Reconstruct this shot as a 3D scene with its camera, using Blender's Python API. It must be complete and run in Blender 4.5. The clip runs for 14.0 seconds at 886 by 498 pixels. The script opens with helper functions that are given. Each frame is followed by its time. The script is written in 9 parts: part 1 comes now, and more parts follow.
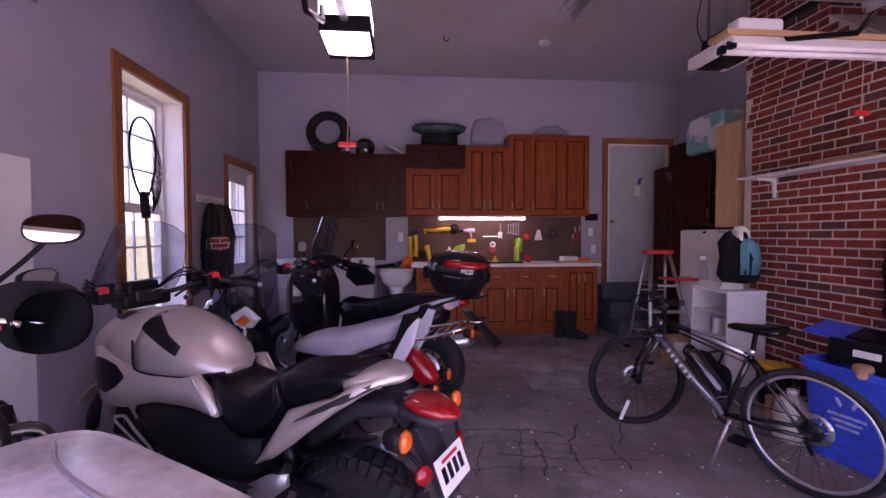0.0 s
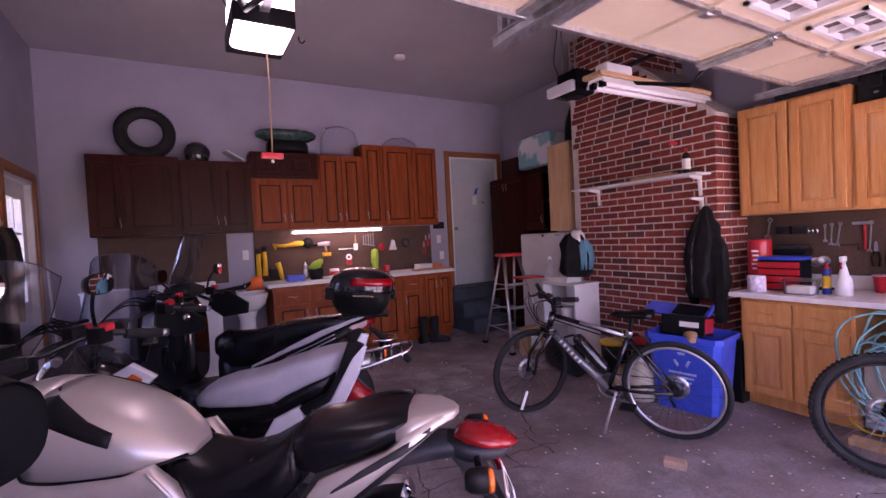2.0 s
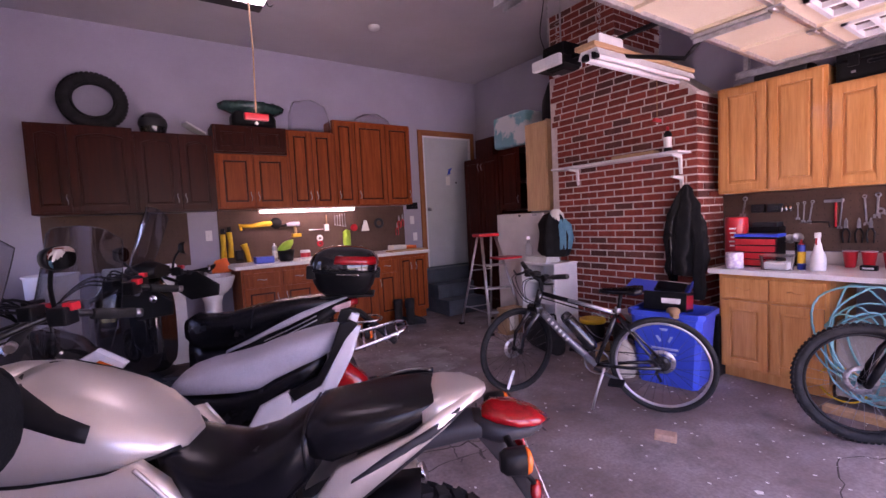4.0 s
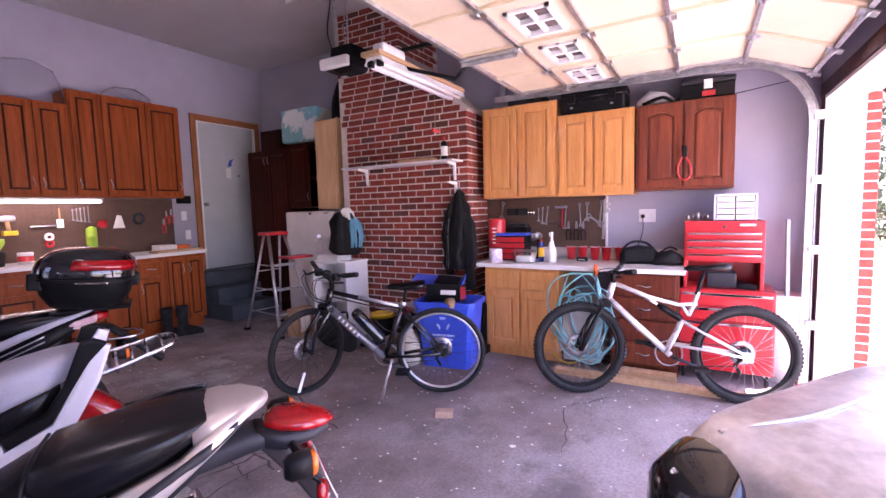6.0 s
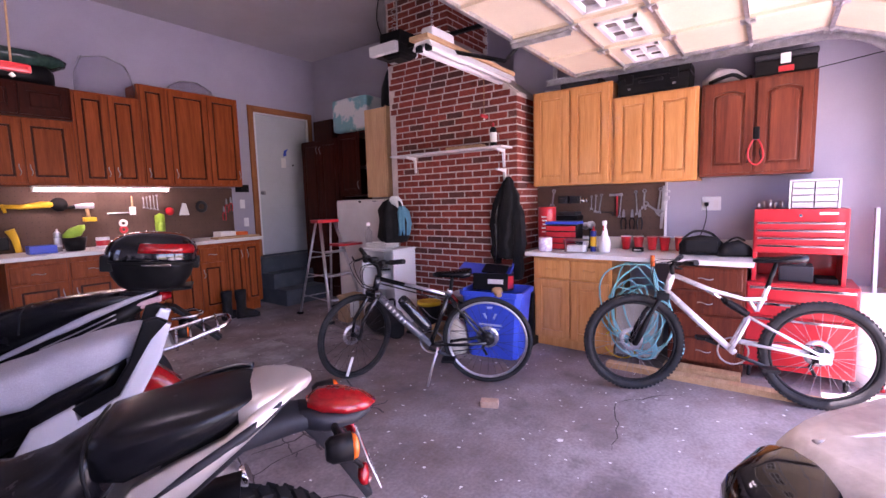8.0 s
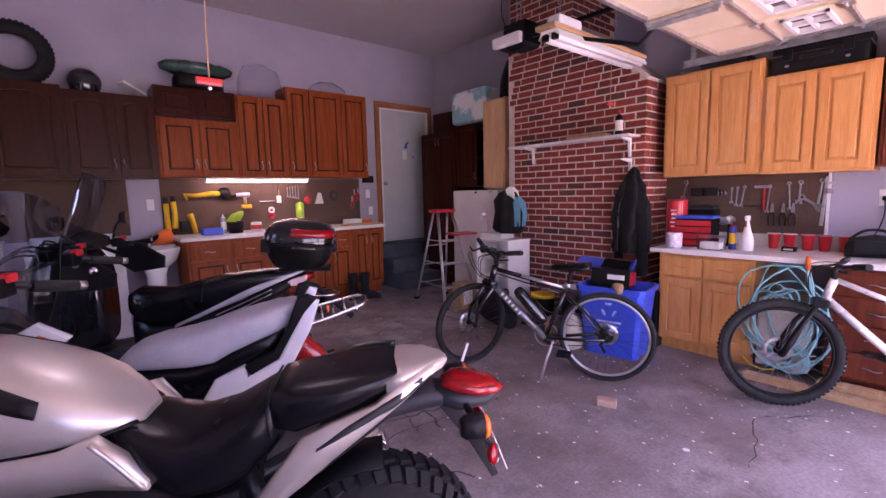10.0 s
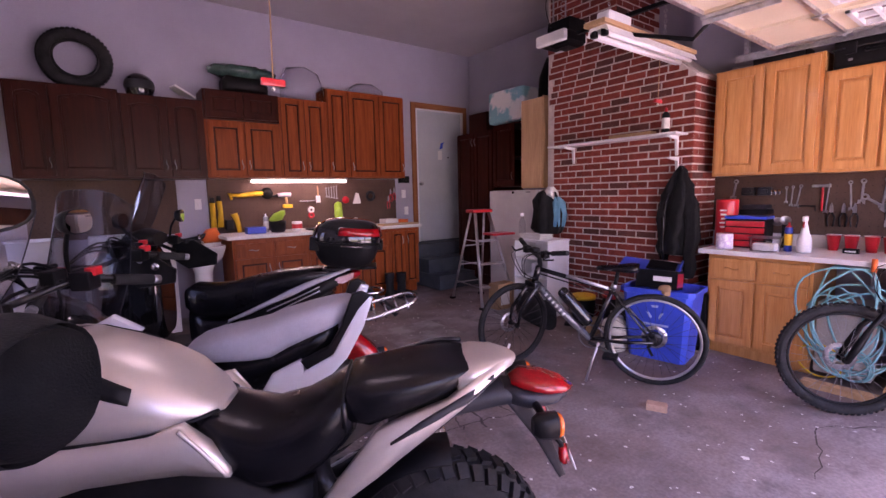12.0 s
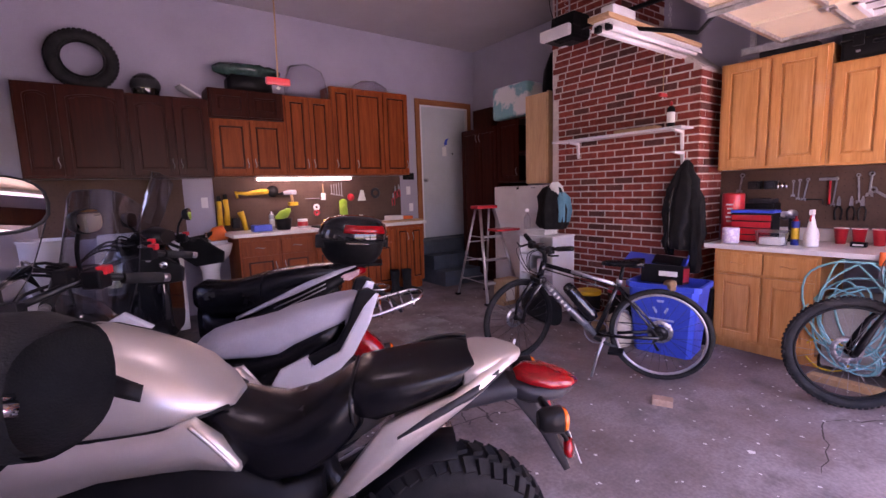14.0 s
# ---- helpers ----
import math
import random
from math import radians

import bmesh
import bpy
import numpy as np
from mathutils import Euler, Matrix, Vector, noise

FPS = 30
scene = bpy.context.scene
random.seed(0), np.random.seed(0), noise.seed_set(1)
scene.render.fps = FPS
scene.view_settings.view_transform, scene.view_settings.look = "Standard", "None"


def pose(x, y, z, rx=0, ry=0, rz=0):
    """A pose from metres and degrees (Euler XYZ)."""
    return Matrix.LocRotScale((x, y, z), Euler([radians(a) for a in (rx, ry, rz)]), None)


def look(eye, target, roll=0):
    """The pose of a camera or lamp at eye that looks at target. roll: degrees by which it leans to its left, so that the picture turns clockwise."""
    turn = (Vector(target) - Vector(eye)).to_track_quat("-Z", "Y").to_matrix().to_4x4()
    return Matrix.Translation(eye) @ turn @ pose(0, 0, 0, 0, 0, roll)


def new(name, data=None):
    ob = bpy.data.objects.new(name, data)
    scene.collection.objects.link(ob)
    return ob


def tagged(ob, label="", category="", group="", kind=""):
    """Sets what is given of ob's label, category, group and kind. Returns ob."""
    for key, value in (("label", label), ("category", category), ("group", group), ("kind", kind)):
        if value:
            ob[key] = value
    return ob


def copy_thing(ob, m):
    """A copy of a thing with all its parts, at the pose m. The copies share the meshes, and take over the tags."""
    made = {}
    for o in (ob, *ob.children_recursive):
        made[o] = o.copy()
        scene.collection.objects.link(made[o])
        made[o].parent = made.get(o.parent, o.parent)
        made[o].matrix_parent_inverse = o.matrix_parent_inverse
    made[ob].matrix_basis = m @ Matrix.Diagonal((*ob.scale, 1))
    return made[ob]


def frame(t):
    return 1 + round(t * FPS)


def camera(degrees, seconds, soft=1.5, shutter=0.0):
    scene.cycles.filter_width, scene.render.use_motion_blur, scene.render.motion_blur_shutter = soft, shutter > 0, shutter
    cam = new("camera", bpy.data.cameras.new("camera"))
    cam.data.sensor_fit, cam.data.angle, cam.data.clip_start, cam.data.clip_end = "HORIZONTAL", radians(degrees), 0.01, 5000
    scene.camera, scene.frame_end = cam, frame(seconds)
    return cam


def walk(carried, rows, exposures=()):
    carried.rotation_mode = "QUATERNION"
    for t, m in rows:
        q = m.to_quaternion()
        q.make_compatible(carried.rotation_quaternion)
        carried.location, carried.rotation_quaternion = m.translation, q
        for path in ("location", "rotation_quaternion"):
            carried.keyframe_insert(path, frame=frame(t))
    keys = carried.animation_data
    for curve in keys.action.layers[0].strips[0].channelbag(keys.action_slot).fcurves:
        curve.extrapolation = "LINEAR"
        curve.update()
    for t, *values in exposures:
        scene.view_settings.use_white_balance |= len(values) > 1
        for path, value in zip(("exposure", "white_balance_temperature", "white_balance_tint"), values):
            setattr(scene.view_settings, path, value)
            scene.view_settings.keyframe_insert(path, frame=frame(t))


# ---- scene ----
cam = camera(88.9, 14.0)
PATH = [
    (0, (1.929, 0.266, 1.366), (2.105, 2.257, 1.301), -0.1),
    (0.5, (1.684, 0.227, 1.373), (1.877, 2.214, 1.26), -0.3),
    (1, (1.561, 0.338, 1.366), (1.948, 2.296, 1.232), -2.7),
    (1.5, (1.46, 0.447, 1.365), (2.089, 2.343, 1.262), 0.6),
    (2, (1.249, 0.545, 1.438), (2.24, 2.282, 1.382), -2.9),
    (2.5, (1.237, 0.62, 1.393), (2.233, 2.351, 1.297), -4.0),
    (5, (1.118, 0.769, 1.384), (2.551, 2.154, 1.211), -2.0),
    (5.5, (1.143, 0.737, 1.394), (2.768, 1.89, 1.216), -2.1),
    (6, (1.158, 0.708, 1.397), (2.887, 1.698, 1.22), -1.6),
    (6.5, (1.172, 0.698, 1.388), (2.949, 1.595, 1.194), -0.1),
    (7, (1.176, 0.7, 1.389), (2.92, 1.651, 1.159), -0.3),
    (7.5, (1.186, 0.72, 1.381), (2.851, 1.807, 1.165), -1.6),
    (8, (1.202, 0.723, 1.376), (2.81, 1.892, 1.161), -1.6),
    (8.5, (1.204, 0.726, 1.376), (2.719, 2.013, 1.158), -1.3),
    (9, (1.194, 0.733, 1.378), (2.621, 2.117, 1.156), -1.3),
    (11.5, (1.015, 0.791, 1.408), (2.196, 2.384, 1.144), -1.4),
    (12, (1.018, 0.821, 1.382), (2.209, 2.41, 1.141), -1.3),
    (12.5, (1.018, 0.829, 1.374), (2.21, 2.417, 1.138), -0.7),
    (13, (1.014, 0.83, 1.375), (2.197, 2.423, 1.123), -1.1),
    (13.5, (1.012, 0.819, 1.382), (2.194, 2.412, 1.128), -1.6),
    (14, (1.012, 0.811, 1.385), (2.183, 2.412, 1.128), -1.8),
]
EXPOSURES = [(0.0, 2.45, 6350, 66), (1.5, 2.62, 6400, 66), (2.6, 2.93, 6600, 62), (5.0, 3.2, 6400, 58), (6.5, 3.5, 6300, 44), (8.0, 3.38, 6300, 51), (9.0, 3.2, 6400, 58), (11.5, 3.1, 6700, 60), (14.0, 3.1, 6700, 60)]
walk(cam, [(t, look(eye, target, roll)) for t, eye, target, roll in PATH], EXPOSURES)

XW, YB, ZC = 5.62, 6.6, 3.56          # right wall, back wall, ceiling
XR = 5.95                             # right wall behind the chimney


def fz(y):
    """Height of the floor, which falls slightly towards the garage doors."""
    return 0.011 * max(0.0, min(y, 6.8) - 2.0)


# ---- world, sun, exposure ----
world = bpy.data.worlds.new("sky")
scene.world = world
world.use_nodes = True
wn = world.node_tree.nodes
sky = wn.new("ShaderNodeTexSky")
sky.sky_type = "NISHITA"
sky.sun_disc = False
sky.sun_elevation, sky.sun_rotation = radians(70.0), radians(162.9)
world.node_tree.links.new(sky.outputs[0], wn["Background"].inputs[0])
wn["Background"].inputs[1].default_value = 0.15
sun = new("sun", bpy.data.lights.new("sun", "SUN"))
sun.data.energy, sun.data.angle, sun.data.color = 5.0, radians(0.6), (1.0, 0.95, 0.87)
sun.matrix_world = look((0.8, -2.6, 7.5), (0, 0, 0))
tagged(sun, "the sun", "sun")


# ---- helpers for meshes ----
def add_box(bm, x0, x1, y0, y1, z0, z1, bevel=0.0, seg=2, m=None):
    mat = Matrix.Translation(((x0 + x1) / 2, (y0 + y1) / 2, (z0 + z1) / 2)) @ Matrix.Diagonal((abs(x1 - x0), abs(y1 - y0), abs(z1 - z0), 1))
    got = bmesh.ops.create_cube(bm, size=1, matrix=(m @ mat) if m else mat)
    if bevel > 0:
        edges = list({e for v in got["verts"] for e in v.link_edges})
        bmesh.ops.bevel(bm, geom=edges, offset=bevel, segments=seg, profile=0.6, affect="EDGES", clamp_overlap=True)
    return bm


def box(*a, **k):
    return add_box(bmesh.new(), *a, **k)


def add_loft(bm, rings, caps=True, closed=False, smooth=True):
    vs = [[bm.verts.new(p) for p in ring] for ring in rings]
    n = len(vs[0])
    pairs = list(zip(vs, vs[1:])) + ([(vs[-1], vs[0])] if closed else [])
    for a, b in pairs:
        for i in range(n):
            f = bm.faces.new((a[i], a[(i + 1) % n], b[(i + 1) % n], b[i]))
            f.smooth = smooth
    if caps and not closed:
        bm.faces.new(vs[0][::-1])
        bm.faces.new(vs[-1])
    return bm


def loft(rings, **k):
    return add_loft(bmesh.new(), rings, **k)


def add_tube(bm, pts, r, n=8, closed=False, caps=True):
    """A tube along points; r is a number or one for each point."""
    pts = [Vector(p) for p in pts]
    rs = r if isinstance(r, (list, tuple)) else [r] * len(pts)
    rings, up = [], None
    for i, p in enumerate(pts):
        if closed:
            d = pts[(i + 1) % len(pts)] - pts[i - 1]
        else:
            d = pts[min(i + 1, len(pts) - 1)] - pts[max(i - 1, 0)]
        d.normalize()
        if up is None:
            up = d.orthogonal().normalized()
        up = (up - d * up.dot(d)).normalized()
        side = d.cross(up)
        rings.append([p + rs[i] * (math.cos(a) * up + math.sin(a) * side) for a in (2 * math.pi * k / n for k in range(n))])
    return add_loft(bm, rings, caps=caps, closed=closed)


def tube(pts, r, **k):
    return add_tube(bmesh.new(), pts, r, **k)


def smooth_path(pts, per=5):
    """A Catmull-Rom curve through points."""
    p = [Vector(q) for q in pts]
    out = []
    for i in range(len(p) - 1):
        a, b, c, d = p[max(i - 1, 0)], p[i], p[i + 1], p[min(i + 2, len(p) - 1)]
        for k in range(per):
            t = k / per
            out.append(0.5 * (2 * b + (c - a) * t + (2 * a - 5 * b + 4 * c - d) * t * t + (3 * b - a - 3 * c + d) * t ** 3))
    return out + [p[-1]]


def add_lathe(bm, profile, n=20, m=None, caps=True):
    """Turned shape round z from (radius, height) pairs."""
    m = m or Matrix()
    return add_loft(bm, [[m @ Vector((r * math.cos(2 * math.pi * k / n), r * math.sin(2 * math.pi * k / n), z)) for k in range(n)] for r, z in profile], caps=caps)


def lathe(*a, **k):
    return add_lathe(bmesh.new(), *a, **k)


def add_torus(bm, R, r, m=None, nR=40, nr=8, squash=1.0):
    m = m or Matrix()
    rings = []
    for i in range(nR):
        a = 2 * math.pi * i / nR
        rings.append([m @ Vector(((R + r * math.cos(b)) * math.cos(a), (R + r * math.cos(b)) * math.sin(a), r * squash * math.sin(b))) for b in (2 * math.pi * k / nr for k in range(nr))])
    return add_loft(bm, rings, caps=False, closed=True)


def torus(*a, **k):
    return add_torus(bmesh.new(), *a, **k)


def add_prism(bm, poly, lo, hi, axis="y", bevel=0.0, smooth=False, m=None):
    """A flat outline given in the two other axes, made thick along axis."""
    m = m or Matrix()

    def at(u, v, w):
        return m @ Vector({"x": (w, u, v), "y": (u, w, v), "z": (u, v, w)}[axis])
    a = [bm.verts.new(at(u, v, lo)) for u, v in poly]
    b = [bm.verts.new(at(u, v, hi)) for u, v in poly]
    faces = [bm.faces.new(a), bm.faces.new(b[::-1])]
    n = len(poly)
    for i in range(n):
        faces.append(bm.faces.new((a[i], b[i], b[(i + 1) % n], a[(i + 1) % n])))
    bmesh.ops.recalc_face_normals(bm, faces=faces)
    if bevel > 0:
        edges = list({e for f in faces[:2] for e in f.edges})
        bmesh.ops.bevel(bm, geom=edges, offset=bevel, segments=2, profile=0.6, affect="EDGES", clamp_overlap=True)
    return bm


def prism(*a, **k):
    return add_prism(bmesh.new(), *a, **k)


def oval(x, w, z0, z1, n=20, p=2.6, y=0.0):
    """A rounded ring across x, for bodies that run along x."""
    out = []
    for k in range(n):
        a = 2 * math.pi * k / n
        c, s = math.cos(a), math.sin(a)
        out.append(Vector((x, y + w / 2 * math.copysign(abs(c) ** (2 / p), c), (z0 + z1) / 2 + (z1 - z0) / 2 * math.copysign(abs(s) ** (2 / p), s))))
    return out


def body(rows, n=20, p=2.6):
    """A body along x from rows of x, width, bottom, top (and y, where it is off the middle)."""
    return loft([oval(r[0], r[1], r[2], r[3], n, p, r[4] if len(r) > 4 else 0.0) for r in rows])


def mesh_of(name, bm, material):
    me = bpy.data.meshes.new(name)
    bmesh.ops.recalc_face_normals(bm, faces=bm.faces)
    bm.to_mesh(me)
    bm.free()
    for one in material if isinstance(material, (list, tuple)) else [material]:
        me.materials.append(one)
    return me


def part(name, bm, material, parent, label=""):
    ob = new(name, mesh_of(name, bm, material))
    ob.parent = parent
    if label:
        ob["label"] = label
    return ob


def thing(name, label, category, m=None, group="", kind=""):
    ob = new(name)
    ob.empty_display_size = 0.1
    ob.matrix_world = m or Matrix()
    return tagged(ob, label, category, group, kind)


def solid(name, bm, material, label, category, m=None, group="", kind=""):
    ob = new(name, mesh_of(name, bm, material))
    ob.matrix_world = m or Matrix()
    return tagged(ob, label, category, group, kind)


def structure(name, bm, material, label, category):
    return solid(name, bm, material, label, category, kind="structure")


# ---- materials ----
def surface(name, c1, c2=None, rough=0.5, metal=0.0, scale=6.0, stretch=(1, 1, 1), bump=0.0, bscale=90.0, fine=0.25, spread=(0.35, 0.65), coat=0.0, vary=0.0, rough2=None, spec=0.35):
    mt = bpy.data.materials.new(name)
    mt.use_nodes = True
    n, l = mt.node_tree.nodes, mt.node_tree.links
    b = n["Principled BSDF"]
    c2 = c2 or tuple(0.8 * v for v in c1)
    co = n.new("ShaderNodeTexCoord")
    mp = n.new("ShaderNodeMapping")
    mp.inputs["Scale"].default_value = stretch
    info = n.new("ShaderNodeObjectInfo")
    mul = n.new("ShaderNodeMath")
    mul.operation, mul.inputs[1].default_value = "MULTIPLY", 37.0
    l.new(info.outputs["Random"], mul.inputs[0])
    l.new(mul.outputs[0], mp.inputs["Location"])
    l.new(co.outputs["Object"], mp.inputs["Vector"])
    big = n.new("ShaderNodeTexNoise")
    big.inputs["Scale"].default_value, big.inputs["Detail"].default_value, big.inputs["Roughness"].default_value = scale, 6, 0.6
    l.new(mp.outputs[0], big.inputs["Vector"])
    small = n.new("ShaderNodeTexNoise")
    small.inputs["Scale"].default_value, small.inputs["Detail"].default_value = bscale, 3
    l.new(mp.outputs[0], small.inputs["Vector"])
    ramp = n.new("ShaderNodeValToRGB")
    ramp.color_ramp.elements[0].position, ramp.color_ramp.elements[1].position = spread
    ramp.color_ramp.elements[0].color, ramp.color_ramp.elements[1].color = (*c1, 1), (*c2, 1)
    l.new(big.outputs[0], ramp.inputs[0])
    mixf = n.new("ShaderNodeMix")
    mixf.data_type, mixf.blend_type = "RGBA", "OVERLAY"
    mixf.inputs[0].default_value = fine
    l.new(ramp.outputs[0], mixf.inputs[6])
    l.new(small.outputs[0], mixf.inputs[7])
    last = mixf.outputs[2]
    if vary:
        hsv = n.new("ShaderNodeHueSaturation")
        rng = n.new("ShaderNodeMapRange")
        rng.inputs["To Min"].default_value, rng.inputs["To Max"].default_value = 1 - vary, 1 + vary
        l.new(info.outputs["Random"], rng.inputs["Value"])
        l.new(rng.outputs[0], hsv.inputs["Value"])
        l.new(last, hsv.inputs["Color"])
        last = hsv.outputs[0]
    l.new(last, b.inputs["Base Color"])
    rr = n.new("ShaderNodeMapRange")
    lo, hi = (rough * 0.8, min(1, rough * 1.2)) if rough2 is None else (rough, rough2)
    rr.inputs["To Min"].default_value, rr.inputs["To Max"].default_value = lo, hi
    l.new(big.outputs[0], rr.inputs["Value"])
    l.new(rr.outputs[0], b.inputs["Roughness"])
    b.inputs["Metallic"].default_value = metal
    b.inputs["Coat Weight"].default_value = coat
    b.inputs["Specular IOR Level"].default_value = spec
    if bump:
        bp = n.new("ShaderNodeBump")
        bp.inputs["Strength"].default_value, bp.inputs["Distance"].default_value = bump, 0.004
        l.new(small.outputs[0], bp.inputs["Height"])
        l.new(bp.outputs[0], b.inputs["Normal"])
    return mt


def wood(name, c1, c2, rough=0.4, along="z", coat=0.2, vary=0.06):
    s = {"z": (26, 26, 1.6), "x": (1.6, 26, 26), "y": (26, 1.6, 26)}[along]
    return surface(name, c1, c2, rough, 0, 1.0, s, 0.12, 5.0, 0.3, (0.3, 0.7), coat, vary, None, 0.25)


def glow(name, col, strength):
    mt = bpy.data.materials.new(name)
    mt.use_nodes = True
    b = mt.node_tree.nodes["Principled BSDF"]
    b.inputs["Base Color"].default_value = (*col, 1)
    b.inputs["Emission Color"].default_value = (*col, 1)
    b.inputs["Emission Strength"].default_value = strength
    return mt


def clear(name, col=(1, 1, 1), rough=0.02, ior=1.45, mix=0.86):
    """Thin clear sheet: mostly let through, with a glossy face."""
    mt = bpy.data.materials.new(name)
    mt.use_nodes = True
    n, l = mt.node_tree.nodes, mt.node_tree.links
    out = n["Material Output"]
    n.remove(n["Principled BSDF"])
    tr, gl, mx = n.new("ShaderNodeBsdfTransparent"), n.new("ShaderNodeBsdfGlossy"), n.new("ShaderNodeMixShader")
    tr.inputs[0].default_value = (*col, 1)
    gl.inputs["Roughness"].default_value = rough
    fr = n.new("ShaderNodeLayerWeight")
    fr.inputs[0].default_value = 0.5
    pw = n.new("ShaderNodeMath")
    pw.operation, pw.inputs[1].default_value = "POWER", 5.0
    l.new(fr.outputs["Facing"], pw.inputs[0])
    add = n.new("ShaderNodeMath")
    add.operation, add.inputs[1].default_value = "ADD", (1 - mix) * 0.4
    l.new(pw.outputs[0], add.inputs[0])
    l.new(add.outputs[0], mx.inputs[0])
    l.new(tr.outputs[0], mx.inputs[1])
    l.new(gl.outputs[0], mx.inputs[2])
    l.new(mx.outputs[0], out.inputs[0])
    return mt


m_wall = surface("lavender_wall_paint", (0.40, 0.38, 0.465), (0.355, 0.337, 0.412), 0.8, scale=1.3, bump=0.12, bscale=140, fine=0.08)
m_ceil = surface("ceiling_paint", (0.52, 0.485, 0.515), (0.46, 0.43, 0.455), 0.85, scale=1.0, bump=0.2, bscale=160, fine=0.08)
m_concrete = surface("stained_concrete", (0.33, 0.29, 0.29), (0.13, 0.10, 0.094), 0.6, scale=1.3, bump=0.25, bscale=55, fine=0.45, spread=(0.38, 0.72), rough2=0.85)
m_drive = surface("driveway_concrete", (0.55, 0.53, 0.50), (0.45, 0.43, 0.41), 0.8, scale=1.0, bump=0.2, bscale=60)
m_brick = surface("red_brick", (0.285, 0.054, 0.034), (0.20, 0.036, 0.024), 0.8, scale=14, bump=0.6, bscale=160, fine=0.4, vary=0.26)
m_brick_dark = surface("burnt_brick", (0.145, 0.048, 0.038), (0.10, 0.036, 0.030), 0.8, scale=14, bump=0.6, bscale=160, fine=0.4, vary=0.3)
m_mortar = surface("mortar", (0.66, 0.57, 0.53), (0.53, 0.45, 0.42), 0.9, scale=20, bump=0.5, bscale=120)
m_oak = wood("golden_oak", (0.66, 0.32, 0.115), (0.54, 0.225, 0.065), 0.36, coat=0.15)
m_cherry = wood("orange_cherry_wood", (0.35, 0.082, 0.020), (0.20, 0.040, 0.010), 0.45, coat=0.02)
m_dark = wood("dark_mahogany", (0.058, 0.011, 0.006), (0.026, 0.005, 0.003), 0.32, coat=0.03)
m_brown = wood("red_brown_wood", (0.21, 0.052, 0.026), (0.10, 0.022, 0.012), 0.30, coat=0.15)
m_trim = wood("stained_trim", (0.38, 0.145, 0.052), (0.25, 0.085, 0.03), 0.5, coat=0.05)
m_trimx = wood("stained_trim_lying", (0.38, 0.145, 0.052), (0.25, 0.085, 0.03), 0.5, "y", coat=0.05)
m_ply = wood("pale_board", (0.62, 0.40, 0.22), (0.52, 0.31, 0.16), 0.6, coat=0)
m_lumber = wood("lumber", (0.55, 0.36, 0.20), (0.42, 0.25, 0.13), 0.7, "x", coat=0)
m_white = surface("white_paint", (0.78, 0.77, 0.78), (0.70, 0.69, 0.70), 0.45, scale=4, fine=0.08)
m_laminate = surface("white_laminate", (0.78, 0.76, 0.75), (0.70, 0.68, 0.67), 0.3, scale=5, fine=0.1)
m_door = surface("grey_door_paint", (0.50, 0.53, 0.56), (0.45, 0.48, 0.51), 0.5, scale=2.5, fine=0.1)
m_steps = surface("blue_grey_paint", (0.085, 0.105, 0.125), (0.06, 0.075, 0.09), 0.6, scale=5, bump=0.2)
m_cream = surface("cream_steel_skin", (0.74, 0.63, 0.46), (0.66, 0.55, 0.40), 0.5, scale=1.6, bump=0.1, fine=0.12)
m_galv = surface("galvanised_steel", (0.60, 0.60, 0.62), (0.42, 0.42, 0.44), 0.38, 0.85, 18, fine=0.2)
m_chrome = surface("chrome", (0.75, 0.75, 0.77), (0.68, 0.68, 0.70), 0.12, 1.0, 8, fine=0.05)
m_alu = surface("brushed_aluminium", (0.62, 0.62, 0.64), (0.5, 0.5, 0.52), 0.35, 0.9, 12, fine=0.15)
m_black = surface("black_plastic", (0.009, 0.009, 0.010), (0.005, 0.005, 0.006), 0.45, scale=10, fine=0.1, bump=0.08, spec=0.16)
m_gloss = surface("gloss_black", (0.012, 0.012, 0.014), (0.008, 0.008, 0.009), 0.10, scale=6, fine=0.05, coat=0.8)
m_leather = surface("black_vinyl", (0.006, 0.006, 0.008), (0.004, 0.004, 0.005), 0.26, scale=8, bump=0.08, bscale=320, fine=0.15, spec=0.30)
m_rubber = surface("tyre_rubber", (0.016, 0.016, 0.017), (0.009, 0.009, 0.010), 0.8, scale=14, bump=0.3, bscale=120)
m_cloth = surface("black_cloth", (0.010, 0.010, 0.011), (0.006, 0.006, 0.007), 0.95, scale=9, bump=0.5, bscale=220)
m_grey = surface("grey_plastic", (0.030, 0.030, 0.036), (0.020, 0.020, 0.024), 0.5, scale=8, fine=0.15)
m_greyseat = surface("grey_vinyl", (0.42, 0.41, 0.46), (0.36, 0.35, 0.40), 0.55, scale=6, bump=0.3, bscale=240)
m_silver = surface("champagne_paint", (0.62, 0.565, 0.52), (0.58, 0.53, 0.485), 0.36, 0.6, 4, fine=0.03, coat=0.25)
m_bikewhite = surface("pearl_white_paint", (0.72, 0.72, 0.78), (0.64, 0.64, 0.70), 0.2, 0.1, 4, fine=0.05, coat=0.7)
m_red = surface("red_enamel", (0.62, 0.030, 0.035), (0.50, 0.022, 0.028), 0.3, 0.0, 5, fine=0.1, coat=0.4)
m_redlens = surface("red_lens", (0.36, 0.008, 0.010), (0.24, 0.006, 0.007), 0.16, scale=30, stretch=(1, 1, 5), fine=0.2, coat=0.6)
m_amber = surface("amber_lens", (0.80, 0.16, 0.015), (0.66, 0.11, 0.01), 0.15, scale=30, fine=0.2, coat=0.6)
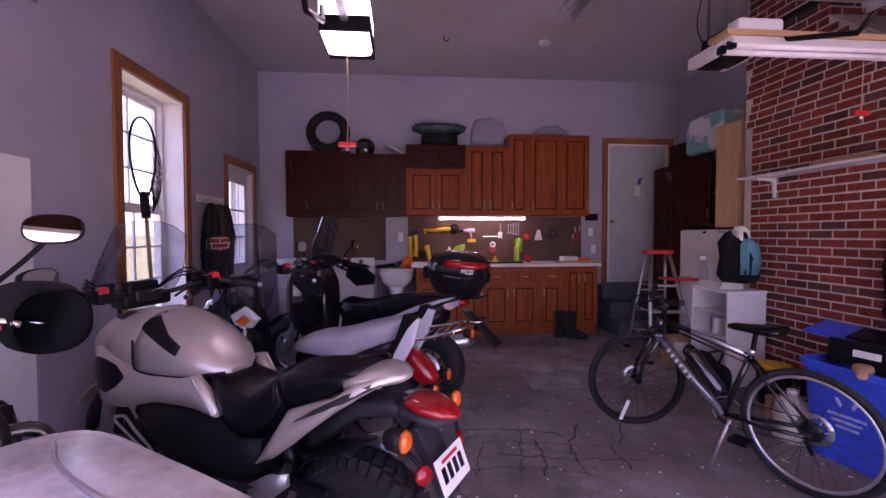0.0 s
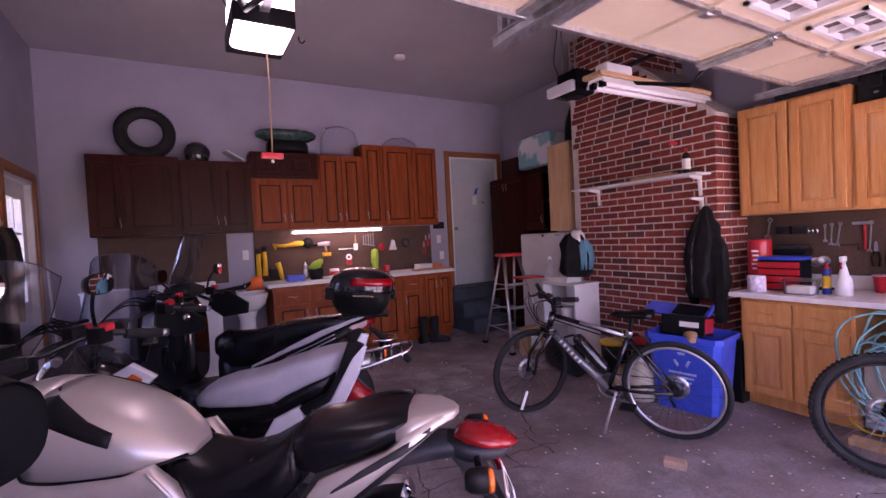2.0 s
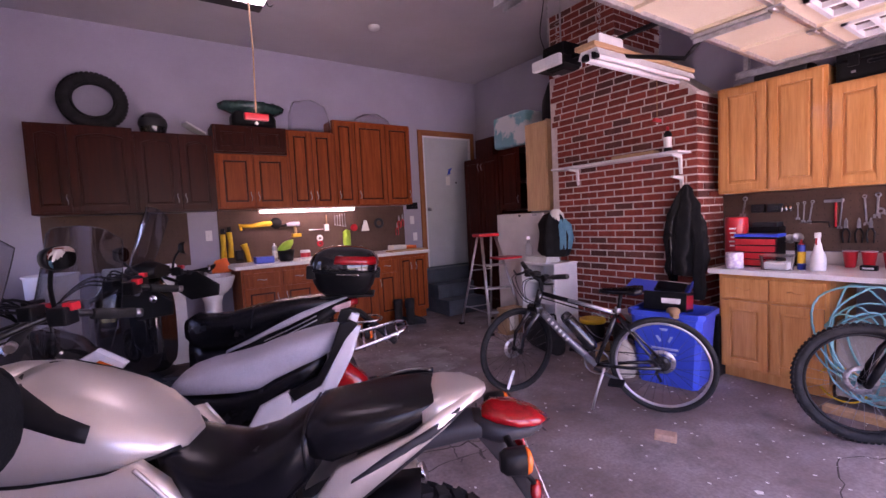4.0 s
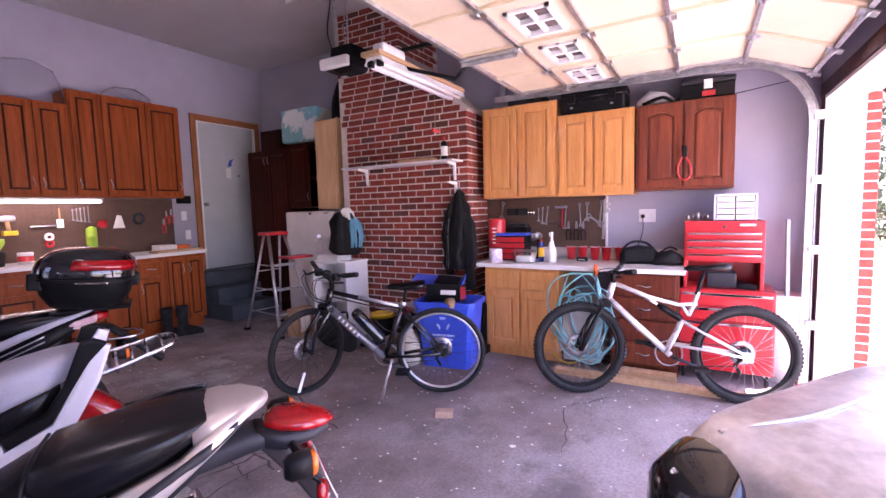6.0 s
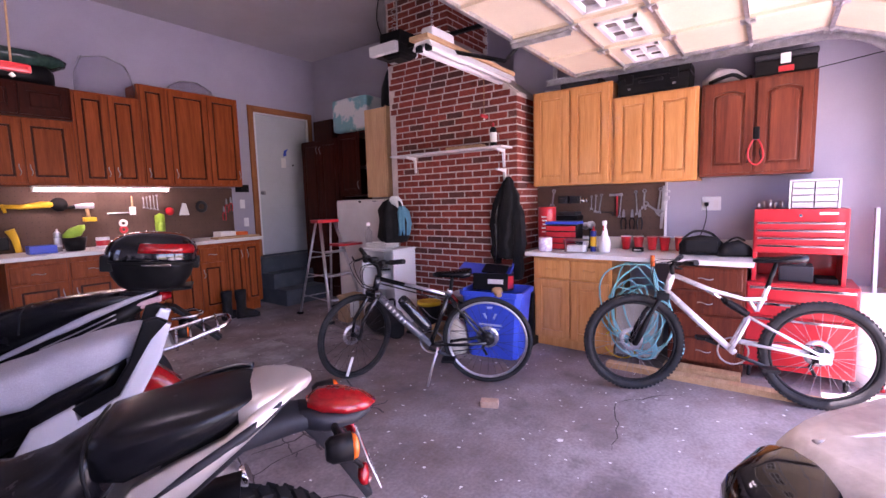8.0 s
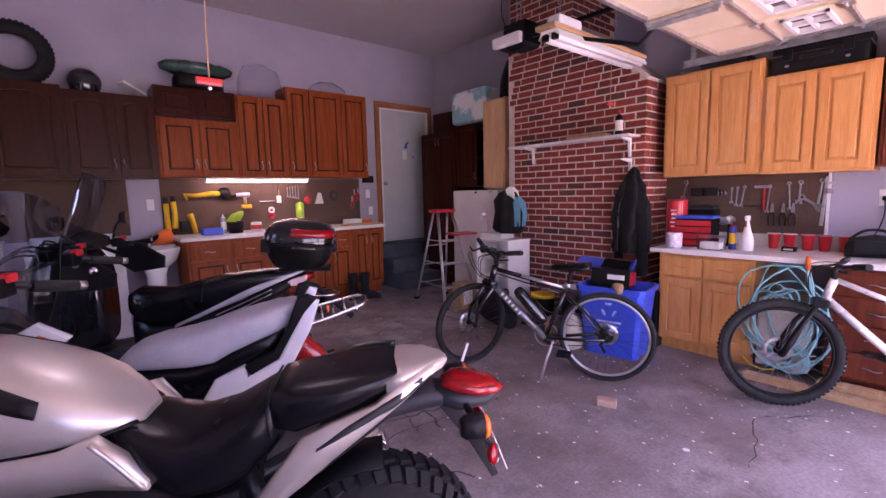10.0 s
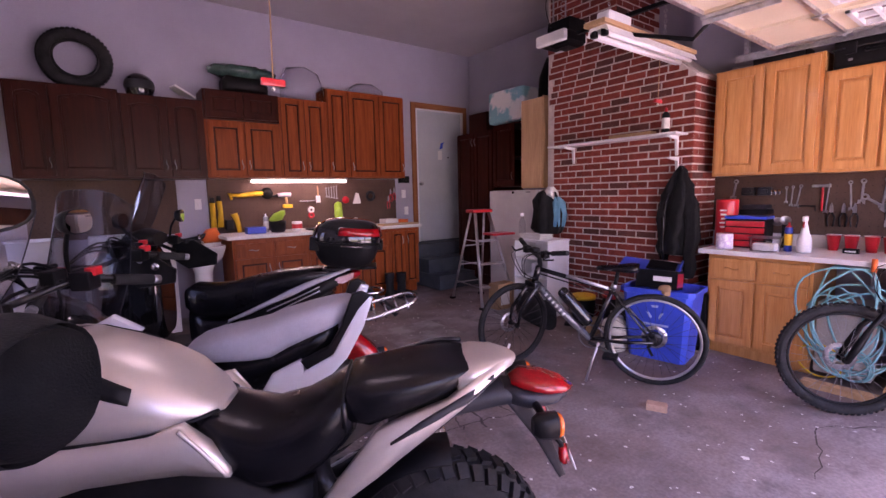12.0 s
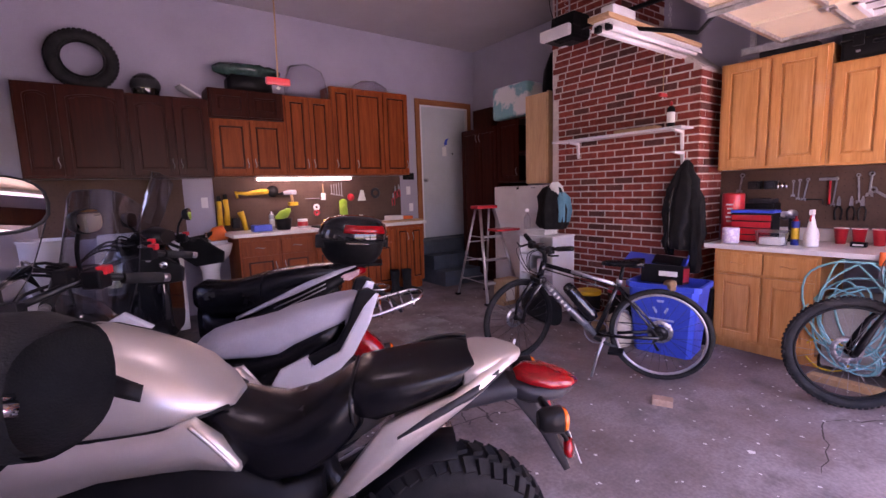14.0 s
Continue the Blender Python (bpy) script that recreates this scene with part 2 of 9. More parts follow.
m_blue = surface("blue_plastic", (0.045, 0.10, 0.62), (0.035, 0.08, 0.52), 0.4, scale=5, fine=0.1)
m_yellow = surface("yellow_plastic", (0.75, 0.46, 0.02), (0.65, 0.38, 0.015), 0.45, scale=6)
m_green = surface("lime_plastic", (0.36, 0.60, 0.05), (0.28, 0.48, 0.04), 0.45, scale=6)
m_teal = surface("teal_hose", (0.20, 0.52, 0.56), (0.15, 0.44, 0.48), 0.45, scale=8)
m_orange = surface("orange_plastic", (0.85, 0.17, 0.03), (0.72, 0.12, 0.02), 0.5, scale=6)
m_peg = surface("brown_pegboard", (0.105, 0.062, 0.045), (0.085, 0.05, 0.036), 0.8, scale=3)
m_hole = surface("dark_hole", (0.012, 0.01, 0.01), None, 0.9)
m_porcelain = surface("white_porcelain", (0.80, 0.79, 0.78), (0.74, 0.73, 0.72), 0.12, scale=3, fine=0.05, coat=0.5)
m_card = surface("cardboard", (0.42, 0.27, 0.15), (0.36, 0.22, 0.12), 0.85, scale=8)
m_paper = surface("paper", (0.80, 0.79, 0.76), (0.72, 0.71, 0.68), 0.8, scale=10)
m_steel = surface("tool_steel", (0.42, 0.42, 0.44), (0.30, 0.30, 0.32), 0.3, 0.9, 14)
m_lid = surface("dusty_grey_plastic", (0.74, 0.73, 0.76), (0.36, 0.35, 0.37), 0.36, coat=0.9, scale=7, bump=0.30, bscale=70, fine=0.5, rough2=0.5, spec=0.9)
m_lid.node_tree.nodes["Principled BSDF"].inputs["Coat Roughness"].default_value = 0.25
m_lid.node_tree.nodes["Principled BSDF"].inputs["Coat IOR"].default_value = 2.0
m_rack = surface("dark_frame", (0.03, 0.03, 0.034), (0.02, 0.02, 0.022), 0.3, 0.5, 6)
m_glass = clear("window_glass")
m_screen = clear("windscreen", (0.80, 0.82, 0.87), 0.06, 1.45, 0.66)
m_film = clear("clear_bag", (0.93, 0.93, 0.95), 0.4, 1.2, 0.88)
m_greenfilm = clear("green_bag", (0.10, 0.17, 0.15), 0.15, 1.35, 0.75)
m_mirror = bpy.data.materials.new("mirror_glass")
m_mirror.use_nodes = True
m_mirror.node_tree.nodes["Principled BSDF"].inputs["Metallic"].default_value = 1.0
m_mirror.node_tree.nodes["Principled BSDF"].inputs["Roughness"].default_value = 0.01
m_mirror.node_tree.nodes["Principled BSDF"].inputs["Base Color"].default_value = (0.9, 0.9, 0.92, 1)
m_tube = glow("lit_tube", (1.0, 0.86, 0.74), 4.5)
m_lamp = glow("lit_diffuser", (1.0, 0.97, 0.95), 1.3)
m_tube_off = surface("unlit_tube", (0.85, 0.82, 0.82), (0.8, 0.77, 0.77), 0.2, scale=3)

# oil stains and brown dirt over the concrete, at a larger size than its grain
_n, _l = m_concrete.node_tree.nodes, m_concrete.node_tree.links
_b = _n["Principled BSDF"]
_src = _b.inputs["Base Color"].links[0].from_socket
for _scale, _col, _lo, _hi, _amt in ((0.55, (0.155, 0.105, 0.085), 0.43, 0.62, 0.8), (2.6, (0.10, 0.085, 0.08), 0.52, 0.68, 0.7), (9.0, (0.46, 0.43, 0.43), 0.62, 0.74, 0.5)):
    _tc, _no, _rp, _mx = _n.new("ShaderNodeTexCoord"), _n.new("ShaderNodeTexNoise"), _n.new("ShaderNodeMapRange"), _n.new("ShaderNodeMix")
    _no.inputs["Scale"].default_value, _no.inputs["Detail"].default_value, _no.inputs["Roughness"].default_value = _scale, 8, 0.68
    _l.new(_tc.outputs["Object"], _no.inputs["Vector"])
    _rp.inputs["From Min"].default_value, _rp.inputs["From Max"].default_value = _lo, _hi
    _rp.inputs["To Max"].default_value = _amt
    _l.new(_no.outputs[0], _rp.inputs["Value"])
    _mx.data_type = "RGBA"
    _mx.inputs[7].default_value = (*_col, 1)
    _l.new(_rp.outputs[0], _mx.inputs[0])
    _l.new(_src, _mx.inputs[6])
    _src = _mx.outputs[2]
_l.new(_src, _b.inputs["Base Color"])

for _m in (m_dark, m_cherry):
    _m.node_tree.nodes["Principled BSDF"].inputs["Specular IOR Level"].default_value = 0.14
    _m.node_tree.nodes["Principled BSDF"].inputs["Coat Weight"].default_value = 0.0

# ---- structure ----
def sheet(x0, x1, y0, y1, step, top):
    bm = bmesh.new()
    nx, ny = max(1, round((x1 - x0) / step)), max(1, round((y1 - y0) / step))
    vs = [[bm.verts.new((x0 + (x1 - x0) * i / nx, y0 + (y1 - y0) * j / ny, top(y0 + (y1 - y0) * j / ny))) for i in range(nx + 1)] for j in range(ny + 1)]
    for j in range(ny):
        for i in range(nx):
            bm.faces.new((vs[j][i], vs[j][i + 1], vs[j + 1][i + 1], vs[j + 1][i]))
    return bm


structure("floor", sheet(-0.25, 6.3, -0.33, 6.9, 0.3, fz), m_concrete, "stained grey concrete garage floor with cracks", "floor")
structure("ceiling", box(-0.25, 6.3, -0.33, 6.9, ZC, ZC + 0.15), m_ceil, "painted flat garage ceiling", "ceiling")

# left wall with window and side door
WY0, WY1, WZ0, WZ1 = 3.57, 4.47, 0.62, 2.52
EY0, EY1, EZ1 = 5.45, 6.31, 2.16
bm = bmesh.new()
for y0, y1, z0, z1 in ((-0.33, WY0, -0.1, ZC), (WY0, WY1, -0.1, WZ0), (WY0, WY1, WZ1, ZC), (WY1, EY0, -0.1, ZC), (EY0, EY1, EZ1, ZC), (EY1, 6.85, -0.1, ZC)):
    add_box(bm, -0.25, 0.0, y0, y1, z0, z1)
structure("wall_west", bm, m_wall, "lavender-grey painted plaster wall", "wall")
bm = bmesh.new()
for x0, x1, z0, z1 in ((0, 4.88, -0.1, ZC), (4.88, 5.79, 2.665, ZC), (4.88, 5.79, -0.1, 0.64), (5.79, 6.3, -0.1, ZC)):
    add_box(bm, x0, x1, YB, YB + 0.2, z0, z1)
structure("wall_north", bm, m_wall, "lavender-grey painted plaster wall", "wall")
bm = box(XW, XW + 0.2, -0.06, 2.95, -0.1, ZC)
add_box(bm, XR, XR + 0.2, 2.95, YB, -0.1, ZC)
add_box(bm, XW + 0.2, XR + 0.2, 2.75, 2.95, -0.1, ZC)
structure("wall_east", bm, m_wall, "lavender-grey painted plaster wall", "wall")
bm = bmesh.new()
DL, DR = (0.36, 2.66), (2.84, 5.36)
for x0, x1, z0, z1 in ((0.0, DL[0], -0.1, ZC), (DL[0], DL[1], 2.12, ZC), (DL[1], DR[0], -0.1, ZC), (DR[0], DR[1], 2.12, ZC), (DR[1], 6.0, -0.1, ZC)):
    add_box(bm, x0, x1, -0.25, -0.06, z0, z1)
structure("wall_south", bm, m_wall, "lavender-grey painted front wall with two openings", "wall")

# door jambs and headers of the two garage openings
for a, b in (DL, DR):
    frame_ob = thing("garage_door_frame", "white painted jamb of a garage door opening", "door frame", kind="structure")
    part("jamb", box(a - 0.004, a + 0.025, -0.262, -0.04, -0.02, 2.10, 0.004), m_white, frame_ob)
    part("jamb", box(b - 0.025, b + 0.004, -0.262, -0.04, -0.02, 2.10, 0.004), m_white, frame_ob)
    part("head", box(a - 0.004, b + 0.004, -0.262, -0.04, 2.095, 2.124, 0.004), m_white, frame_ob)
    part("trim", box(a - 0.12, b + 0.12, -0.058, -0.036, 2.125, 2.22, 0.003), m_dark, frame_ob, "dark stained header board")
    part("trim", box(b + 0.005, b + 0.09, -0.058, -0.036, 0, 2.124, 0.003), m_dark, frame_ob, "dark stained side board")


def window_unit(name, y0, y1, z0, z1, cols, rows, sashes=1):
    w = thing(name, "white double-hung window with small panes", "window", kind="structure")
    xg = -0.20
    f = 0.045
    part("window_frame", add_box(add_box(add_box(box(-0.245, -0.16, y0, y0 + f, z0, z1, 0.004), -0.245, -0.16, y1 - f, y1, z0, z1, 0.004), -0.245, -0.16, y0 + f, y1 - f, z1 - f, z1, 0.004), -0.245, -0.16, y0 + f, y1 - f, z0, z0 + f, 0.004), m_white, w)
    hs = (z1 - z0 - 2 * f) / sashes
    for s in range(sashes):
        a, b = z0 + f + s * hs, z0 + f + (s + 1) * hs
        xo = xg + (0.02 if s == 0 else -0.012)
        bm = bmesh.new()
        add_box(bm, xo - 0.014, xo + 0.014, y0 + f, y1 - f, a, a + 0.04)
        add_box(bm, xo - 0.014, xo + 0.014, y0 + f, y1 - f, b - 0.04, b)
        add_box(bm, xo - 0.014, xo + 0.014, y0 + f, y0 + f + 0.035, a + 0.04, b - 0.04)
        add_box(bm, xo - 0.014, xo + 0.014, y1 - f - 0.035, y1 - f, a + 0.04, b - 0.04)
        sash = part("sash", bm, m_white, w)
        ya, yb, za, zb = y0 + f + 0.035, y1 - f - 0.035, a + 0.04, b - 0.04
        for i in range(1, cols):
            yy = ya + (yb - ya) * i / cols
            part("muntin", box(xo - 0.008, xo + 0.008, yy - 0.008, yy + 0.008, za, zb), m_white, w)
        for j in range(1, rows):
            zz = za + (zb - za) * j / rows
            part("muntin", box(xo - 0.006, xo + 0.006, ya, yb, zz - 0.008, zz + 0.008), m_white, w)
        for i in range(cols):
            for j in range(rows):
                p = part("pane", box(xo - 0.002, xo + 0.002, ya + (yb - ya) * i / cols, ya + (yb - ya) * (i + 1) / cols, za + (zb - za) * j / rows, za + (zb - za) * (j + 1) / rows), m_glass, w)
                p.visible_shadow = False
    return w


w1 = window_unit("window_1", WY0, WY1, WZ0 + 0.02, WZ1, 2, 3, 2)
part("reveal", add_box(add_box(box(-0.16, 0.0, WY0 - 0.003, WY0 + 0.012, WZ0, WZ1), -0.16, 0.0, WY1 - 0.012, WY1 + 0.003, WZ0, WZ1), -0.16, 0.0, WY0, WY1, WZ1 - 0.012, WZ1 + 0.003), m_white, w1)
part("window_sill", box(-0.16, 0.03, WY0 - 0.002, WY1 + 0.002, WZ0 - 0.003, WZ0 + 0.02, 0.004), m_white, w1)
t1 = thing("window_trim", "orange-brown stained wooden window casing", "trim", kind="structure")
for n_, b_ in (("side_casing", (WY0 - 0.085, WY0, WZ0 - 0.08, WZ1 + 0.085)), ("side_casing", (WY1, WY1 + 0.085, WZ0 - 0.08, WZ1 + 0.085))):
    part(n_, box(0.0, 0.022, *b_, 0.004), m_trim, t1)
part("head_casing", box(0.0, 0.024, WY0 - 0.0, WY1 + 0.0, WZ1, WZ1 + 0.083, 0.004), m_trimx, t1)
part("apron", box(0.0, 0.02, WY0, WY1, WZ0 - 0.08, WZ0, 0.004), m_trimx, t1)

# side door with a glazed upper half
d2 = thing("door_2", "white side door with a nine-pane glazed upper half", "door", kind="structure")
bm = bmesh.new()
gy0, gy1, gz0, gz1 = EY0 + 0.15, EY1 - 0.15, 1.02, 1.98
for y0, y1, z0, z1 in ((EY0 + 0.03, gy0, 0.05, EZ1 - 0.03), (gy1, EY1 - 0.03, 0.05, EZ1 - 0.03), (gy0, gy1, 0.05, gz0), (gy0, gy1, gz1, EZ1 - 0.03)):
    add_box(bm, -0.10, -0.055, y0, y1, z0, z1)
part("leaf", bm, m_white, d2)
part("jamb", add_box(add_box(box(-0.2, -0.002, EY0, EY0 + 0.03, 0.04, EZ1), -0.2, -0.002, EY1 - 0.03, EY1, 0.04, EZ1), -0.2, -0.002, EY0, EY1, EZ1 - 0.03, EZ1 - 0.001), m_white, d2)
for i in range(3):
    for j in range(3):
        a, b = gy0 + (gy1 - gy0) * i / 3, gz0 + (gz1 - gz0) * j / 3
        p = part("pane", box(-0.08, -0.076, a, a + (gy1 - gy0) / 3, b, b + (gz1 - gz0) / 3), m_glass, d2)
        p.visible_shadow = False
for i in (1, 2):
    part("muntin", box(-0.09, -0.065, gy0 + (gy1 - gy0) * i / 3 - 0.009, gy0 + (gy1 - gy0) * i / 3 + 0.009, gz0, gz1), m_white, d2)
    part("muntin", box(-0.088, -0.067, gy0, gy1, gz0 + (gz1 - gz0) * i / 3 - 0.009, gz0 + (gz1 - gz0) * i / 3 + 0.009), m_white, d2)
part("door_knob", lathe([(0.012, 0), (0.012, 0.03), (0.028, 0.04), (0.03, 0.055), (0.02, 0.07)], 14, pose(-0.055, EY0 + 0.1, 0.98, 0, 90, 0)), m_chrome, d2)
t2 = thing("door_trim", "orange-brown stained wooden door casing", "trim", kind="structure")
part("side_casing", box(0.0, 0.022, EY0 - 0.085, EY0, 0.04, EZ1 + 0.085, 0.004), m_trim, t2)
part("side_casing", box(0.0, 0.022, EY1, EY1 + 0.085, 0.04, EZ1 + 0.085, 0.004), m_trim, t2)
part("head_casing", box(0.0, 0.024, EY0, EY1, EZ1, EZ1 + 0.083, 0.004), m_trimx, t2)

# inner door up to the house, with steps
d1 = thing("door_1", "flat grey-painted door with a scrap of blue tape", "door", kind="structure")
part("leaf", box(4.905, 5.765, 6.615, 6.655, 0.665, 2.645, 0.003), m_door, d1)
part("jamb", add_box(add_box(box(4.88, 4.905, 6.58, 6.78, 0.64, 2.665), 5.765, 5.79, 6.58, 6.78, 0.64, 2.665), 4.905, 5.765, 6.58, 6.78, 2.645, 2.665), m_white, d1)
part("knob", lathe([(0.03, 0), (0.03, 0.006), (0.012, 0.01), (0.012, 0.03), (0.026, 0.04), (0.028, 0.052), (0.015, 0.064)], 16, pose(4.965, 6.615, 1.55, 90, 0, 0)), m_steel, d1)
part("peephole", lathe([(0.012, 0), (0.012, 0.006), (0.006, 0.007)], 10, pose(5.50, 6.615, 1.96, 90, 0, 0)), m_hole, d1)
part("tape", prism([(5.335, 2.08), (5.40, 2.10), (5.395, 2.14), (5.43, 2.20), (5.36, 2.17)], 6.612, 6.6148), m_blue, d1, "torn scrap of blue masking tape")
part("paper_patch", box(5.30, 5.38, 6.6125, 6.6149, 1.92, 2.06), m_paper, d1)
t3 = thing("door_trim", "orange-brown stained wooden door casing", "trim", kind="structure")
part("side_casing", box(4.80, 4.88, 6.578, 6.60, 0.30, 2.75, 0.004), m_trim, t3)
part("side_casing", box(5.79, 5.87, 6.578, 6.60, 0.30, 2.75, 0.004), m_trim, t3)
part("head_casing", box(4.88, 5.79, 6.576, 6.60, 2.665, 2.75, 0.004), wood("stained_trim_across", (0.38, 0.145, 0.052), (0.25, 0.085, 0.03), 0.5, "x", coat=0.05), t3)
part("threshold", box(4.88, 5.79, 6.56, 6.66, 0.632, 0.664, 0.005), m_steps, t3, "painted sill")
st = thing("steps", "blue-grey painted wooden steps up to the door", "steps", kind="structure")
for k in range(3):
    part("step", box(4.70, 5.90, 5.82 + 0.26 * k, 6.578, 0.03 if k == 0 else 0.05 + 0.2 * k, 0.05 + 0.2 * (k + 1), 0.01), m_steps, st)

# bare panel on the left wall
solid("wall_panel", box(0.0, 0.014, 2.34, 2.79, 0.35, 1.76, 0.002), m_white, "bare off-white board screwed to the wall", "panel")

# ---- chimney ----
CX, CY0, CY1 = 5.15, 2.69, 4.30          # front face, right and left end
CYU, CZS, CZT = 3.46, 3.02, 2.36         # upper part's right end, shoulder heights
outline = [(CY0, fz(3)), (CY1, fz(4)), (CY1, ZC), (CYU, ZC), (CYU, CZS), (CY0, CZT)]
e_ = 0.0055
inner = [(CY0 + e_, -0.05), (CY1 - e_, -0.05), (CY1 - e_, ZC), (CYU + e_, ZC), (CYU + e_, CZS - e_), (CY0 + e_, CZT - e_)]
chim = thing("chimney", "red brick chimney breast with light mortar joints", "chimney", kind="structure")
part("mortar", prism(inner, CX + e_, XR, "x"), m_mortar, chim)
# plaster over the sloping shoulder
sl = math.atan2(CZS - CZT, CYU - CY0)
ln = math.hypot(CZS - CZT, CYU - CY0)
part("shoulder", box(0.0, ln + 0.02, 0.0, XR - CX - 0.06, -0.02, 0.012, 0.004, m=Matrix.Translation((CX + 0.05, CY0 + 0.01, CZT - 0.0)) @ Matrix(((0, 1, 0, 0), (1, 0, 0, 0), (0, 0, 1, 0), (0, 0, 0, 1))) @ pose(0, 0, 0, 0, -math.degrees(sl), 0)), m_mortar, chim, "crumbly mortar cap")

# ---- garage doors, open under the ceiling ----
def garage_door(x0, x1, windows):
    g = thing("garage_door", "cream sectional garage door, rolled open overhead", "garage door", group="garage doors", kind="")
    zz, d, y = 2.42, 0.43, 2.17
    for k in range(5):
        if k < 4:
            m = pose(x0, y - d * (k + 1), zz)
        else:
            m = pose(x0, 0.45, zz) @ pose(0, 0, 0, 22, 0, 0) @ pose(0, -d, 0)
        w = x1 - x0
        bm = bmesh.new()
        holes = []
        if windows and k == 1:
            for c in range(4):
                a = w * (c + 0.5) / 4
                holes.append((a - 0.20, a + 0.20))
        xs = [0.0]
        for a, b in holes:
            xs += [a, b]
        xs.append(w)
        for i in range(0, len(xs) - 1):
            if i % 2 == 0:
                add_box(bm, xs[i], xs[i + 1], 0.006, d - 0.006, 0.012, 0.045, m=m)
            else:
                add_box(bm, xs[i], xs[i + 1], 0.006, 0.09, 0.012, 0.045, m=m)
                add_box(bm, xs[i], xs[i + 1], d - 0.09, d - 0.006, 0.012, 0.045, m=m)
        sec = part("section", bm, m_cream, g)
        for a, b in holes:
            for half in range(1):
                bm = bmesh.new()
                ya, yb = 0.09, d - 0.09
                for p0, p1, q0, q1 in ((a, b, ya, ya + 0.025), (a, b, yb - 0.025, yb), (a, a + 0.025, ya, yb), (b - 0.025, b, ya, yb)):
                    add_box(bm, p0, p1, q0, q1, -0.004, 0.03, m=m)
                add_box(bm, (a + b) / 2 - 0.012, (a + b) / 2 + 0.012, ya, yb, 0.0, 0.03, m=m)
                add_box(bm, a, b, (ya + yb) / 2 - 0.01, (ya + yb) / 2 + 0.01, 0.001, 0.03, m=m)
                wf = part("window_frame", bm, m_white, sec)
                # opaque pane, its dark colour stands for the dim ceiling behind the glass
                part("pane", box(a + 0.01, b - 0.01, ya + 0.01, yb - 0.01, 0.03, 0.034, m=m), surface("dim_ceiling_glass", (0.10, 0.075, 0.07), (0.16, 0.12, 0.11), 0.2, scale=5), sec)
        # stiles and rails of pressed steel
        for c in range(5):
            a = w * c / 4
            a = min(max(a, 0.035), w - 0.035)
            part("stile", box(a - 0.03, a + 0.03, 0.008, d - 0.008, -0.008, 0.013, 0.004, m=m), m_galv if c in (0, 4) else m_cream, sec)
        bm = bmesh.new()
        add_box(bm, 0.0, w, -0.010, 0.016, -0.012, 0.012, 0.003, m=m)
        part("rail", bm, m_galv, sec)
        if k == 0:
            part("rail", box(0.0, w, d - 0.03, d - 0.002, -0.014, 0.012, 0.003, m=m), m_galv, sec)
        for c in range(5):
            a = min(max(w * c / 4, 0.05), w - 0.05)
            bm = box(a - 0.035, a + 0.035, -0.04, 0.04, -0.024, -0.012, 0.003, m=m)
            add_lathe(bm, [(0.009, -0.04), (0.009, 0.04)], 8, m @ pose(a, 0, -0.024, 0, 90, 0))
            part("hinge", bm, m_galv, sec)
    # opener strut and its arm
    cx = (x0 + x1) / 2
    bm = box(cx - 0.03, cx + 0.03, 1.76, 2.16, 2.385, 2.405, 0.002)
    add_box(bm, cx - 0.004, cx + 0.004, 1.76, 2.16, 2.36, 2.40)
    part("strut", bm, m_galv, g)
    part("arm", tube([(cx + 0.02, 2.12, 2.38), (cx + 0.02, 2.22, 2.30), (cx + 0.02, 2.62, 2.44), (cx, 2.72, 2.56)], 0.014, n=6), m_black, g, "black bent steel door arm")
    return g


def door_track(x, side, y1=2.45):
    """Horizontal and upright track of a garage door with its rollers' channel."""
    g = thing("door_track", "galvanised steel garage door track", "door track", group="door tracks")
    pts = [(x, 0.03, 0.03), (x, 0.03, 1.9)] + [(x, 0.03 + 0.45 * (1 - math.cos(a)), 1.95 + 0.45 * math.sin(a)) for a in (math.pi / 2 * k / 8 for k in range(9))] + [(x, y1, 2.42)]
    rings = []
    for i, p in enumerate(pts):
        q, r = Vector(pts[max(i - 1, 0)]), Vector(pts[min(i + 1, len(pts) - 1)])
        d = (r - q).normalized()
        nrm = Vector((0, -d.z, d.y))
        s = side
        prof = [(0.0, -0.028), (0.022 * s, -0.028), (0.022 * s, -0.024), (0.004 * s, -0.022), (0.004 * s, 0.022), (0.022 * s, 0.024), (0.022 * s, 0.028), (0.0, 0.028)]
        rings.append([Vector(p) + Vector((u, 0, 0)) + nrm * v for u, v in prof])
    part("channel", loft(rings, smooth=False), m_galv, g)
    for z in (0.45, 1.0, 1.5, 1.95):
        part("bracket", add_box(box(x - 0.03, x + 0.03, -0.036, 0.0, z, z + 0.06, 0.002), x - 0.035, x - 0.029, -0.036, 0.03, z, z + 0.06), m_galv, g)
    for yy in (1.15, y1 - 0.08):
        part("hanger", box(x - 0.018, x + 0.018, yy - 0.018, yy + 0.018, 2.44, 2.60 if side < 0 else ZC, 0.002), m_galv, g)
    return g


garage_door(2.80, 5.24, True)
garage_door(0.36, 2.66, True)
door_track(5.29, -1)
door_track(2.755, 1)
door_track(2.70, -1)
door_track(0.31, 1)

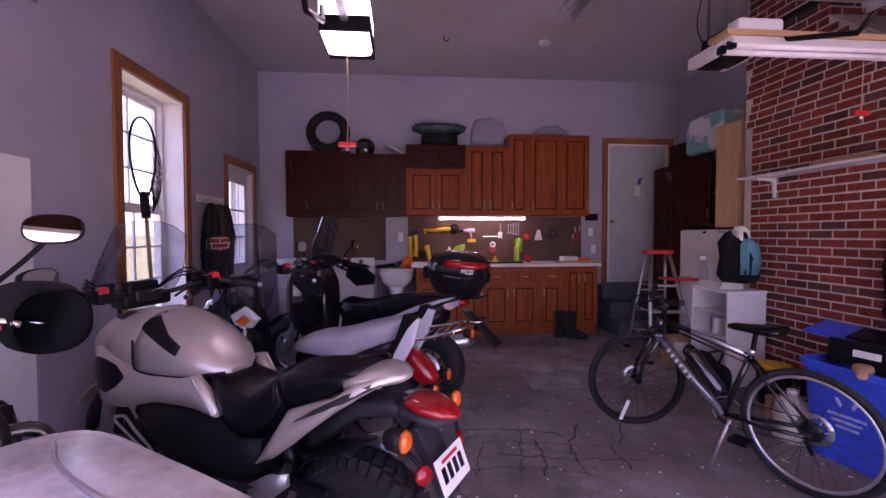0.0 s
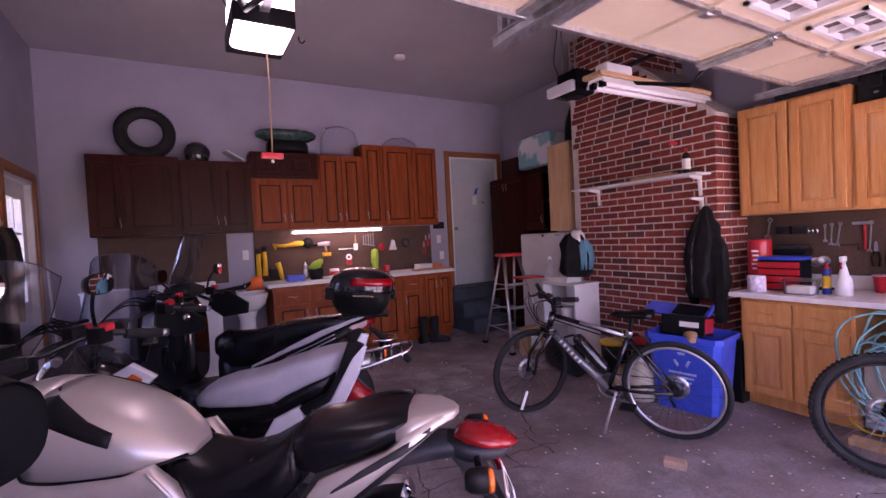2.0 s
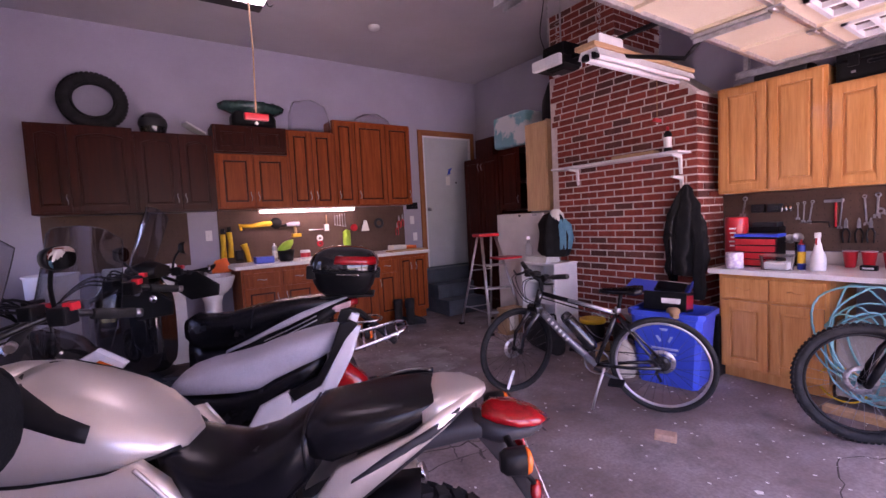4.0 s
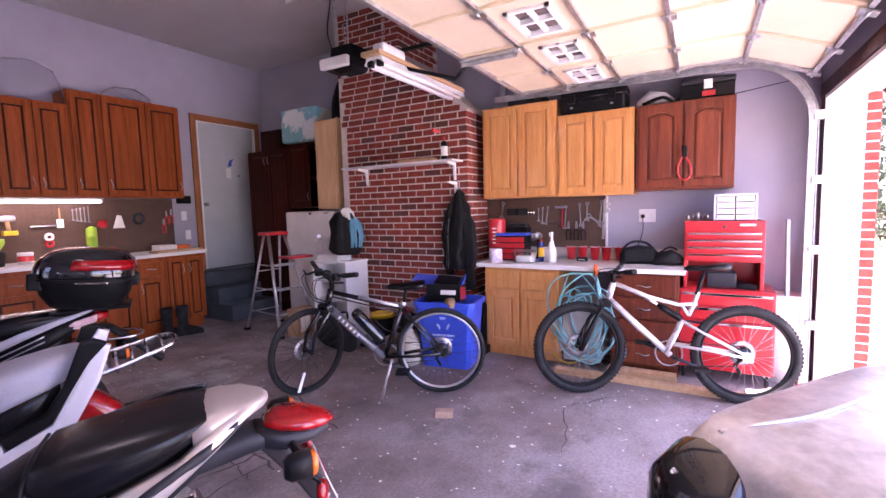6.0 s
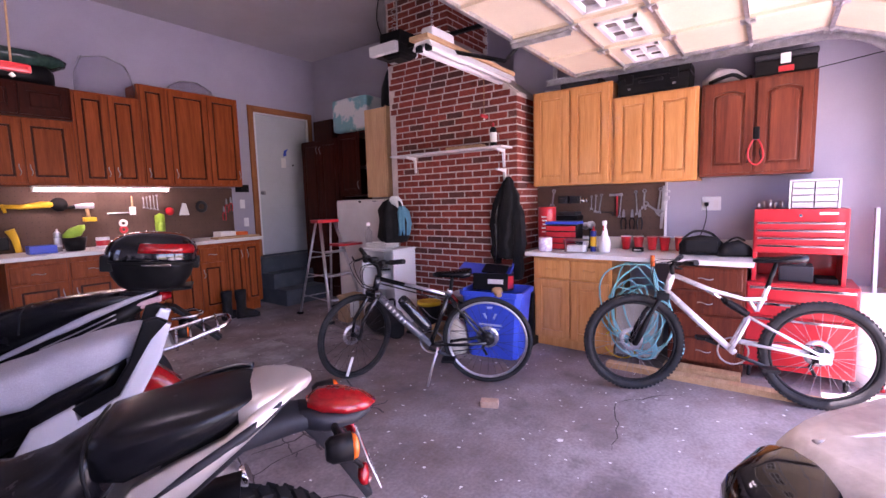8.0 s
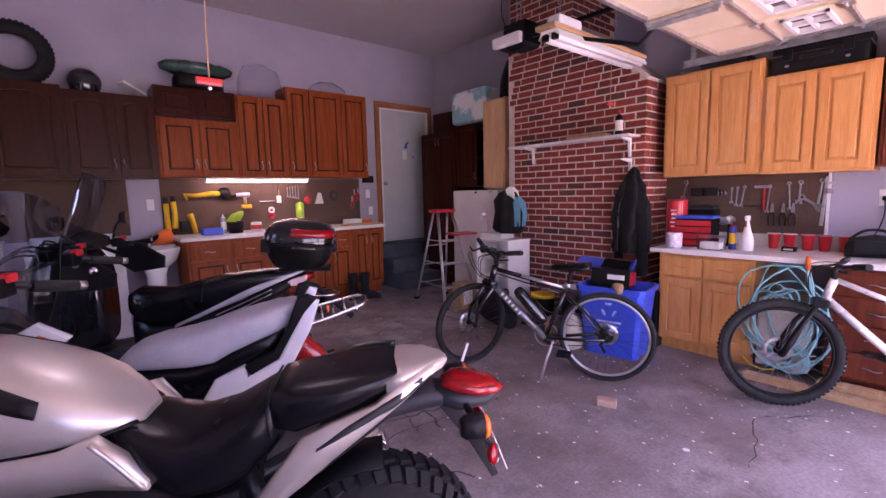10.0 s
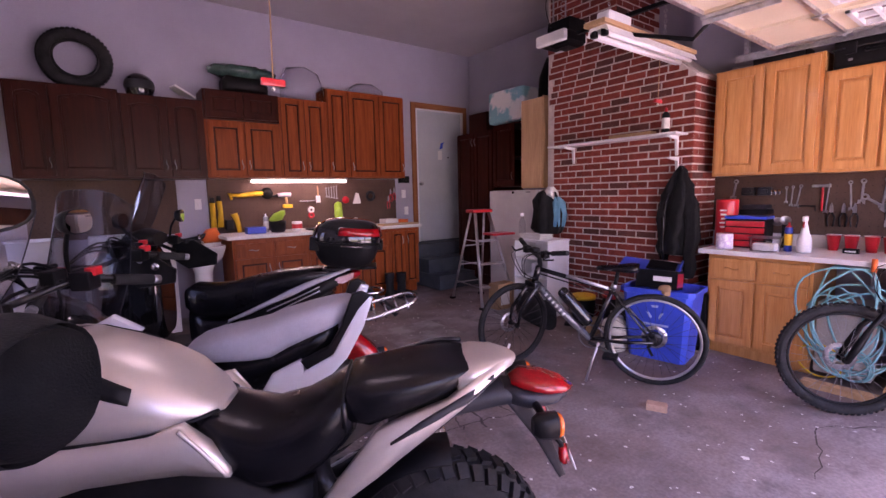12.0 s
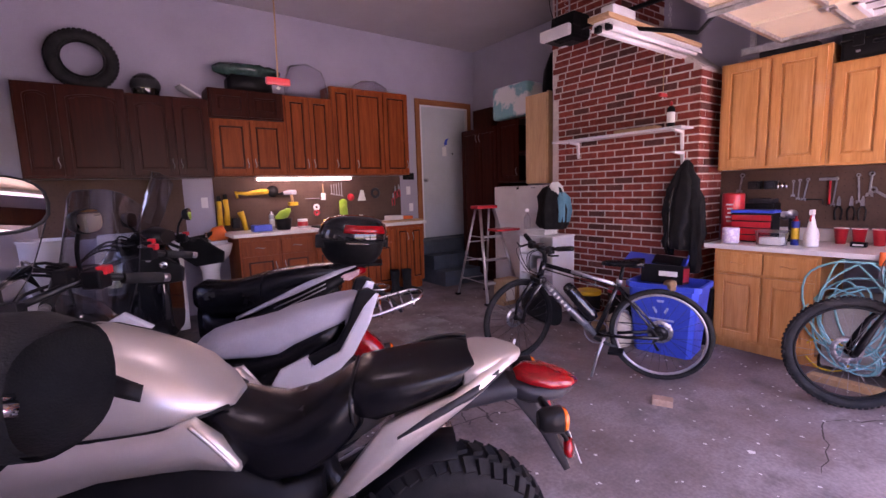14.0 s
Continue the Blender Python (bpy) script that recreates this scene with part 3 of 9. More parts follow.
# ---- cabinets ----
def door_leaf(w, h, arch=False, flat=False):
    """A framed cabinet door with a raised panel; x along its width, the front at y = -0.022."""
    bm = bmesh.new()
    f = min(0.058, w * 0.2)
    if flat:
        return add_box(bm, 0, w, -0.02, 0, 0, h, 0.005), None, None
    add_box(bm, 0, f, -0.021, 0, 0, h, 0.003)
    add_box(bm, w - f, w, -0.021, 0, 0, h, 0.003)
    add_box(bm, f - 0.001, w - f + 0.001, -0.020, -0.001, 0, f, 0.003)
    n = 10
    rise = 0.035 if arch else 0.0
    top = [(f - 0.001 + (w - 2 * f + 0.002) * k / n, h - f - rise + rise * math.sin(math.pi * k / n) ** 0.8) for k in range(n + 1)]
    add_prism(bm, [(f - 0.001, h), *top, (w - f + 0.001, h)], -0.020, -0.001, "y", 0.0)
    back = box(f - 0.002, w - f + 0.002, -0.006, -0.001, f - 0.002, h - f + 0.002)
    g = f + 0.018
    ptop = [(g + (w - 2 * g) * k / n, h - f - rise - 0.018 + rise * math.sin(math.pi * k / n) ** 0.8) for k in range(n + 1)]
    pan = add_prism(bmesh.new(), [(g, g)] + ptop + [(w - g, g)], -0.019, -0.004, "y", 0.013)
    return bm, pan, back


def pull(x, z, up=True, y=-0.022):
    """A small bowed handle."""
    pts = []
    for k in range(9):
        a = k / 8
        off = (a - 0.5) * 0.10
        out = y - 0.004 - 0.022 * math.sin(math.pi * a)
        bow = 0.006 * math.sin(2 * math.pi * a)
        pts.append((x + (bow if up else off), out, z + (off if up else bow)))
    return tube(pts, 0.0042, n=6)


def cabinet(name, label, w, h, d, m, wood_mat, doors=(), drawers=(), open_front=False, kick=0.0, group="", grip=None, arch=False, mw=None):
    """A cabinet unit, its back at y = 0 and its front towards -y. doors: x0, x1, z0, z1, side of the handle; drawers: x0, x1, z0, z1."""
    c = thing(name, label, "cabinet", m, group)
    t = 0.018
    part("side", box(0, t, -d, 0, kick, h, 0.002), wood_mat, c)
    part("side", box(w - t, w, -d, 0, kick, h, 0.002), wood_mat, c)
    part("bottom", box(t, w - t, -d, 0, kick, kick + t), wood_mat, c)
    part("top", box(t, w - t, -d, 0, h - t, h), wood_mat, c)
    part("back", box(t, w - t, -0.012, -0.002, kick + t, h - t), wood_mat, c)
    if not open_front:
        part("face_frame", box(t, w - t, -d, -d + 0.02, kick + t, h - t), wood_mat, c)
    if kick:
        part("kick_board", box(0.0, w, -d + 0.07, -d + 0.085, 0.0, kick), wood_mat, c)
    grip = grip or m_steel
    for x0, x1, z0, z1, side in doors:
        bm, pan, back = door_leaf(x1 - x0, z1 - z0, arch)
        bmesh.ops.translate(bm, vec=(x0, -d - 0.001, z0), verts=bm.verts)
        p = part("door", bm, wood_mat, c)
        if pan:
            bmesh.ops.translate(pan, vec=(x0, -d - 0.001, z0), verts=pan.verts)
            part("panel", pan, wood_mat, p)
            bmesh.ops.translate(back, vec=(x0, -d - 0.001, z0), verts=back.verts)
            # cherry grooves take the darker wood: the recess shade is put into the colour
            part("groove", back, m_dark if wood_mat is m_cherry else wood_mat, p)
        if side.strip():
            hx = x1 - 0.03 if side == "r" else x0 + 0.03
            low = z0 > 1.2 or kick == 0
            bm = pull(hx, z0 + 0.12 if low else z1 - 0.12)
            bmesh.ops.translate(bm, vec=(0, -d, 0), verts=bm.verts)
            part("handle", bm, grip, p)
    for x0, x1, z0, z1 in drawers:
        bm = add_box(bmesh.new(), x0, x1, -d - 0.021, -d - 0.001, z0, z1, 0.006)
        add_box(bm, x0 + 0.03, x1 - 0.03, -d - 0.024, -d - 0.02, z0 + 0.03, z1 - 0.03, 0.003)
        p = part("drawer", bm, mw or wood_mat, c)
        bm = pull((x0 + x1) / 2, (z0 + z1) / 2, False)
        bmesh.ops.translate(bm, vec=(0, -d - 0.002, 0), verts=bm.verts)
        part("handle", bm, grip, p)
    return c


def two(w, z0, z1, n=2, sides="rl"):
    g = 0.020
    return [(0.015 + (w - 0.03) * i / n + g / 2, 0.015 + (w - 0.03) * (i + 1) / n - g / 2, z0, z1, sides[i]) for i in range(n)]


BW = "wall cabinets over the rear bench"
# back wall, upper row: dark units, then cherry-coloured ones
cabinet("wall_cabinet", "dark glossy mahogany wall cabinet with arched door panels", 0.82, 0.85, 0.31, pose(0.42, YB, 1.605), m_dark, [(0.015, 0.30, 0.02, 0.83, "r"), (0.31, 0.805, 0.02, 0.83, "")], group=BW, arch=True)
cabinet("wall_cabinet", "dark glossy mahogany wall cabinet with arched door panels", 0.73, 0.82, 0.31, pose(1.24, YB, 1.605), m_dark, [(0.012, 0.385, 0.02, 0.80, "r"), (0.40, 0.72, 0.02, 0.80, "l")], group=BW, arch=True)
cabinet("wall_cabinet", "dark reddish wooden top box with two flap doors", 0.79, 0.31, 0.33, pose(1.97, YB, 2.242), m_dark, two(0.79, 0.02, 0.29, sides="  "), group=BW)
cabinet("wall_cabinet", "orange cherry wall cabinet with two raised-panel doors", 0.79, 0.62, 0.31, pose(1.97, YB, 1.618), m_cherry, two(0.79, 0.02, 0.60, sides="rl"), group=BW)
cabinet("wall_cabinet", "orange cherry wall cabinet with two raised-panel doors", 0.59, 0.93, 0.31, pose(2.762, YB, 1.618), m_cherry, two(0.59, 0.02, 0.91), group=BW)
cabinet("wall_cabinet", "tall orange cherry wall cabinet with a narrow door", 0.28, 1.09, 0.31, pose(3.355, YB, 1.622), m_cherry, [(0.012, 0.268, 0.02, 1.07, "l")], group=BW)
cabinet("wall_cabinet", "tall orange cherry wall cabinet with two doors", 0.84, 1.09, 0.31, pose(3.637, YB, 1.622), m_cherry, [(0.012, 0.44, 0.02, 1.07, "l"), (0.45, 0.828, 0.02, 1.07, "r")], group=BW)

# back wall, base row
BB = "base cabinets under the rear bench"
zb = fz(6.0)
hb = 0.94 - zb
cabinet("base_cabinet", "orange cherry base cabinet with drawer and door", 0.42, hb, 0.58, pose(2.10, YB, zb), m_cherry, [(0.02, 0.40, 0.12, 0.68, "r")], [(0.02, 0.40, 0.70, 0.85)], kick=0.1, group=BB)
cabinet("base_cabinet", "orange cherry base cabinet with drawer and door", 0.40, hb, 0.58, pose(2.522, YB, zb), m_cherry, [(0.02, 0.38, 0.12, 0.68, "l")], [(0.02, 0.38, 0.70, 0.85)], kick=0.1, group=BB)
cabinet("base_cabinet", "orange cherry base cabinet with drawers and two doors", 0.78, hb, 0.58, pose(2.924, YB, zb), m_cherry, two(0.78, 0.12, 0.68), [(0.02, 0.38, 0.70, 0.85), (0.40, 0.76, 0.70, 0.85)], kick=0.1, group=BB)
cabinet("base_cabinet", "orange cherry base cabinet with a narrow door", 0.32, hb, 0.58, pose(3.706, YB, zb), m_cherry, [(0.02, 0.30, 0.12, 0.68, "l")], [(0.02, 0.30, 0.70, 0.85)], kick=0.1, group=BB)
cabinet("base_cabinet", "orange cherry base cabinet with two tall doors", 0.46, hb, 0.58, pose(4.03, YB, zb), m_cherry, two(0.46, 0.14, 0.86, sides="rl"), kick=0.12, group=BB)
solid("countertop", box(2.04, 4.52, YB - 0.63, YB, 0.945, 0.982, 0.006), m_laminate, "long white laminate worktop over base cabinets", "countertop")

# right wall: oak and red-brown wall cabinets
RW = "wall cabinets over the workbench"


def east(y, z, off=0.0):
    return pose(XW - off, y, z, 0, 0, -90)


cabinet("wall_cabinet", "golden oak wall cabinet with two tall doors", 0.735, 0.87, 0.31, east(2.60, 1.482), m_oak, two(0.735, 0.02, 0.85, sides="  "), group=RW)
cabinet("wall_cabinet", "golden oak wall cabinet with two doors", 0.655, 0.725, 0.31, east(1.862, 1.478), m_oak, two(0.655, 0.02, 0.705, sides="  "), group=RW)
cabinet("wall_cabinet", "red-brown wall cabinet with arched door panels", 0.70, 0.70, 0.31, east(1.192, 1.50), m_brown, two(0.70, 0.02, 0.68), group=RW, grip=m_black, arch=True)
WB = "base cabinets under the workbench"
cabinet("base_cabinet", "golden oak base cabinet with two doors and drawers", 0.70, 0.845, 0.60, east(2.47, 0.0), m_oak, two(0.70, 0.12, 0.64, sides="  "), [(0.02, 0.345, 0.66, 0.82), (0.355, 0.68, 0.66, 0.82)], kick=0.1, group=WB, grip=m_oak)
cabinet("base_cabinet", "brown wooden chest of four drawers", 0.50, 0.845, 0.56, east(1.345, 0.0), m_brown, (), [(0.02, 0.48, 0.10, 0.27), (0.02, 0.48, 0.285, 0.455), (0.02, 0.48, 0.47, 0.64), (0.02, 0.48, 0.655, 0.825)], kick=0.08, group=WB)
solid("workbench_top", add_box(box(4.975, XW, 0.80, 2.54, 0.846, 0.884, 0.006), XW - 0.02, XW, 0.80, 2.54, 0.885, 0.985, 0.004), m_laminate, "white laminate workbench top with a low backsplash", "countertop")
solid("floor_board", box(4.80, 4.88, 0.30, 1.75, 0.0, 0.045, 0.004), m_lumber, "length of bare lumber lying by the bench", "board")
solid("floor_board", box(4.92, 5.02, 0.85, 1.35, 0.0, 0.07, 0.004), m_lumber, "short end of bare lumber", "board")


def pegboard(name, label, x0, x1, z0, z1, m, step=0.0508):
    p = thing(name, label, "pegboard", m)
    part("board", box(x0, x1, -0.014, -0.008, z0, z1, 0.001), m_peg, p)
    bm = bmesh.new()
    x = x0 + 0.03
    while x < x1 - 0.01:
        z = z0 + 0.03
        while z < z1 - 0.01:
            vs = [bm.verts.new((x + 0.0035 * math.cos(a), -0.0146, z + 0.0035 * math.sin(a))) for a in (0, 1.05, 2.09, 3.14, 4.19, 5.24)]
            bm.faces.new(vs)
            z += step
        x += step
    part("holes", bm, m_hole, p)["kind"] = "stuff"
    return p


pegboard("pegboard", "dark brown pegboard over the washer", 0.44, 1.69, 1.01, 1.60, pose(0, YB, 0))
pegboard("pegboard", "dark brown pegboard with hand tools under a lit tube", 1.995, 4.49, 0.985, 1.615, pose(0, YB, 0))
pb = pegboard("pegboard", "brown pegboard with wrenches, white edge strips", 0.0, 1.22, 0.99, 1.48, east(2.70, 0))
part("edge_strip", box(-0.012, 0.006, -0.022, -0.006, 0.99, 1.48, 0.002), m_white, pb)
part("edge_strip", box(1.214, 1.234, -0.022, -0.006, 0.99, 1.48, 0.002), m_white, pb)

# lit tube under the cabinets
lt = thing("under_cabinet_light", "lit fluorescent tube fixture under the cabinets", "light", pose(2.40, 6.33, 1.572))
part("housing", box(0, 1.2, -0.04, 0.04, 0.022, 0.044, 0.004), m_white, lt)
part("tube", tube([(0.02, 0, 0.006), (1.18, 0, 0.006)], 0.014, n=12), m_tube, lt, "glowing warm-white tube")
for x in (0.0, 1.18):
    part("end_cap", box(x, x + 0.02, -0.02, 0.02, -0.012, 0.022, 0.003), m_white, lt)

# tall pantry and fridge in the back right corner
cabinet("pantry_cabinet", "dark mahogany tall cabinet with narrow doors", 0.78, 2.20, 0.58, pose(XR, 6.2, fz(6), 0, 0, -90), m_dark, [(0.015, 0.385, 0.12, 2.18, "r"), (0.395, 0.765, 0.12, 2.18, "l")], kick=0.1)
oc = cabinet("shelf_cabinet", "dark wooden cabinet with open shelves above the fridge", 0.62, 0.82, 0.60, pose(XR, 5.40, 1.46, 0, 0, -90), m_dark, [(0.01, 0.40, 0.02, 0.80, "r")], open_front=True)
part("shelf", box(0.02, 0.60, -0.58, -0.02, 0.38, 0.40), m_dark, oc)
solid("tall_board", box(5.20, XR - 0.02, 4.40, 4.418, 1.432, 2.49, 0.002), m_ply, "pale veneered board standing on the fridge", "board")
solid("tall_board", box(5.19, 5.205, 4.42, 4.74, 1.432, 2.475, 0.002), m_ply, "pale wooden cabinet side facing the room", "board")
fr = thing("refrigerator", "old off-white refrigerator standing beside the chimney", "refrigerator", pose(XR - 0.02, 5.28, fz(5), 0, 0, -90))
part("body", box(0, 0.80, -0.72, 0, 0.03, 1.38, 0.015), m_laminate, fr)
part("door", box(0, 0.80, -0.775, -0.728, 0.06, 1.375, 0.015), m_laminate, fr)
part("hinge_cap", box(0.66, 0.72, -0.79, -0.77, 1.345, 1.36, 0.003), m_steel, fr)
part("knob", lathe([(0.012, 0), (0.014, 0.02)], 10, pose(0.44, -0.775, 1.35, 90, 0, 0)), m_black, fr)

# ---- motorcycles: x runs forward, y to the rider's left, the rear axle over the origin ----
def side_panel(outline, y, thick, bevel=0.008, m=None):
    """A pair of shaped plates is made of two calls; outline in x and z."""
    return prism(outline, y - thick / 2, y + thick / 2, "y", bevel, m=m)


def moto_wheel(parent, x, R, r, knobs=False, spokes=10):
    m = pose(x, 0, R + r * 0.0, 90, 0, 0)
    bm = torus(R - r, r, m, 56, 12, 1.05)
    tread = bmesh.new()
    if knobs:
        for k in range(40):
            a = 2 * math.pi * k / 40
            for side in (-1, 0, 1):
                b = a + (0.5 if side == 0 else 0.0) * 2 * math.pi / 40
                off = side * r * 0.66
                rad = (R - r) + r * (0.98 if side == 0 else 0.76)
                add_box(tread, -0.016, 0.016, -0.022, 0.022, -0.008, 0.010, 0.0, m=pose(x, 0, R) @ pose(0, 0, 0, 0, math.degrees(b), 0) @ pose(0, off, rad, -side * 38, 0, 18 * (1 if side >= 0 else -1)))
    w = part("wheel", lathe([(0.05, -0.07), (0.055, 0.07)], 16, m), m_grey, parent)
    part("tyre", bm, m_rubber, w)
    if knobs:
        part("tread", tread, m_rubber, w)["kind"] = "stuff"
    bm = bmesh.new()
    add_torus(bm, R - 2 * r + 0.012, 0.02, m, 48, 6, 1.6)
    part("rim", bm, m_alu, w)
    bm = bmesh.new()
    for k in range(spokes):
        a = 2 * math.pi * k / spokes
        d = Vector((math.cos(a), 0, math.sin(a)))
        add_tube(bm, [Vector((x, 0, R)) + 0.04 * d, Vector((x, 0, R)) + (R - 2 * r + 0.01) * d], [0.016, 0.011], n=6)
    part("spokes", bm, m_grey, w)
    bm = bmesh.new()
    add_lathe(bm, [(0.06, 0.0), (0.125, 0.0), (0.125, 0.005), (0.06, 0.005)], 28, pose(x, 0.085, R, 90, 0, 0))
    part("brake_disc", bm, m_steel, w)
    return w


def mirror(parent, base, head, face, w=0.16, h=0.095):
    """A stalk from base to head, and an oval head whose glass looks along face."""
    b, hd, f = Vector(base), Vector(head), Vector(face).normalized()
    stalk = part("mirror_stalk", tube(smooth_path([b, b * 0.5 + hd * 0.5 - 0.03 * f, hd - 0.03 * f], 4), 0.008, n=8), m_black, parent)
    q = f.to_track_quat("Z", "Y").to_matrix().to_4x4()
    m = Matrix.Translation(hd) @ q
    n = 20

    def ring(s, z):
        return [m @ Vector((w / 2 * s * math.copysign(abs(math.cos(a)) ** 0.75, math.cos(a)), h / 2 * s * math.copysign(abs(math.sin(a)) ** 0.75, math.sin(a)), z)) for a in (2 * math.pi * k / n for k in range(n))]
    head_ob = part("mirror", loft([ring(0.55, -0.045), ring(0.85, -0.035), ring(1.0, -0.012), ring(1.0, 0.0), ring(0.93, 0.001)]), m_black, stalk)
    bm = bmesh.new()
    bm.faces.new([bm.verts.new(p) for p in ring(0.92, 0.0025)])
    part("mirror_glass", bm, m_mirror, stalk)


def windscreen(parent, x, z, w, h, lean=0.25, mat=None):
    rows = []
    for j in range(7):
        v = j / 6
        row = []
        ww = w * (1.0 - 0.18 * v ** 2) * (0.82 + 0.18 * min(1, 3 * v))
        for i in range(9):
            u = i / 8 - 0.5
            row.append(Vector((x - lean * v * h - 0.35 * w * (2 * u) ** 2 * 0.6, ww * u, z + h * v - (0.05 * (2 * u) ** 4 * v) * 1.5)))
        rows.append(row)
    bm = bmesh.new()
    for off in (0.0, 0.004):
        vs = [[bm.verts.new(p + Vector((off, 0, 0))) for p in row] for row in rows]
        for j in range(6):
            for i in range(8):
                f = bm.faces.new((vs[j][i], vs[j][i + 1], vs[j + 1][i + 1], vs[j + 1][i]))
                f.smooth = True
    s = part("windscreen", bm, mat or m_screen, parent, "clear plastic windscreen")
    s.visible_shadow = False
    edge = [r[0] for r in rows] + rows[-1][1:-1] + [r[-1] for r in rows[::-1]]
    part("screen_edge", tube([p + Vector((0.002, 0, 0)) for p in edge], 0.002, n=5), m_grey, s)


def blinker(parent, x, y, z):
    s = 1 if y > 0 else -1
    b = part("indicator", body([(x + 0.045, 0.035, z - 0.022, z + 0.022, y), (x + 0.03, 0.055, z - 0.032, z + 0.032, y), (x - 0.02, 0.06, z - 0.036, z + 0.036, y)], 12), m_black, parent)
    part("lens", body([(x - 0.02, 0.058, z - 0.034, z + 0.034, y), (x - 0.032, 0.050, z - 0.029, z + 0.029, y), (x - 0.038, 0.03, z - 0.016, z + 0.016, y)], 12), m_amber, b, "amber lens")
    part("stalk", tube([(x, y - s * 0.02, z), (x + 0.01, y - s * 0.12, z + 0.005)], 0.011, n=8), m_black, b)


def plate(parent, m):
    p = part("number_plate", box(-0.088, 0.088, -0.0015, 0.0015, -0.055, 0.055, 0.0, m=m), m_paper, parent, "white plate with dark bars")
    for k in range(4):
        part("plate_mark", box(-0.066 + 0.036 * k, -0.044 + 0.036 * k, -0.003, -0.0012, -0.025, 0.022, m=m), m_black, p)
    part("plate_mark", box(-0.05, 0.05, -0.003, -0.0012, 0.032, 0.042, m=m), m_red, p)


TANK = [(0.50, 0.14, 0.76, 0.82), (0.56, 0.24, 0.70, 0.87), (0.66, 0.34, 0.66, 0.955), (0.78, 0.42, 0.64, 1.01), (0.90, 0.44, 0.64, 1.02), (1.00, 0.40, 0.66, 0.99), (1.06, 0.30, 0.72, 0.94)]


def crown(rows, prof=((0.94, -0.12), (1.0, 0.0), (1.0, 0.22), (0.93, 0.52), (0.74, 0.82), (0.42, 0.97))):
    """A cover that bridges the machine: rows of x, half width, lower edge, top."""
    rings = []
    for x, w, zs, zt in rows:
        half = [(fy * w, zs + fz * (zt - zs)) for fy, fz in prof]
        rings.append([Vector((x, y, z)) for y, z in half] + [Vector((x, 0, zt))] + [Vector((x, -y, z)) for y, z in half[::-1]])
    return loft(rings)


def blade(s, rows, thick=0.03, bulge=0.012):
    """A bowed side panel from rows of x, y, lower edge, upper edge."""
    return loft([[Vector((x, s * (y - thick), zb)), Vector((x, s * y, zb)), Vector((x, s * (y + bulge), zb * 0.6 + zt * 0.4)), Vector((x, s * (y - 0.004), zt)), Vector((x, s * (y - thick), zt))] for x, y, zb, zt in rows])


def running_gear(g, rear_x=0.0, rear_r=0.325, knobs=False, front_x=1.50, small=False):
    """Wheels, swing arm, fork, engine and exhaust pipes."""
    moto_wheel(g, rear_x, rear_r, 0.08, knobs=knobs, spokes=10)
    moto_wheel(g, front_x, 0.30, 0.06, spokes=10)
    for s in (1, -1):
        part("swing_arm", tube([(rear_x, 0.11 * s, rear_r), (0.3, 0.12 * s, 0.36), (0.55, 0.13 * s, 0.40)], [0.025, 0.035, 0.045], n=8), m_grey, g)
        part("fork_leg", tube([(front_x, 0.10 * s, 0.30), (front_x - 0.12, 0.10 * s, 0.62), (front_x - 0.28, 0.10 * s, 1.0)], [0.032, 0.03, 0.024], n=10), m_alu, g)
        part("foot_peg", tube([(0.42, 0.14 * s, 0.36), (0.41, 0.26 * s, 0.37)], 0.013, n=8), m_rack, g)
    top = 0.44 if small else 0.66
    eng = part("engine", add_box(box(0.45, 0.98, -0.15, 0.15, 0.20, 0.42, 0.04), 0.58, 0.93, -0.13, 0.13, 0.40, top, 0.03), m_grey, g)
    for s in (1, -1):
        part("engine_cover", lathe([(0.12, 0), (0.115, 0.03), (0.07, 0.045), (0.0, 0.046)], 20, pose(0.66, 0.15 * s, 0.33, -90 * s, 0, 0), caps=False), m_rack, eng)
        part("cover_bolt", lathe([(0.012, 0), (0.012, 0.012), (0.0, 0.013)], 8, pose(0.74, 0.165 * s, 0.39, -90 * s, 0, 0), caps=False), m_chrome, eng)
        part("exhaust_pipe", tube(smooth_path([(0.95, 0.06 * s, 0.42), (1.05, 0.07 * s, 0.32), (0.85, 0.04 * s, 0.17), (0.4, -0.05, 0.22)], 4), 0.02, n=8), m_steel, g)
    for k in range(5 if not small else 0):
        part("cooling_fin", box(0.565, 0.945, -0.14, 0.14, 0.45 + 0.04 * k, 0.458 + 0.04 * k, 0.002), m_steel, eng)
    part("side_stand", tube([(0.50, 0.15, 0.28), (0.46, 0.24, 0.14), (0.44, 0.30, 0.01)], 0.012, n=6), m_rack, g)


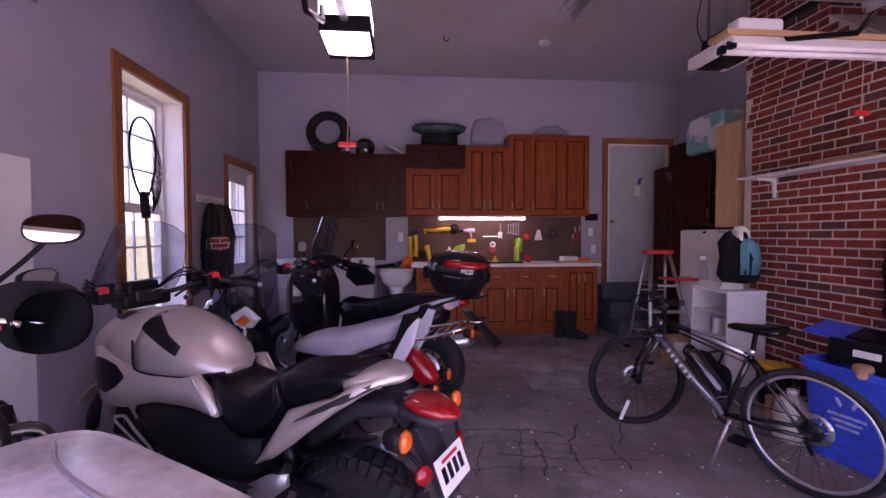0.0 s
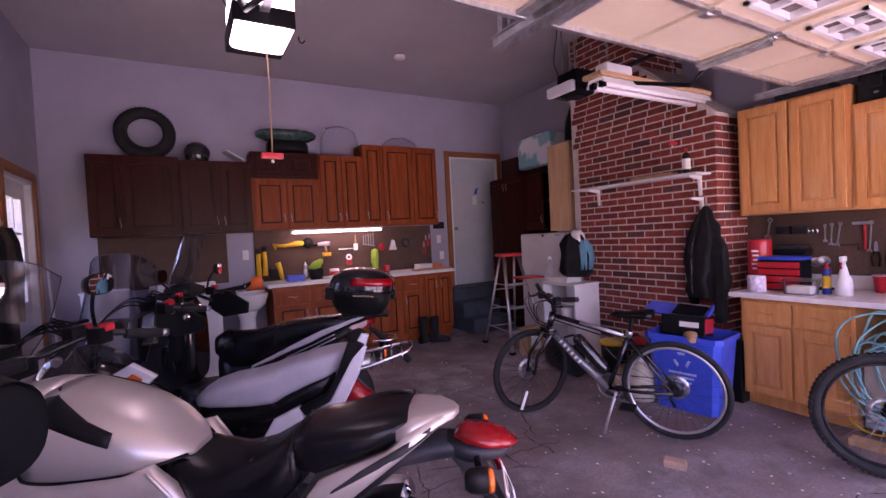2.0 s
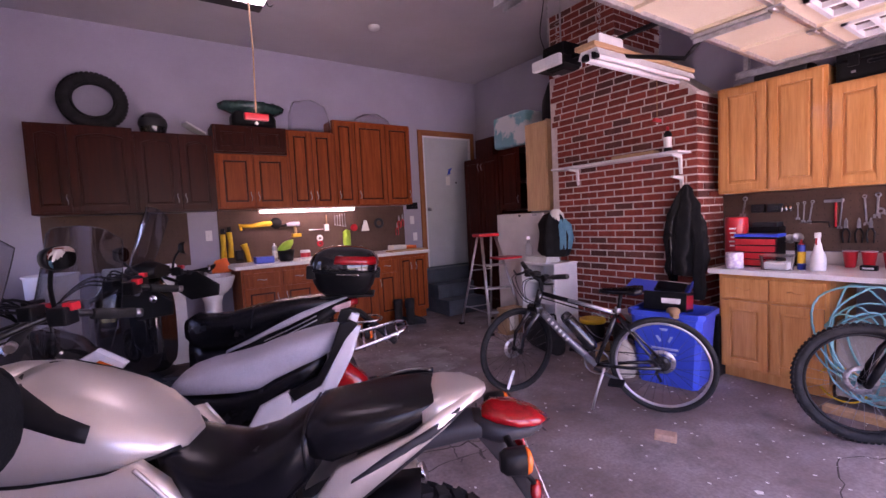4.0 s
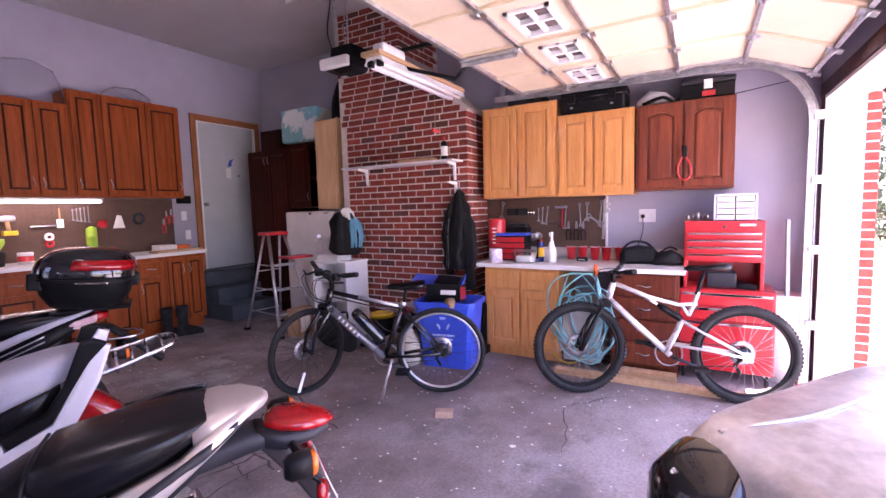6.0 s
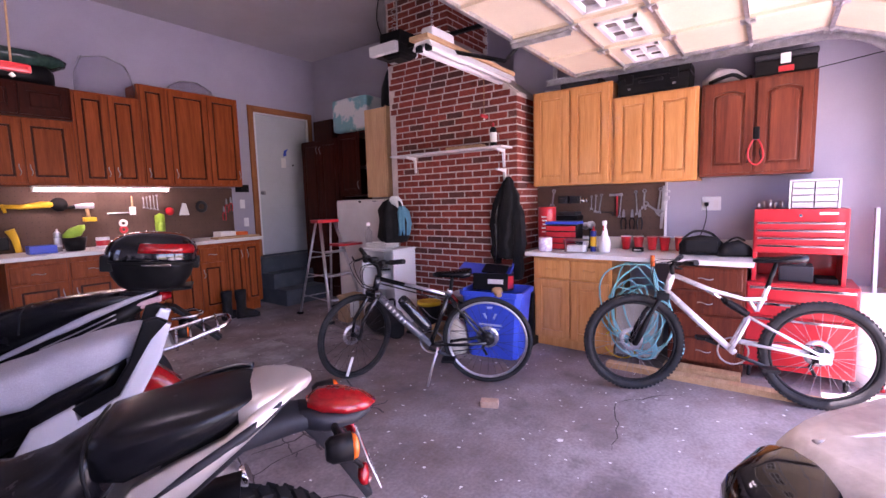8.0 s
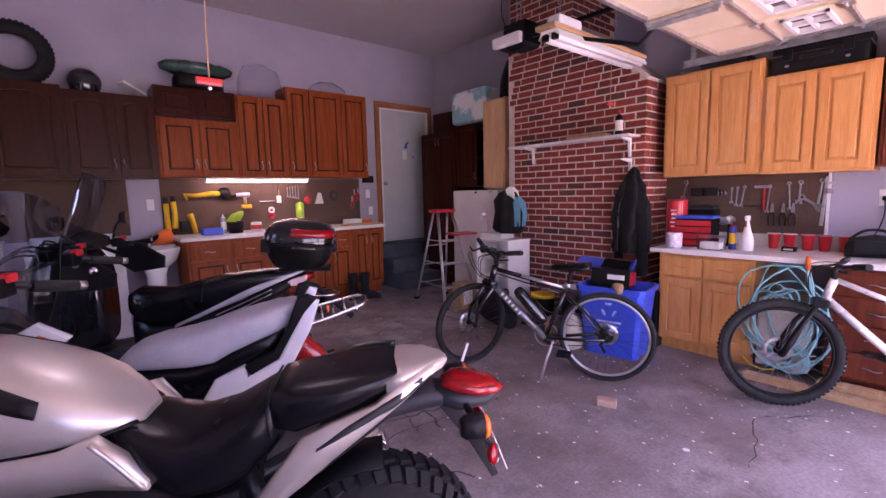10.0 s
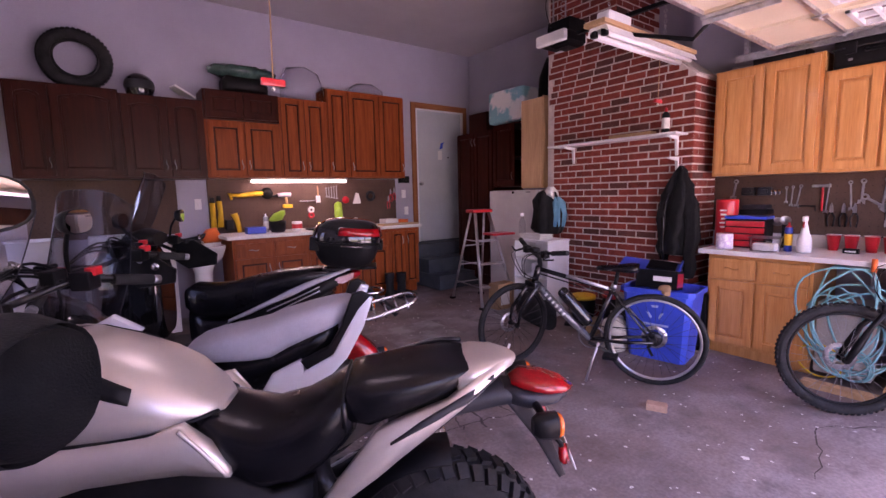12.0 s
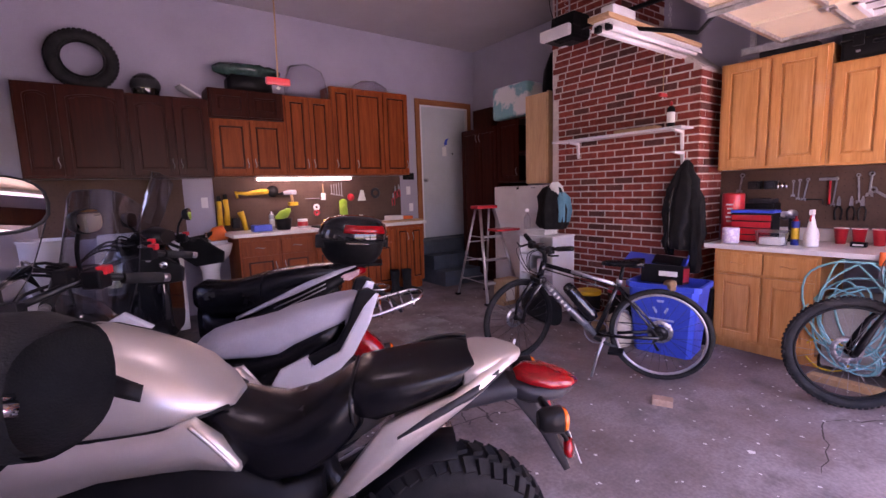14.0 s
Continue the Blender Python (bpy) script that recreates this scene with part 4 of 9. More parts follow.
def handlebars(g, m=None, bar_mat=None, grips=True):
    """Bar with grips, switches, levers and cables, about (1.0, 0, 1.05) before m."""
    bars = part("handlebar", tube(smooth_path([(0.93, 0.40, 1.03), (1.02, 0.26, 1.07), (1.12, 0.12, 1.03), (1.12, -0.12, 1.03), (1.02, -0.26, 1.07), (0.93, -0.40, 1.03)], 5), 0.012, n=8), bar_mat or m_rack, g)
    for s in (1, -1):
        if grips:
            part("grip", tube([(0.965, 0.33 * s, 1.05), (0.905, 0.45 * s, 1.02)], 0.019, n=10), m_rubber, bars)
            part("bar_end", tube([(0.905, 0.45 * s, 1.02), (0.893, 0.474 * s, 1.014)], 0.016, n=10), m_steel, bars)
        part("switch_box", box(0.96, 1.02, 0.24 * s - 0.03, 0.24 * s + 0.03, 1.04, 1.10, 0.008), m_black, bars)
        part("switch", box(0.95, 0.985, 0.25 * s - 0.018, 0.25 * s + 0.018, 1.085, 1.112, 0.004), m_red, bars, "red switch")
        part("lever", tube(smooth_path([(1.03, 0.24 * s, 1.05), (1.05, 0.36 * s, 1.04), (1.0, 0.47 * s, 1.015)], 4), 0.007, n=6), m_chrome if bar_mat else m_rack, bars)
        part("fluid_box", box(1.03, 1.075, 0.20 * s - 0.03, 0.20 * s + 0.03, 1.07, 1.115, 0.006), m_black, bars)
        for k in range(3):
            part("cable", tube(smooth_path([(1.02, (0.25 - 0.03 * k) * s, 1.08), (1.16 + 0.02 * k, 0.22 * s, 1.13 - 0.02 * k), (1.24, 0.08 * s, 1.0), (1.2, 0.04 * s, 0.85)], 5), 0.005, n=6), m_black, bars)
    part("bar_clamp", box(1.09, 1.15, -0.06, 0.06, 1.005, 1.055, 0.01), m_rack, bars)
    if m:
        for ob in (bars, *bars.children):
            ob.data.transform(m)
    return bars


def silver_motorcycle(m):
    g = thing("motorcycle", "champagne silver adventure motorcycle with a black two-part seat", "motorcycle", m, "parked motorcycles")
    running_gear(g, -0.07, 0.30, True, 1.47)
    handlebars(g, Matrix.Translation((0.06, 0, 0.055)))
    part("instrument", add_box(box(1.16, 1.28, -0.11, 0.11, 1.03, 1.10, 0.02), 1.19, 1.26, -0.07, 0.07, 1.09, 1.15, 0.012), m_black, g)
    part("radiator", box(1.0, 1.05, -0.15, 0.15, 0.40, 0.68, 0.01), m_black, g)
    part("front_fairing", body([(1.14, 0.26, 0.82, 1.0), (1.24, 0.34, 0.72, 1.02), (1.36, 0.30, 0.70, 0.96), (1.46, 0.16, 0.72, 0.86)], 18), m_silver, g)
    part("headlight", body([(1.43, 0.18, 0.73, 0.85), (1.48, 0.12, 0.75, 0.83)], 14), m_chrome, g)
    part("front_mudguard", loft([[Vector((1.47 + r * math.cos(a), y, 0.30 + r * math.sin(a))) for r, y in ((0.33, -0.07), (0.345, -0.04), (0.345, 0.04), (0.33, 0.07), (0.322, 0.07), (0.335, 0.04), (0.335, -0.04), (0.322, -0.07))] for a in (math.radians(30 + 14 * k) for k in range(9))]), m_silver, g)
    windscreen(g, 1.36, 1.06, 0.42, 0.37, 0.45)
    mirror(g, (1.05, 0.26, 1.13), (1.10, 0.42, 1.22), (-1, -0.4, 0.0), 0.15, 0.085)
    # tank cover, its shoulder and the fairing under the seam
    tank = part("tank", crown([(0.520, 0.050, 0.790, 0.806), (0.555, 0.105, 0.790, 0.832), (0.62, 0.150, 0.784, 0.885), (0.70, 0.172, 0.778, 0.930), (0.80, 0.184, 0.774, 0.972), (0.88, 0.190, 0.776, 0.994), (0.925, 0.191, 0.782, 1.000)]), m_silver, g, "champagne silver tank cover")
    part("tank_front", crown([(0.932, 0.185, 0.785, 0.998), (1.02, 0.190, 0.80, 1.000), (1.10, 0.185, 0.80, 0.985), (1.20, 0.16, 0.80, 0.95), (1.27, 0.10, 0.82, 0.92)]), m_silver, tank)
    for s in (1, -1):
        # matt inset on the shoulder of the tank, a narrow wedge that runs down and back
        rows = []
        for i in range(7):
            v = i / 6
            x = 0.915 - 0.225 * v
            w, zs, zt = (float(np.interp(x, [0.62, 0.70, 0.80, 0.88, 0.925], q)) for q in ((0.150, 0.172, 0.184, 0.190, 0.191), (0.784, 0.778, 0.774, 0.776, 0.782), (0.885, 0.930, 0.972, 0.994, 1.0)))
            lo, hi = 0.72 - 0.22 * v, 0.985 - 0.25 * v
            ring = []
            for off in (0.004, -0.01):
                pts = []
                for j in range(4):
                    f = lo + (hi - lo) * j / 3
                    fy = float(np.interp(f, [0, 0.22, 0.52, 0.82, 0.97, 1.0], [1, 1, 0.93, 0.74, 0.42, 0.0]))
                    pts.append(Vector((x, s * (fy * w + off), zs + f * (zt - zs) + off * 0.6)))
                ring += pts if off > 0 else pts[::-1]
            rows.append(ring)
        part("knee_panel", loft(rows), m_black, tank, "matt black inset panel")
        part("tank_seam", tube(smooth_path([(0.525, 0.07 * s, 0.797), (0.58, 0.130 * s, 0.782), (0.65, 0.163 * s, 0.773), (0.80, 0.187 * s, 0.770), (0.90, 0.193 * s, 0.775), (0.928, 0.194 * s, 0.80), (0.930, 0.188 * s, 0.90)], 4), 0.0045, n=6), m_black, tank)
        part("lower_fairing", blade(s, [(0.485, 0.158, 0.665, 0.685), (0.525, 0.168, 0.668, 0.745), (0.575, 0.175, 0.668, 0.792), (0.65, 0.183, 0.668, 0.772), (0.80, 0.194, 0.660, 0.768), (0.90, 0.200, 0.632, 0.772), (1.00, 0.205, 0.606, 0.795), (1.12, 0.205, 0.592, 0.82), (1.22, 0.19, 0.60, 0.84), (1.30, 0.15, 0.66, 0.82)], 0.04, 0.008), m_silver, g, "champagne silver side fairing")
        part("bright_edge", tube(smooth_path([(0.572, 0.178 * s, 0.790), (0.53, 0.172 * s, 0.735), (0.49, 0.164 * s, 0.672)], 4), 0.006, n=6), m_silver, g)
        part("fairing_inset", blade(s, [(0.985, 0.216, 0.735, 0.75), (1.04, 0.217, 0.69, 0.785), (1.12, 0.217, 0.655, 0.80), (1.20, 0.206, 0.66, 0.80), (1.27, 0.178, 0.71, 0.775)], 0.03, 0.004), m_black, g, "matt black inset panel")
        part("flank", blade(s, [(0.30, 0.12, 0.50, 0.62), (0.40, 0.150, 0.46, 0.61), (0.50, 0.165, 0.44, 0.665), (0.62, 0.178, 0.43, 0.668), (0.76, 0.186, 0.44, 0.664), (0.86, 0.190, 0.50, 0.645), (0.94, 0.188, 0.58, 0.622)], 0.05, 0.008), m_black, g, "matt black flank panel")
        part("vent_trim", tube(smooth_path([(1.02, 0.210 * s, 0.612), (1.10, 0.212 * s, 0.585), (0.98, 0.206 * s, 0.515), (0.89, 0.202 * s, 0.478), (0.845, 0.20 * s, 0.462), (0.865, 0.20 * s, 0.497), (0.95, 0.206 * s, 0.555), (1.02, 0.210 * s, 0.612)], 4), 0.0065, n=6), m_alu, g, "bright slot trim")
        part("frame_tube", tube(smooth_path([(0.16, 0.13 * s, 0.55), (0.30, 0.14 * s, 0.46), (0.50, 0.15 * s, 0.42), (0.62, 0.15 * s, 0.36)], 4), 0.020, n=8), m_rack, g)
        part("heel_guard", blade(s, [(0.14, 0.155, 0.50, 0.545), (0.24, 0.160, 0.42, 0.52), (0.34, 0.162, 0.36, 0.46)], 0.012, 0.004), m_alu, g)
        part("tail_panel", blade(s, [(0.290, 0.150, 0.548, 0.556), (0.21, 0.156, 0.586, 0.662), (0.12, 0.157, 0.652, 0.778), (0.05, 0.153, 0.708, 0.806), (-0.07, 0.145, 0.797, 0.846), (-0.155, 0.124, 0.853, 0.902), (-0.215, 0.088, 0.888, 0.920), (-0.266, 0.035, 0.904, 0.916)]), m_silver, g, "champagne silver tail panel")
        part("rail_inset", blade(s, [(0.085, 0.168, 0.748, 0.752), (0.0, 0.163, 0.788, 0.805), (-0.12, 0.147, 0.842, 0.866), (-0.195, 0.112, 0.882, 0.900), (-0.225, 0.088, 0.898, 0.901)], 0.012, 0.002), m_grey, g)
    part("rider_seat", body([(0.185, 0.23, 0.74, 0.878), (0.215, 0.265, 0.705, 0.874), (0.27, 0.29, 0.655, 0.842), (0.34, 0.305, 0.618, 0.804), (0.43, 0.305, 0.600, 0.780), (0.50, 0.285, 0.615, 0.783), (0.55, 0.24, 0.650, 0.795), (0.585, 0.15, 0.71, 0.802), (0.605, 0.06, 0.75, 0.80)], 26, 3.2), m_leather, g)
    part("pillion_seat", body([(0.212, 0.20, 0.79, 0.868), (0.195, 0.250, 0.775, 0.890), (0.14, 0.272, 0.765, 0.900), (0.06, 0.275, 0.795, 0.910), (-0.02, 0.268, 0.825, 0.919), (-0.09, 0.245, 0.862, 0.924), (-0.130, 0.205, 0.888, 0.922), (-0.150, 0.13, 0.90, 0.914)], 26, 3.6), m_leather, g)
    part("seat_seam", tube(smooth_path([(0.200, 0.135, 0.775), (0.208, 0.128, 0.84), (0.206, 0.08, 0.882), (0.205, 0.0, 0.888), (0.206, -0.08, 0.882)], 4), 0.004, n=6), m_black, g)
    part("grab_rail", tube(smooth_path([(0.10, -0.138, 0.872), (0.0, -0.140, 0.900), (-0.07, -0.132, 0.914), (-0.13, -0.112, 0.920)], 4), 0.009, n=8), m_gloss, g)
    part("tail_cowl", body([(-0.278, 0.03, 0.900, 0.914), (-0.262, 0.09, 0.890, 0.922), (-0.22, 0.165, 0.880, 0.929), (-0.16, 0.225, 0.868, 0.928), (-0.10, 0.245, 0.85, 0.918)], 20, 3.0), m_silver, g, "champagne silver tail cowl")
    part("under_tail", body([(-0.30, 0.10, 0.775, 0.822), (-0.22, 0.12, 0.768, 0.832), (-0.10, 0.14, 0.75, 0.82), (0.10, 0.17, 0.60, 0.72)], 16, 3.0), m_grey, g)
    tl = part("tail_lamp_housing", body([(-0.435, 0.04, 0.778, 0.800), (-0.39, 0.11, 0.766, 0.806), (-0.31, 0.135, 0.758, 0.820), (-0.24, 0.10, 0.772, 0.834)], 16, 3.0), m_grey, g)
    part("tail_lamp", body([(-0.452, 0.03, 0.798, 0.812), (-0.42, 0.10, 0.794, 0.832), (-0.36, 0.150, 0.802, 0.850), (-0.30, 0.13, 0.815, 0.856), (-0.262, 0.06, 0.826, 0.842)], 18, 2.6), m_redlens, tl, "red tail lamp lens")
    part("mudguard", prism([(-0.24, 0.79), (-0.31, 0.785), (-0.37, 0.69), (-0.428, 0.54), (-0.408, 0.53), (-0.335, 0.66)], -0.05, 0.05, "y", 0.008), m_grey, g)
    plate(g, pose(-0.425, 0.0, 0.635, 0, 0, -90) @ pose(0, 0, 0, -20, 0, 0))
    for s in (1, -1):
        blinker(g, -0.335, 0.165 * s, 0.778)
        part("reflector_arm", tube([(-0.345, 0.155 * s, 0.75), (-0.38, 0.13 * s, 0.70), (-0.385, 0.125 * s, 0.68)], 0.007, n=6), m_black, g)
        part("reflector", lathe([(0.0, -0.010), (0.026, -0.010), (0.030, 0.0), (0.026, 0.008), (0.0, 0.010)], 18, pose(-0.393, 0.125 * s, 0.665, 0, -78, 30 * -s), caps=False), m_redlens, g, "round red reflector")
    ex = part("silencer", tube([(0.42, -0.17, 0.36), (0.28, -0.18, 0.41), (-0.04, -0.19, 0.525), (-0.07, -0.19, 0.536)], [0.04, 0.054, 0.058, 0.046], n=20), m_alu, g, "brushed silencer")
    part("silencer_tip", tube([(-0.06, -0.19, 0.532), (-0.09, -0.19, 0.543)], 0.03, n=14), m_chrome, ex)
    part("silencer_guard", blade(-1, [(0.30, 0.235, 0.40, 0.45), (0.10, 0.243, 0.47, 0.53), (0.0, 0.243, 0.52, 0.55)], 0.01, 0.004), m_rack, ex)
    part("chain_guard", box(0.0, 0.40, 0.09, 0.12, 0.46, 0.50, 0.01), m_black, g)
    part("inner_mudguard", loft([[Vector((-0.07 + r * math.cos(a), y, 0.30 + r * math.sin(a))) for r, y in ((0.325, -0.08), (0.34, 0), (0.325, 0.08), (0.318, 0.08), (0.332, 0), (0.318, -0.08))] for a in (math.radians(20 + 12 * k) for k in range(7))]), m_black, g)
    part("shock", tube([(0.25, 0, 0.40), (0.32, 0, 0.60)], 0.035, n=12), m_rack, g)
    # the tank and its fairing stand a little prouder than the seat
    for ob in g.children_recursive:
        if ob.name.split(".")[0] in ("tank", "tank_front", "knee_panel", "tank_seam", "lower_fairing", "bright_edge", "fairing_inset", "flank", "rider_seat"):
            for v in ob.data.vertices:
                k = max(0.0, min(1.0, (v.co.x - 0.42) / 0.16))
                v.co.z += 0.040 * k
                v.co.x += 0.030 * k
    return g


def scooter(m, grey):
    """A large step-through scooter; grey: the one with the grey seat and pale tail."""
    label = "large scooter with a grey seat, pale tail panels and chrome rack" if grey else "black scooter with a long black seat and grey side stripes"
    g = thing("scooter", label, "scooter", m, "parked motorcycles")
    running_gear(g, -0.02, 0.30, False, 1.34, True)
    part("floor_board", body([(0.42, 0.26, 0.26, 0.46), (0.60, 0.30, 0.24, 0.42), (0.85, 0.32, 0.24, 0.42), (1.0, 0.28, 0.28, 0.50)], 18, 3.0), m_black, g)
    part("front_mudguard", loft([[Vector((1.34 + r * math.cos(a), y, 0.30 + r * math.sin(a))) for r, y in ((0.33, -0.07), (0.345, -0.04), (0.345, 0.04), (0.33, 0.07), (0.322, 0.07), (0.335, 0.04), (0.335, -0.04), (0.322, -0.07))] for a in (math.radians(30 + 14 * k) for k in range(9))]), m_black, g)
    if grey:
        handlebars(g, Matrix.Translation((-0.24, 0.12, 0.05)) @ Matrix.Translation((1.1, 0, 0)) @ Matrix.Rotation(radians(-12), 4, "Z") @ Matrix.Translation((-1.1, 0, 0)))
        part("leg_shield", body([(0.84, 0.22, 0.40, 0.84), (0.92, 0.34, 0.36, 0.92), (1.04, 0.36, 0.34, 0.98), (1.18, 0.28, 0.44, 0.94), (1.28, 0.12, 0.56, 0.84)], 22, 3.0), m_gloss, g, "gloss black leg shield")
        before = set(g.children)
        windscreen(g, 0.93, 0.86, 0.42, 0.57, 0.22)
        for ob in set(g.children) - before:
            for one in (ob, *ob.children):
                one.data.transform(Matrix.Translation((0.9, 0.11, 0)) @ Matrix.Rotation(radians(-20), 4, "Z") @ Matrix.Translation((-0.9, 0, 0)))
        part("instrument", box(0.84, 0.94, -0.02, 0.22, 1.04, 1.10, 0.02), m_black, g)
        mirror(g, (0.76, 0.37, 1.12), (0.655, 0.485, 1.335), (-0.985, 0.17, 0.04), 0.135, 0.085)
        cw = part("cowl", side_panel([(0.76, 0.905), (0.665, 0.955), (0.565, 0.888), (0.62, 0.835), (0.73, 0.845)], 0.315, 0.05, 0.018), m_bikewhite, g, "pearl white front cowl")
        part("indicator_lens", side_panel([(0.72, 0.872), (0.655, 0.914), (0.612, 0.888), (0.65, 0.850)], 0.338, 0.018, 0.006), m_amber, cw, "amber lens")
        for s in (1, -1):
            part("tail_panel", side_panel([(0.207, 0.439), (0.133, 0.561), (-0.002, 0.621), (-0.011, 0.563), (-0.147, 0.623), (-0.265, 0.841), (-0.308, 0.907), (-0.348, 0.891), (-0.301, 0.754), (-0.218, 0.603), (-0.07, 0.456), (0.092, 0.413)], 0.118 * s, 0.05, 0.014), m_bikewhite, g, "pearl white tail panel")
            part("panel_inset", side_panel([(-0.296, 0.928), (-0.250, 0.919), (-0.190, 0.761), (-0.132, 0.668), (0.004, 0.612), (-0.024, 0.567), (-0.147, 0.629), (-0.273, 0.84), (-0.335, 0.906)], 0.128 * s, 0.042, 0.008), m_black, g)
        part("seat", body([(-0.255, 0.12, 0.83, 0.874), (-0.225, 0.19, 0.775, 0.879), (-0.15, 0.235, 0.735, 0.870), (-0.06, 0.255, 0.705, 0.852), (0.06, 0.262, 0.660, 0.824), (0.14, 0.268, 0.618, 0.796), (0.24, 0.272, 0.614, 0.773), (0.36, 0.268, 0.622, 0.756), (0.45, 0.25, 0.630, 0.730), (0.50, 0.20, 0.636, 0.700), (0.525, 0.11, 0.645, 0.675)], 26, 3.4), m_greyseat, g, "light grey vinyl bench seat")
        part("seat_base", body([(0.50, 0.20, 0.44, 0.645), (0.40, 0.245, 0.42, 0.64), (0.24, 0.255, 0.44, 0.63), (0.10, 0.255, 0.52, 0.65), (-0.05, 0.25, 0.60, 0.73), (-0.18, 0.22, 0.67, 0.78)], 22, 3.2), m_leather, g, "black seat side")
        part("tail_lamp", body([(-0.40, 0.07, 0.46, 0.53), (-0.36, 0.13, 0.45, 0.60), (-0.28, 0.16, 0.50, 0.68), (-0.20, 0.13, 0.56, 0.70)], 18, 2.8), m_redlens, g, "red tail lamp")
        part("tail_trim", body([(-0.41, 0.06, 0.435, 0.455), (-0.33, 0.14, 0.42, 0.452), (-0.20, 0.16, 0.42, 0.47)], 14, 2.8), m_bikewhite, g)
        part("mudguard", prism([(-0.30, 0.50), (-0.38, 0.50), (-0.47, 0.34), (-0.445, 0.33)], -0.05, 0.05, "y", 0.01), m_black, g)
        for s in (1, -1):
            blinker(g, -0.40, 0.13 * s, 0.50)
        rk = part("luggage_rack", tube(smooth_path([(-0.24, 0.11, 0.762), (-0.38, 0.10, 0.787), (-0.53, 0.088, 0.832), (-0.572, 0.05, 0.843), (-0.58, 0.0, 0.845), (-0.572, -0.05, 0.845), (-0.53, -0.088, 0.838), (-0.38, -0.10, 0.805), (-0.24, -0.11, 0.78)], 4), 0.0095, n=8), m_chrome, g, "chrome tube rack")
        for k in range(4):
            x, z = -0.36 - 0.055 * k, 0.790 + 0.015 * k
            part("rack_bar", tube([(x, 0.097, z), (x, -0.097, z + 0.010)], 0.006, n=6), m_chrome, rk)
            part("rack_pin", tube([(x, 0.096, z), (x, 0.096, z - 0.03)], 0.0055, n=6), m_chrome, rk)
    else:
        handlebars(g, Matrix.Translation((-0.06, 0, 0.02)))
        part("leg_shield", body([(0.90, 0.20, 0.50, 1.00), (0.97, 0.28, 0.42, 1.10), (1.08, 0.34, 0.40, 1.14), (1.22, 0.32, 0.46, 1.10), (1.34, 0.18, 0.60, 0.96)], 24, 3.0), m_gloss, g, "gloss black leg shield and fairing")
        part("badge", lathe([(0.022, 0), (0.022, 0.003), (0.0, 0.004)], 18, pose(0.80, 0.376, 0.985, -90, 0, 0), caps=False), m_chrome, g, "round chrome badge")
        part("instrument", body([(0.92, 0.20, 1.08, 1.16), (1.0, 0.26, 1.06, 1.19), (1.10, 0.20, 1.06, 1.16)], 16), m_black, g)
        windscreen(g, 1.11, 1.14, 0.30, 0.40, 0.36)
        mirror(g, (0.95, 0.22, 1.12), (0.98, 0.30, 1.25), (-1, 0.1, 0), 0.10, 0.09)
        mirror(g, (0.95, -0.22, 1.12), (0.93, -0.40, 1.25), (-1, -0.1, 0), 0.10, 0.09)
        for s in (1, -1):
            part("handguard", side_panel([(0.695, 0.965), (0.705, 0.885), (0.90, 0.862), (1.02, 0.95), (0.99, 1.06), (0.85, 1.075)], 0.36 * s, 0.03, 0.012), m_black, g, "black hand guard")
            part("guard_arm", tube([(0.98, 0.35 * s, 1.0), (1.02, 0.22 * s, 1.06)], 0.012, n=6), m_black, g)
            part("stripe", blade(s, [(0.505, 0.140, 0.566, 0.584), (0.36, 0.146, 0.620, 0.648), (0.231, 0.148, 0.676, 0.706), (0.10, 0.146, 0.722, 0.766), (0.014, 0.142, 0.760, 0.802), (-0.15, 0.130, 0.824, 0.852), (-0.27, 0.110, 0.868, 0.884), (-0.355, 0.08, 0.890, 0.902)], 0.03, 0.006), m_greyseat, g, "silver grey side stripe")
            part("side_cover", blade(s, [(0.46, 0.125, 0.44, 0.566), (0.30, 0.138, 0.50, 0.645), (0.09, 0.136, 0.60, 0.72), (-0.08, 0.125, 0.70, 0.79), (-0.20, 0.10, 0.77, 0.84)], 0.03, 0.008), m_black, g)
            for k in range(2):
                part("cover_rib", tube(smooth_path([(0.26 - 0.02 * k, 0.150 * s, 0.632 - 0.028 * k), (0.08, 0.148 * s, 0.704 - 0.028 * k), (-0.08, 0.136 * s, 0.772 - 0.028 * k)], 4), 0.004, n=5), m_alu, g)
            part("tail_lens", side_panel([(-0.305, 0.852), (-0.20, 0.824), (-0.14, 0.788), (-0.235, 0.778), (-0.30, 0.815)], 0.088 * s, 0.04, 0.008), surface("pale_lens", (0.66, 0.50, 0.52), (0.5, 0.3, 0.32), 0.15, scale=20, coat=0.6), g, "pale indicator lens")
            blinker(g, -0.40, 0.13 * s, 0.62)
        part("tail_lamp", body([(-0.345, 0.06, 0.81, 0.85), (-0.30, 0.14, 0.80, 0.862), (-0.20, 0.14, 0.80, 0.86)], 16, 2.8), m_redlens, g, "red tail lamp")
        part("seat", body([(-0.29, 0.12, 0.835, 0.872), (-0.20, 0.20, 0.80, 0.888), (0.0, 0.26, 0.752, 0.890), (0.20, 0.28, 0.690, 0.874), (0.36, 0.275, 0.622, 0.846), (0.50, 0.268, 0.575, 0.812), (0.62, 0.262, 0.575, 0.808), (0.72, 0.24, 0.595, 0.820), (0.775, 0.17, 0.65, 0.79), (0.79, 0.08, 0.68, 0.75)], 26, 3.0), m_leather, g, "long black vinyl seat")
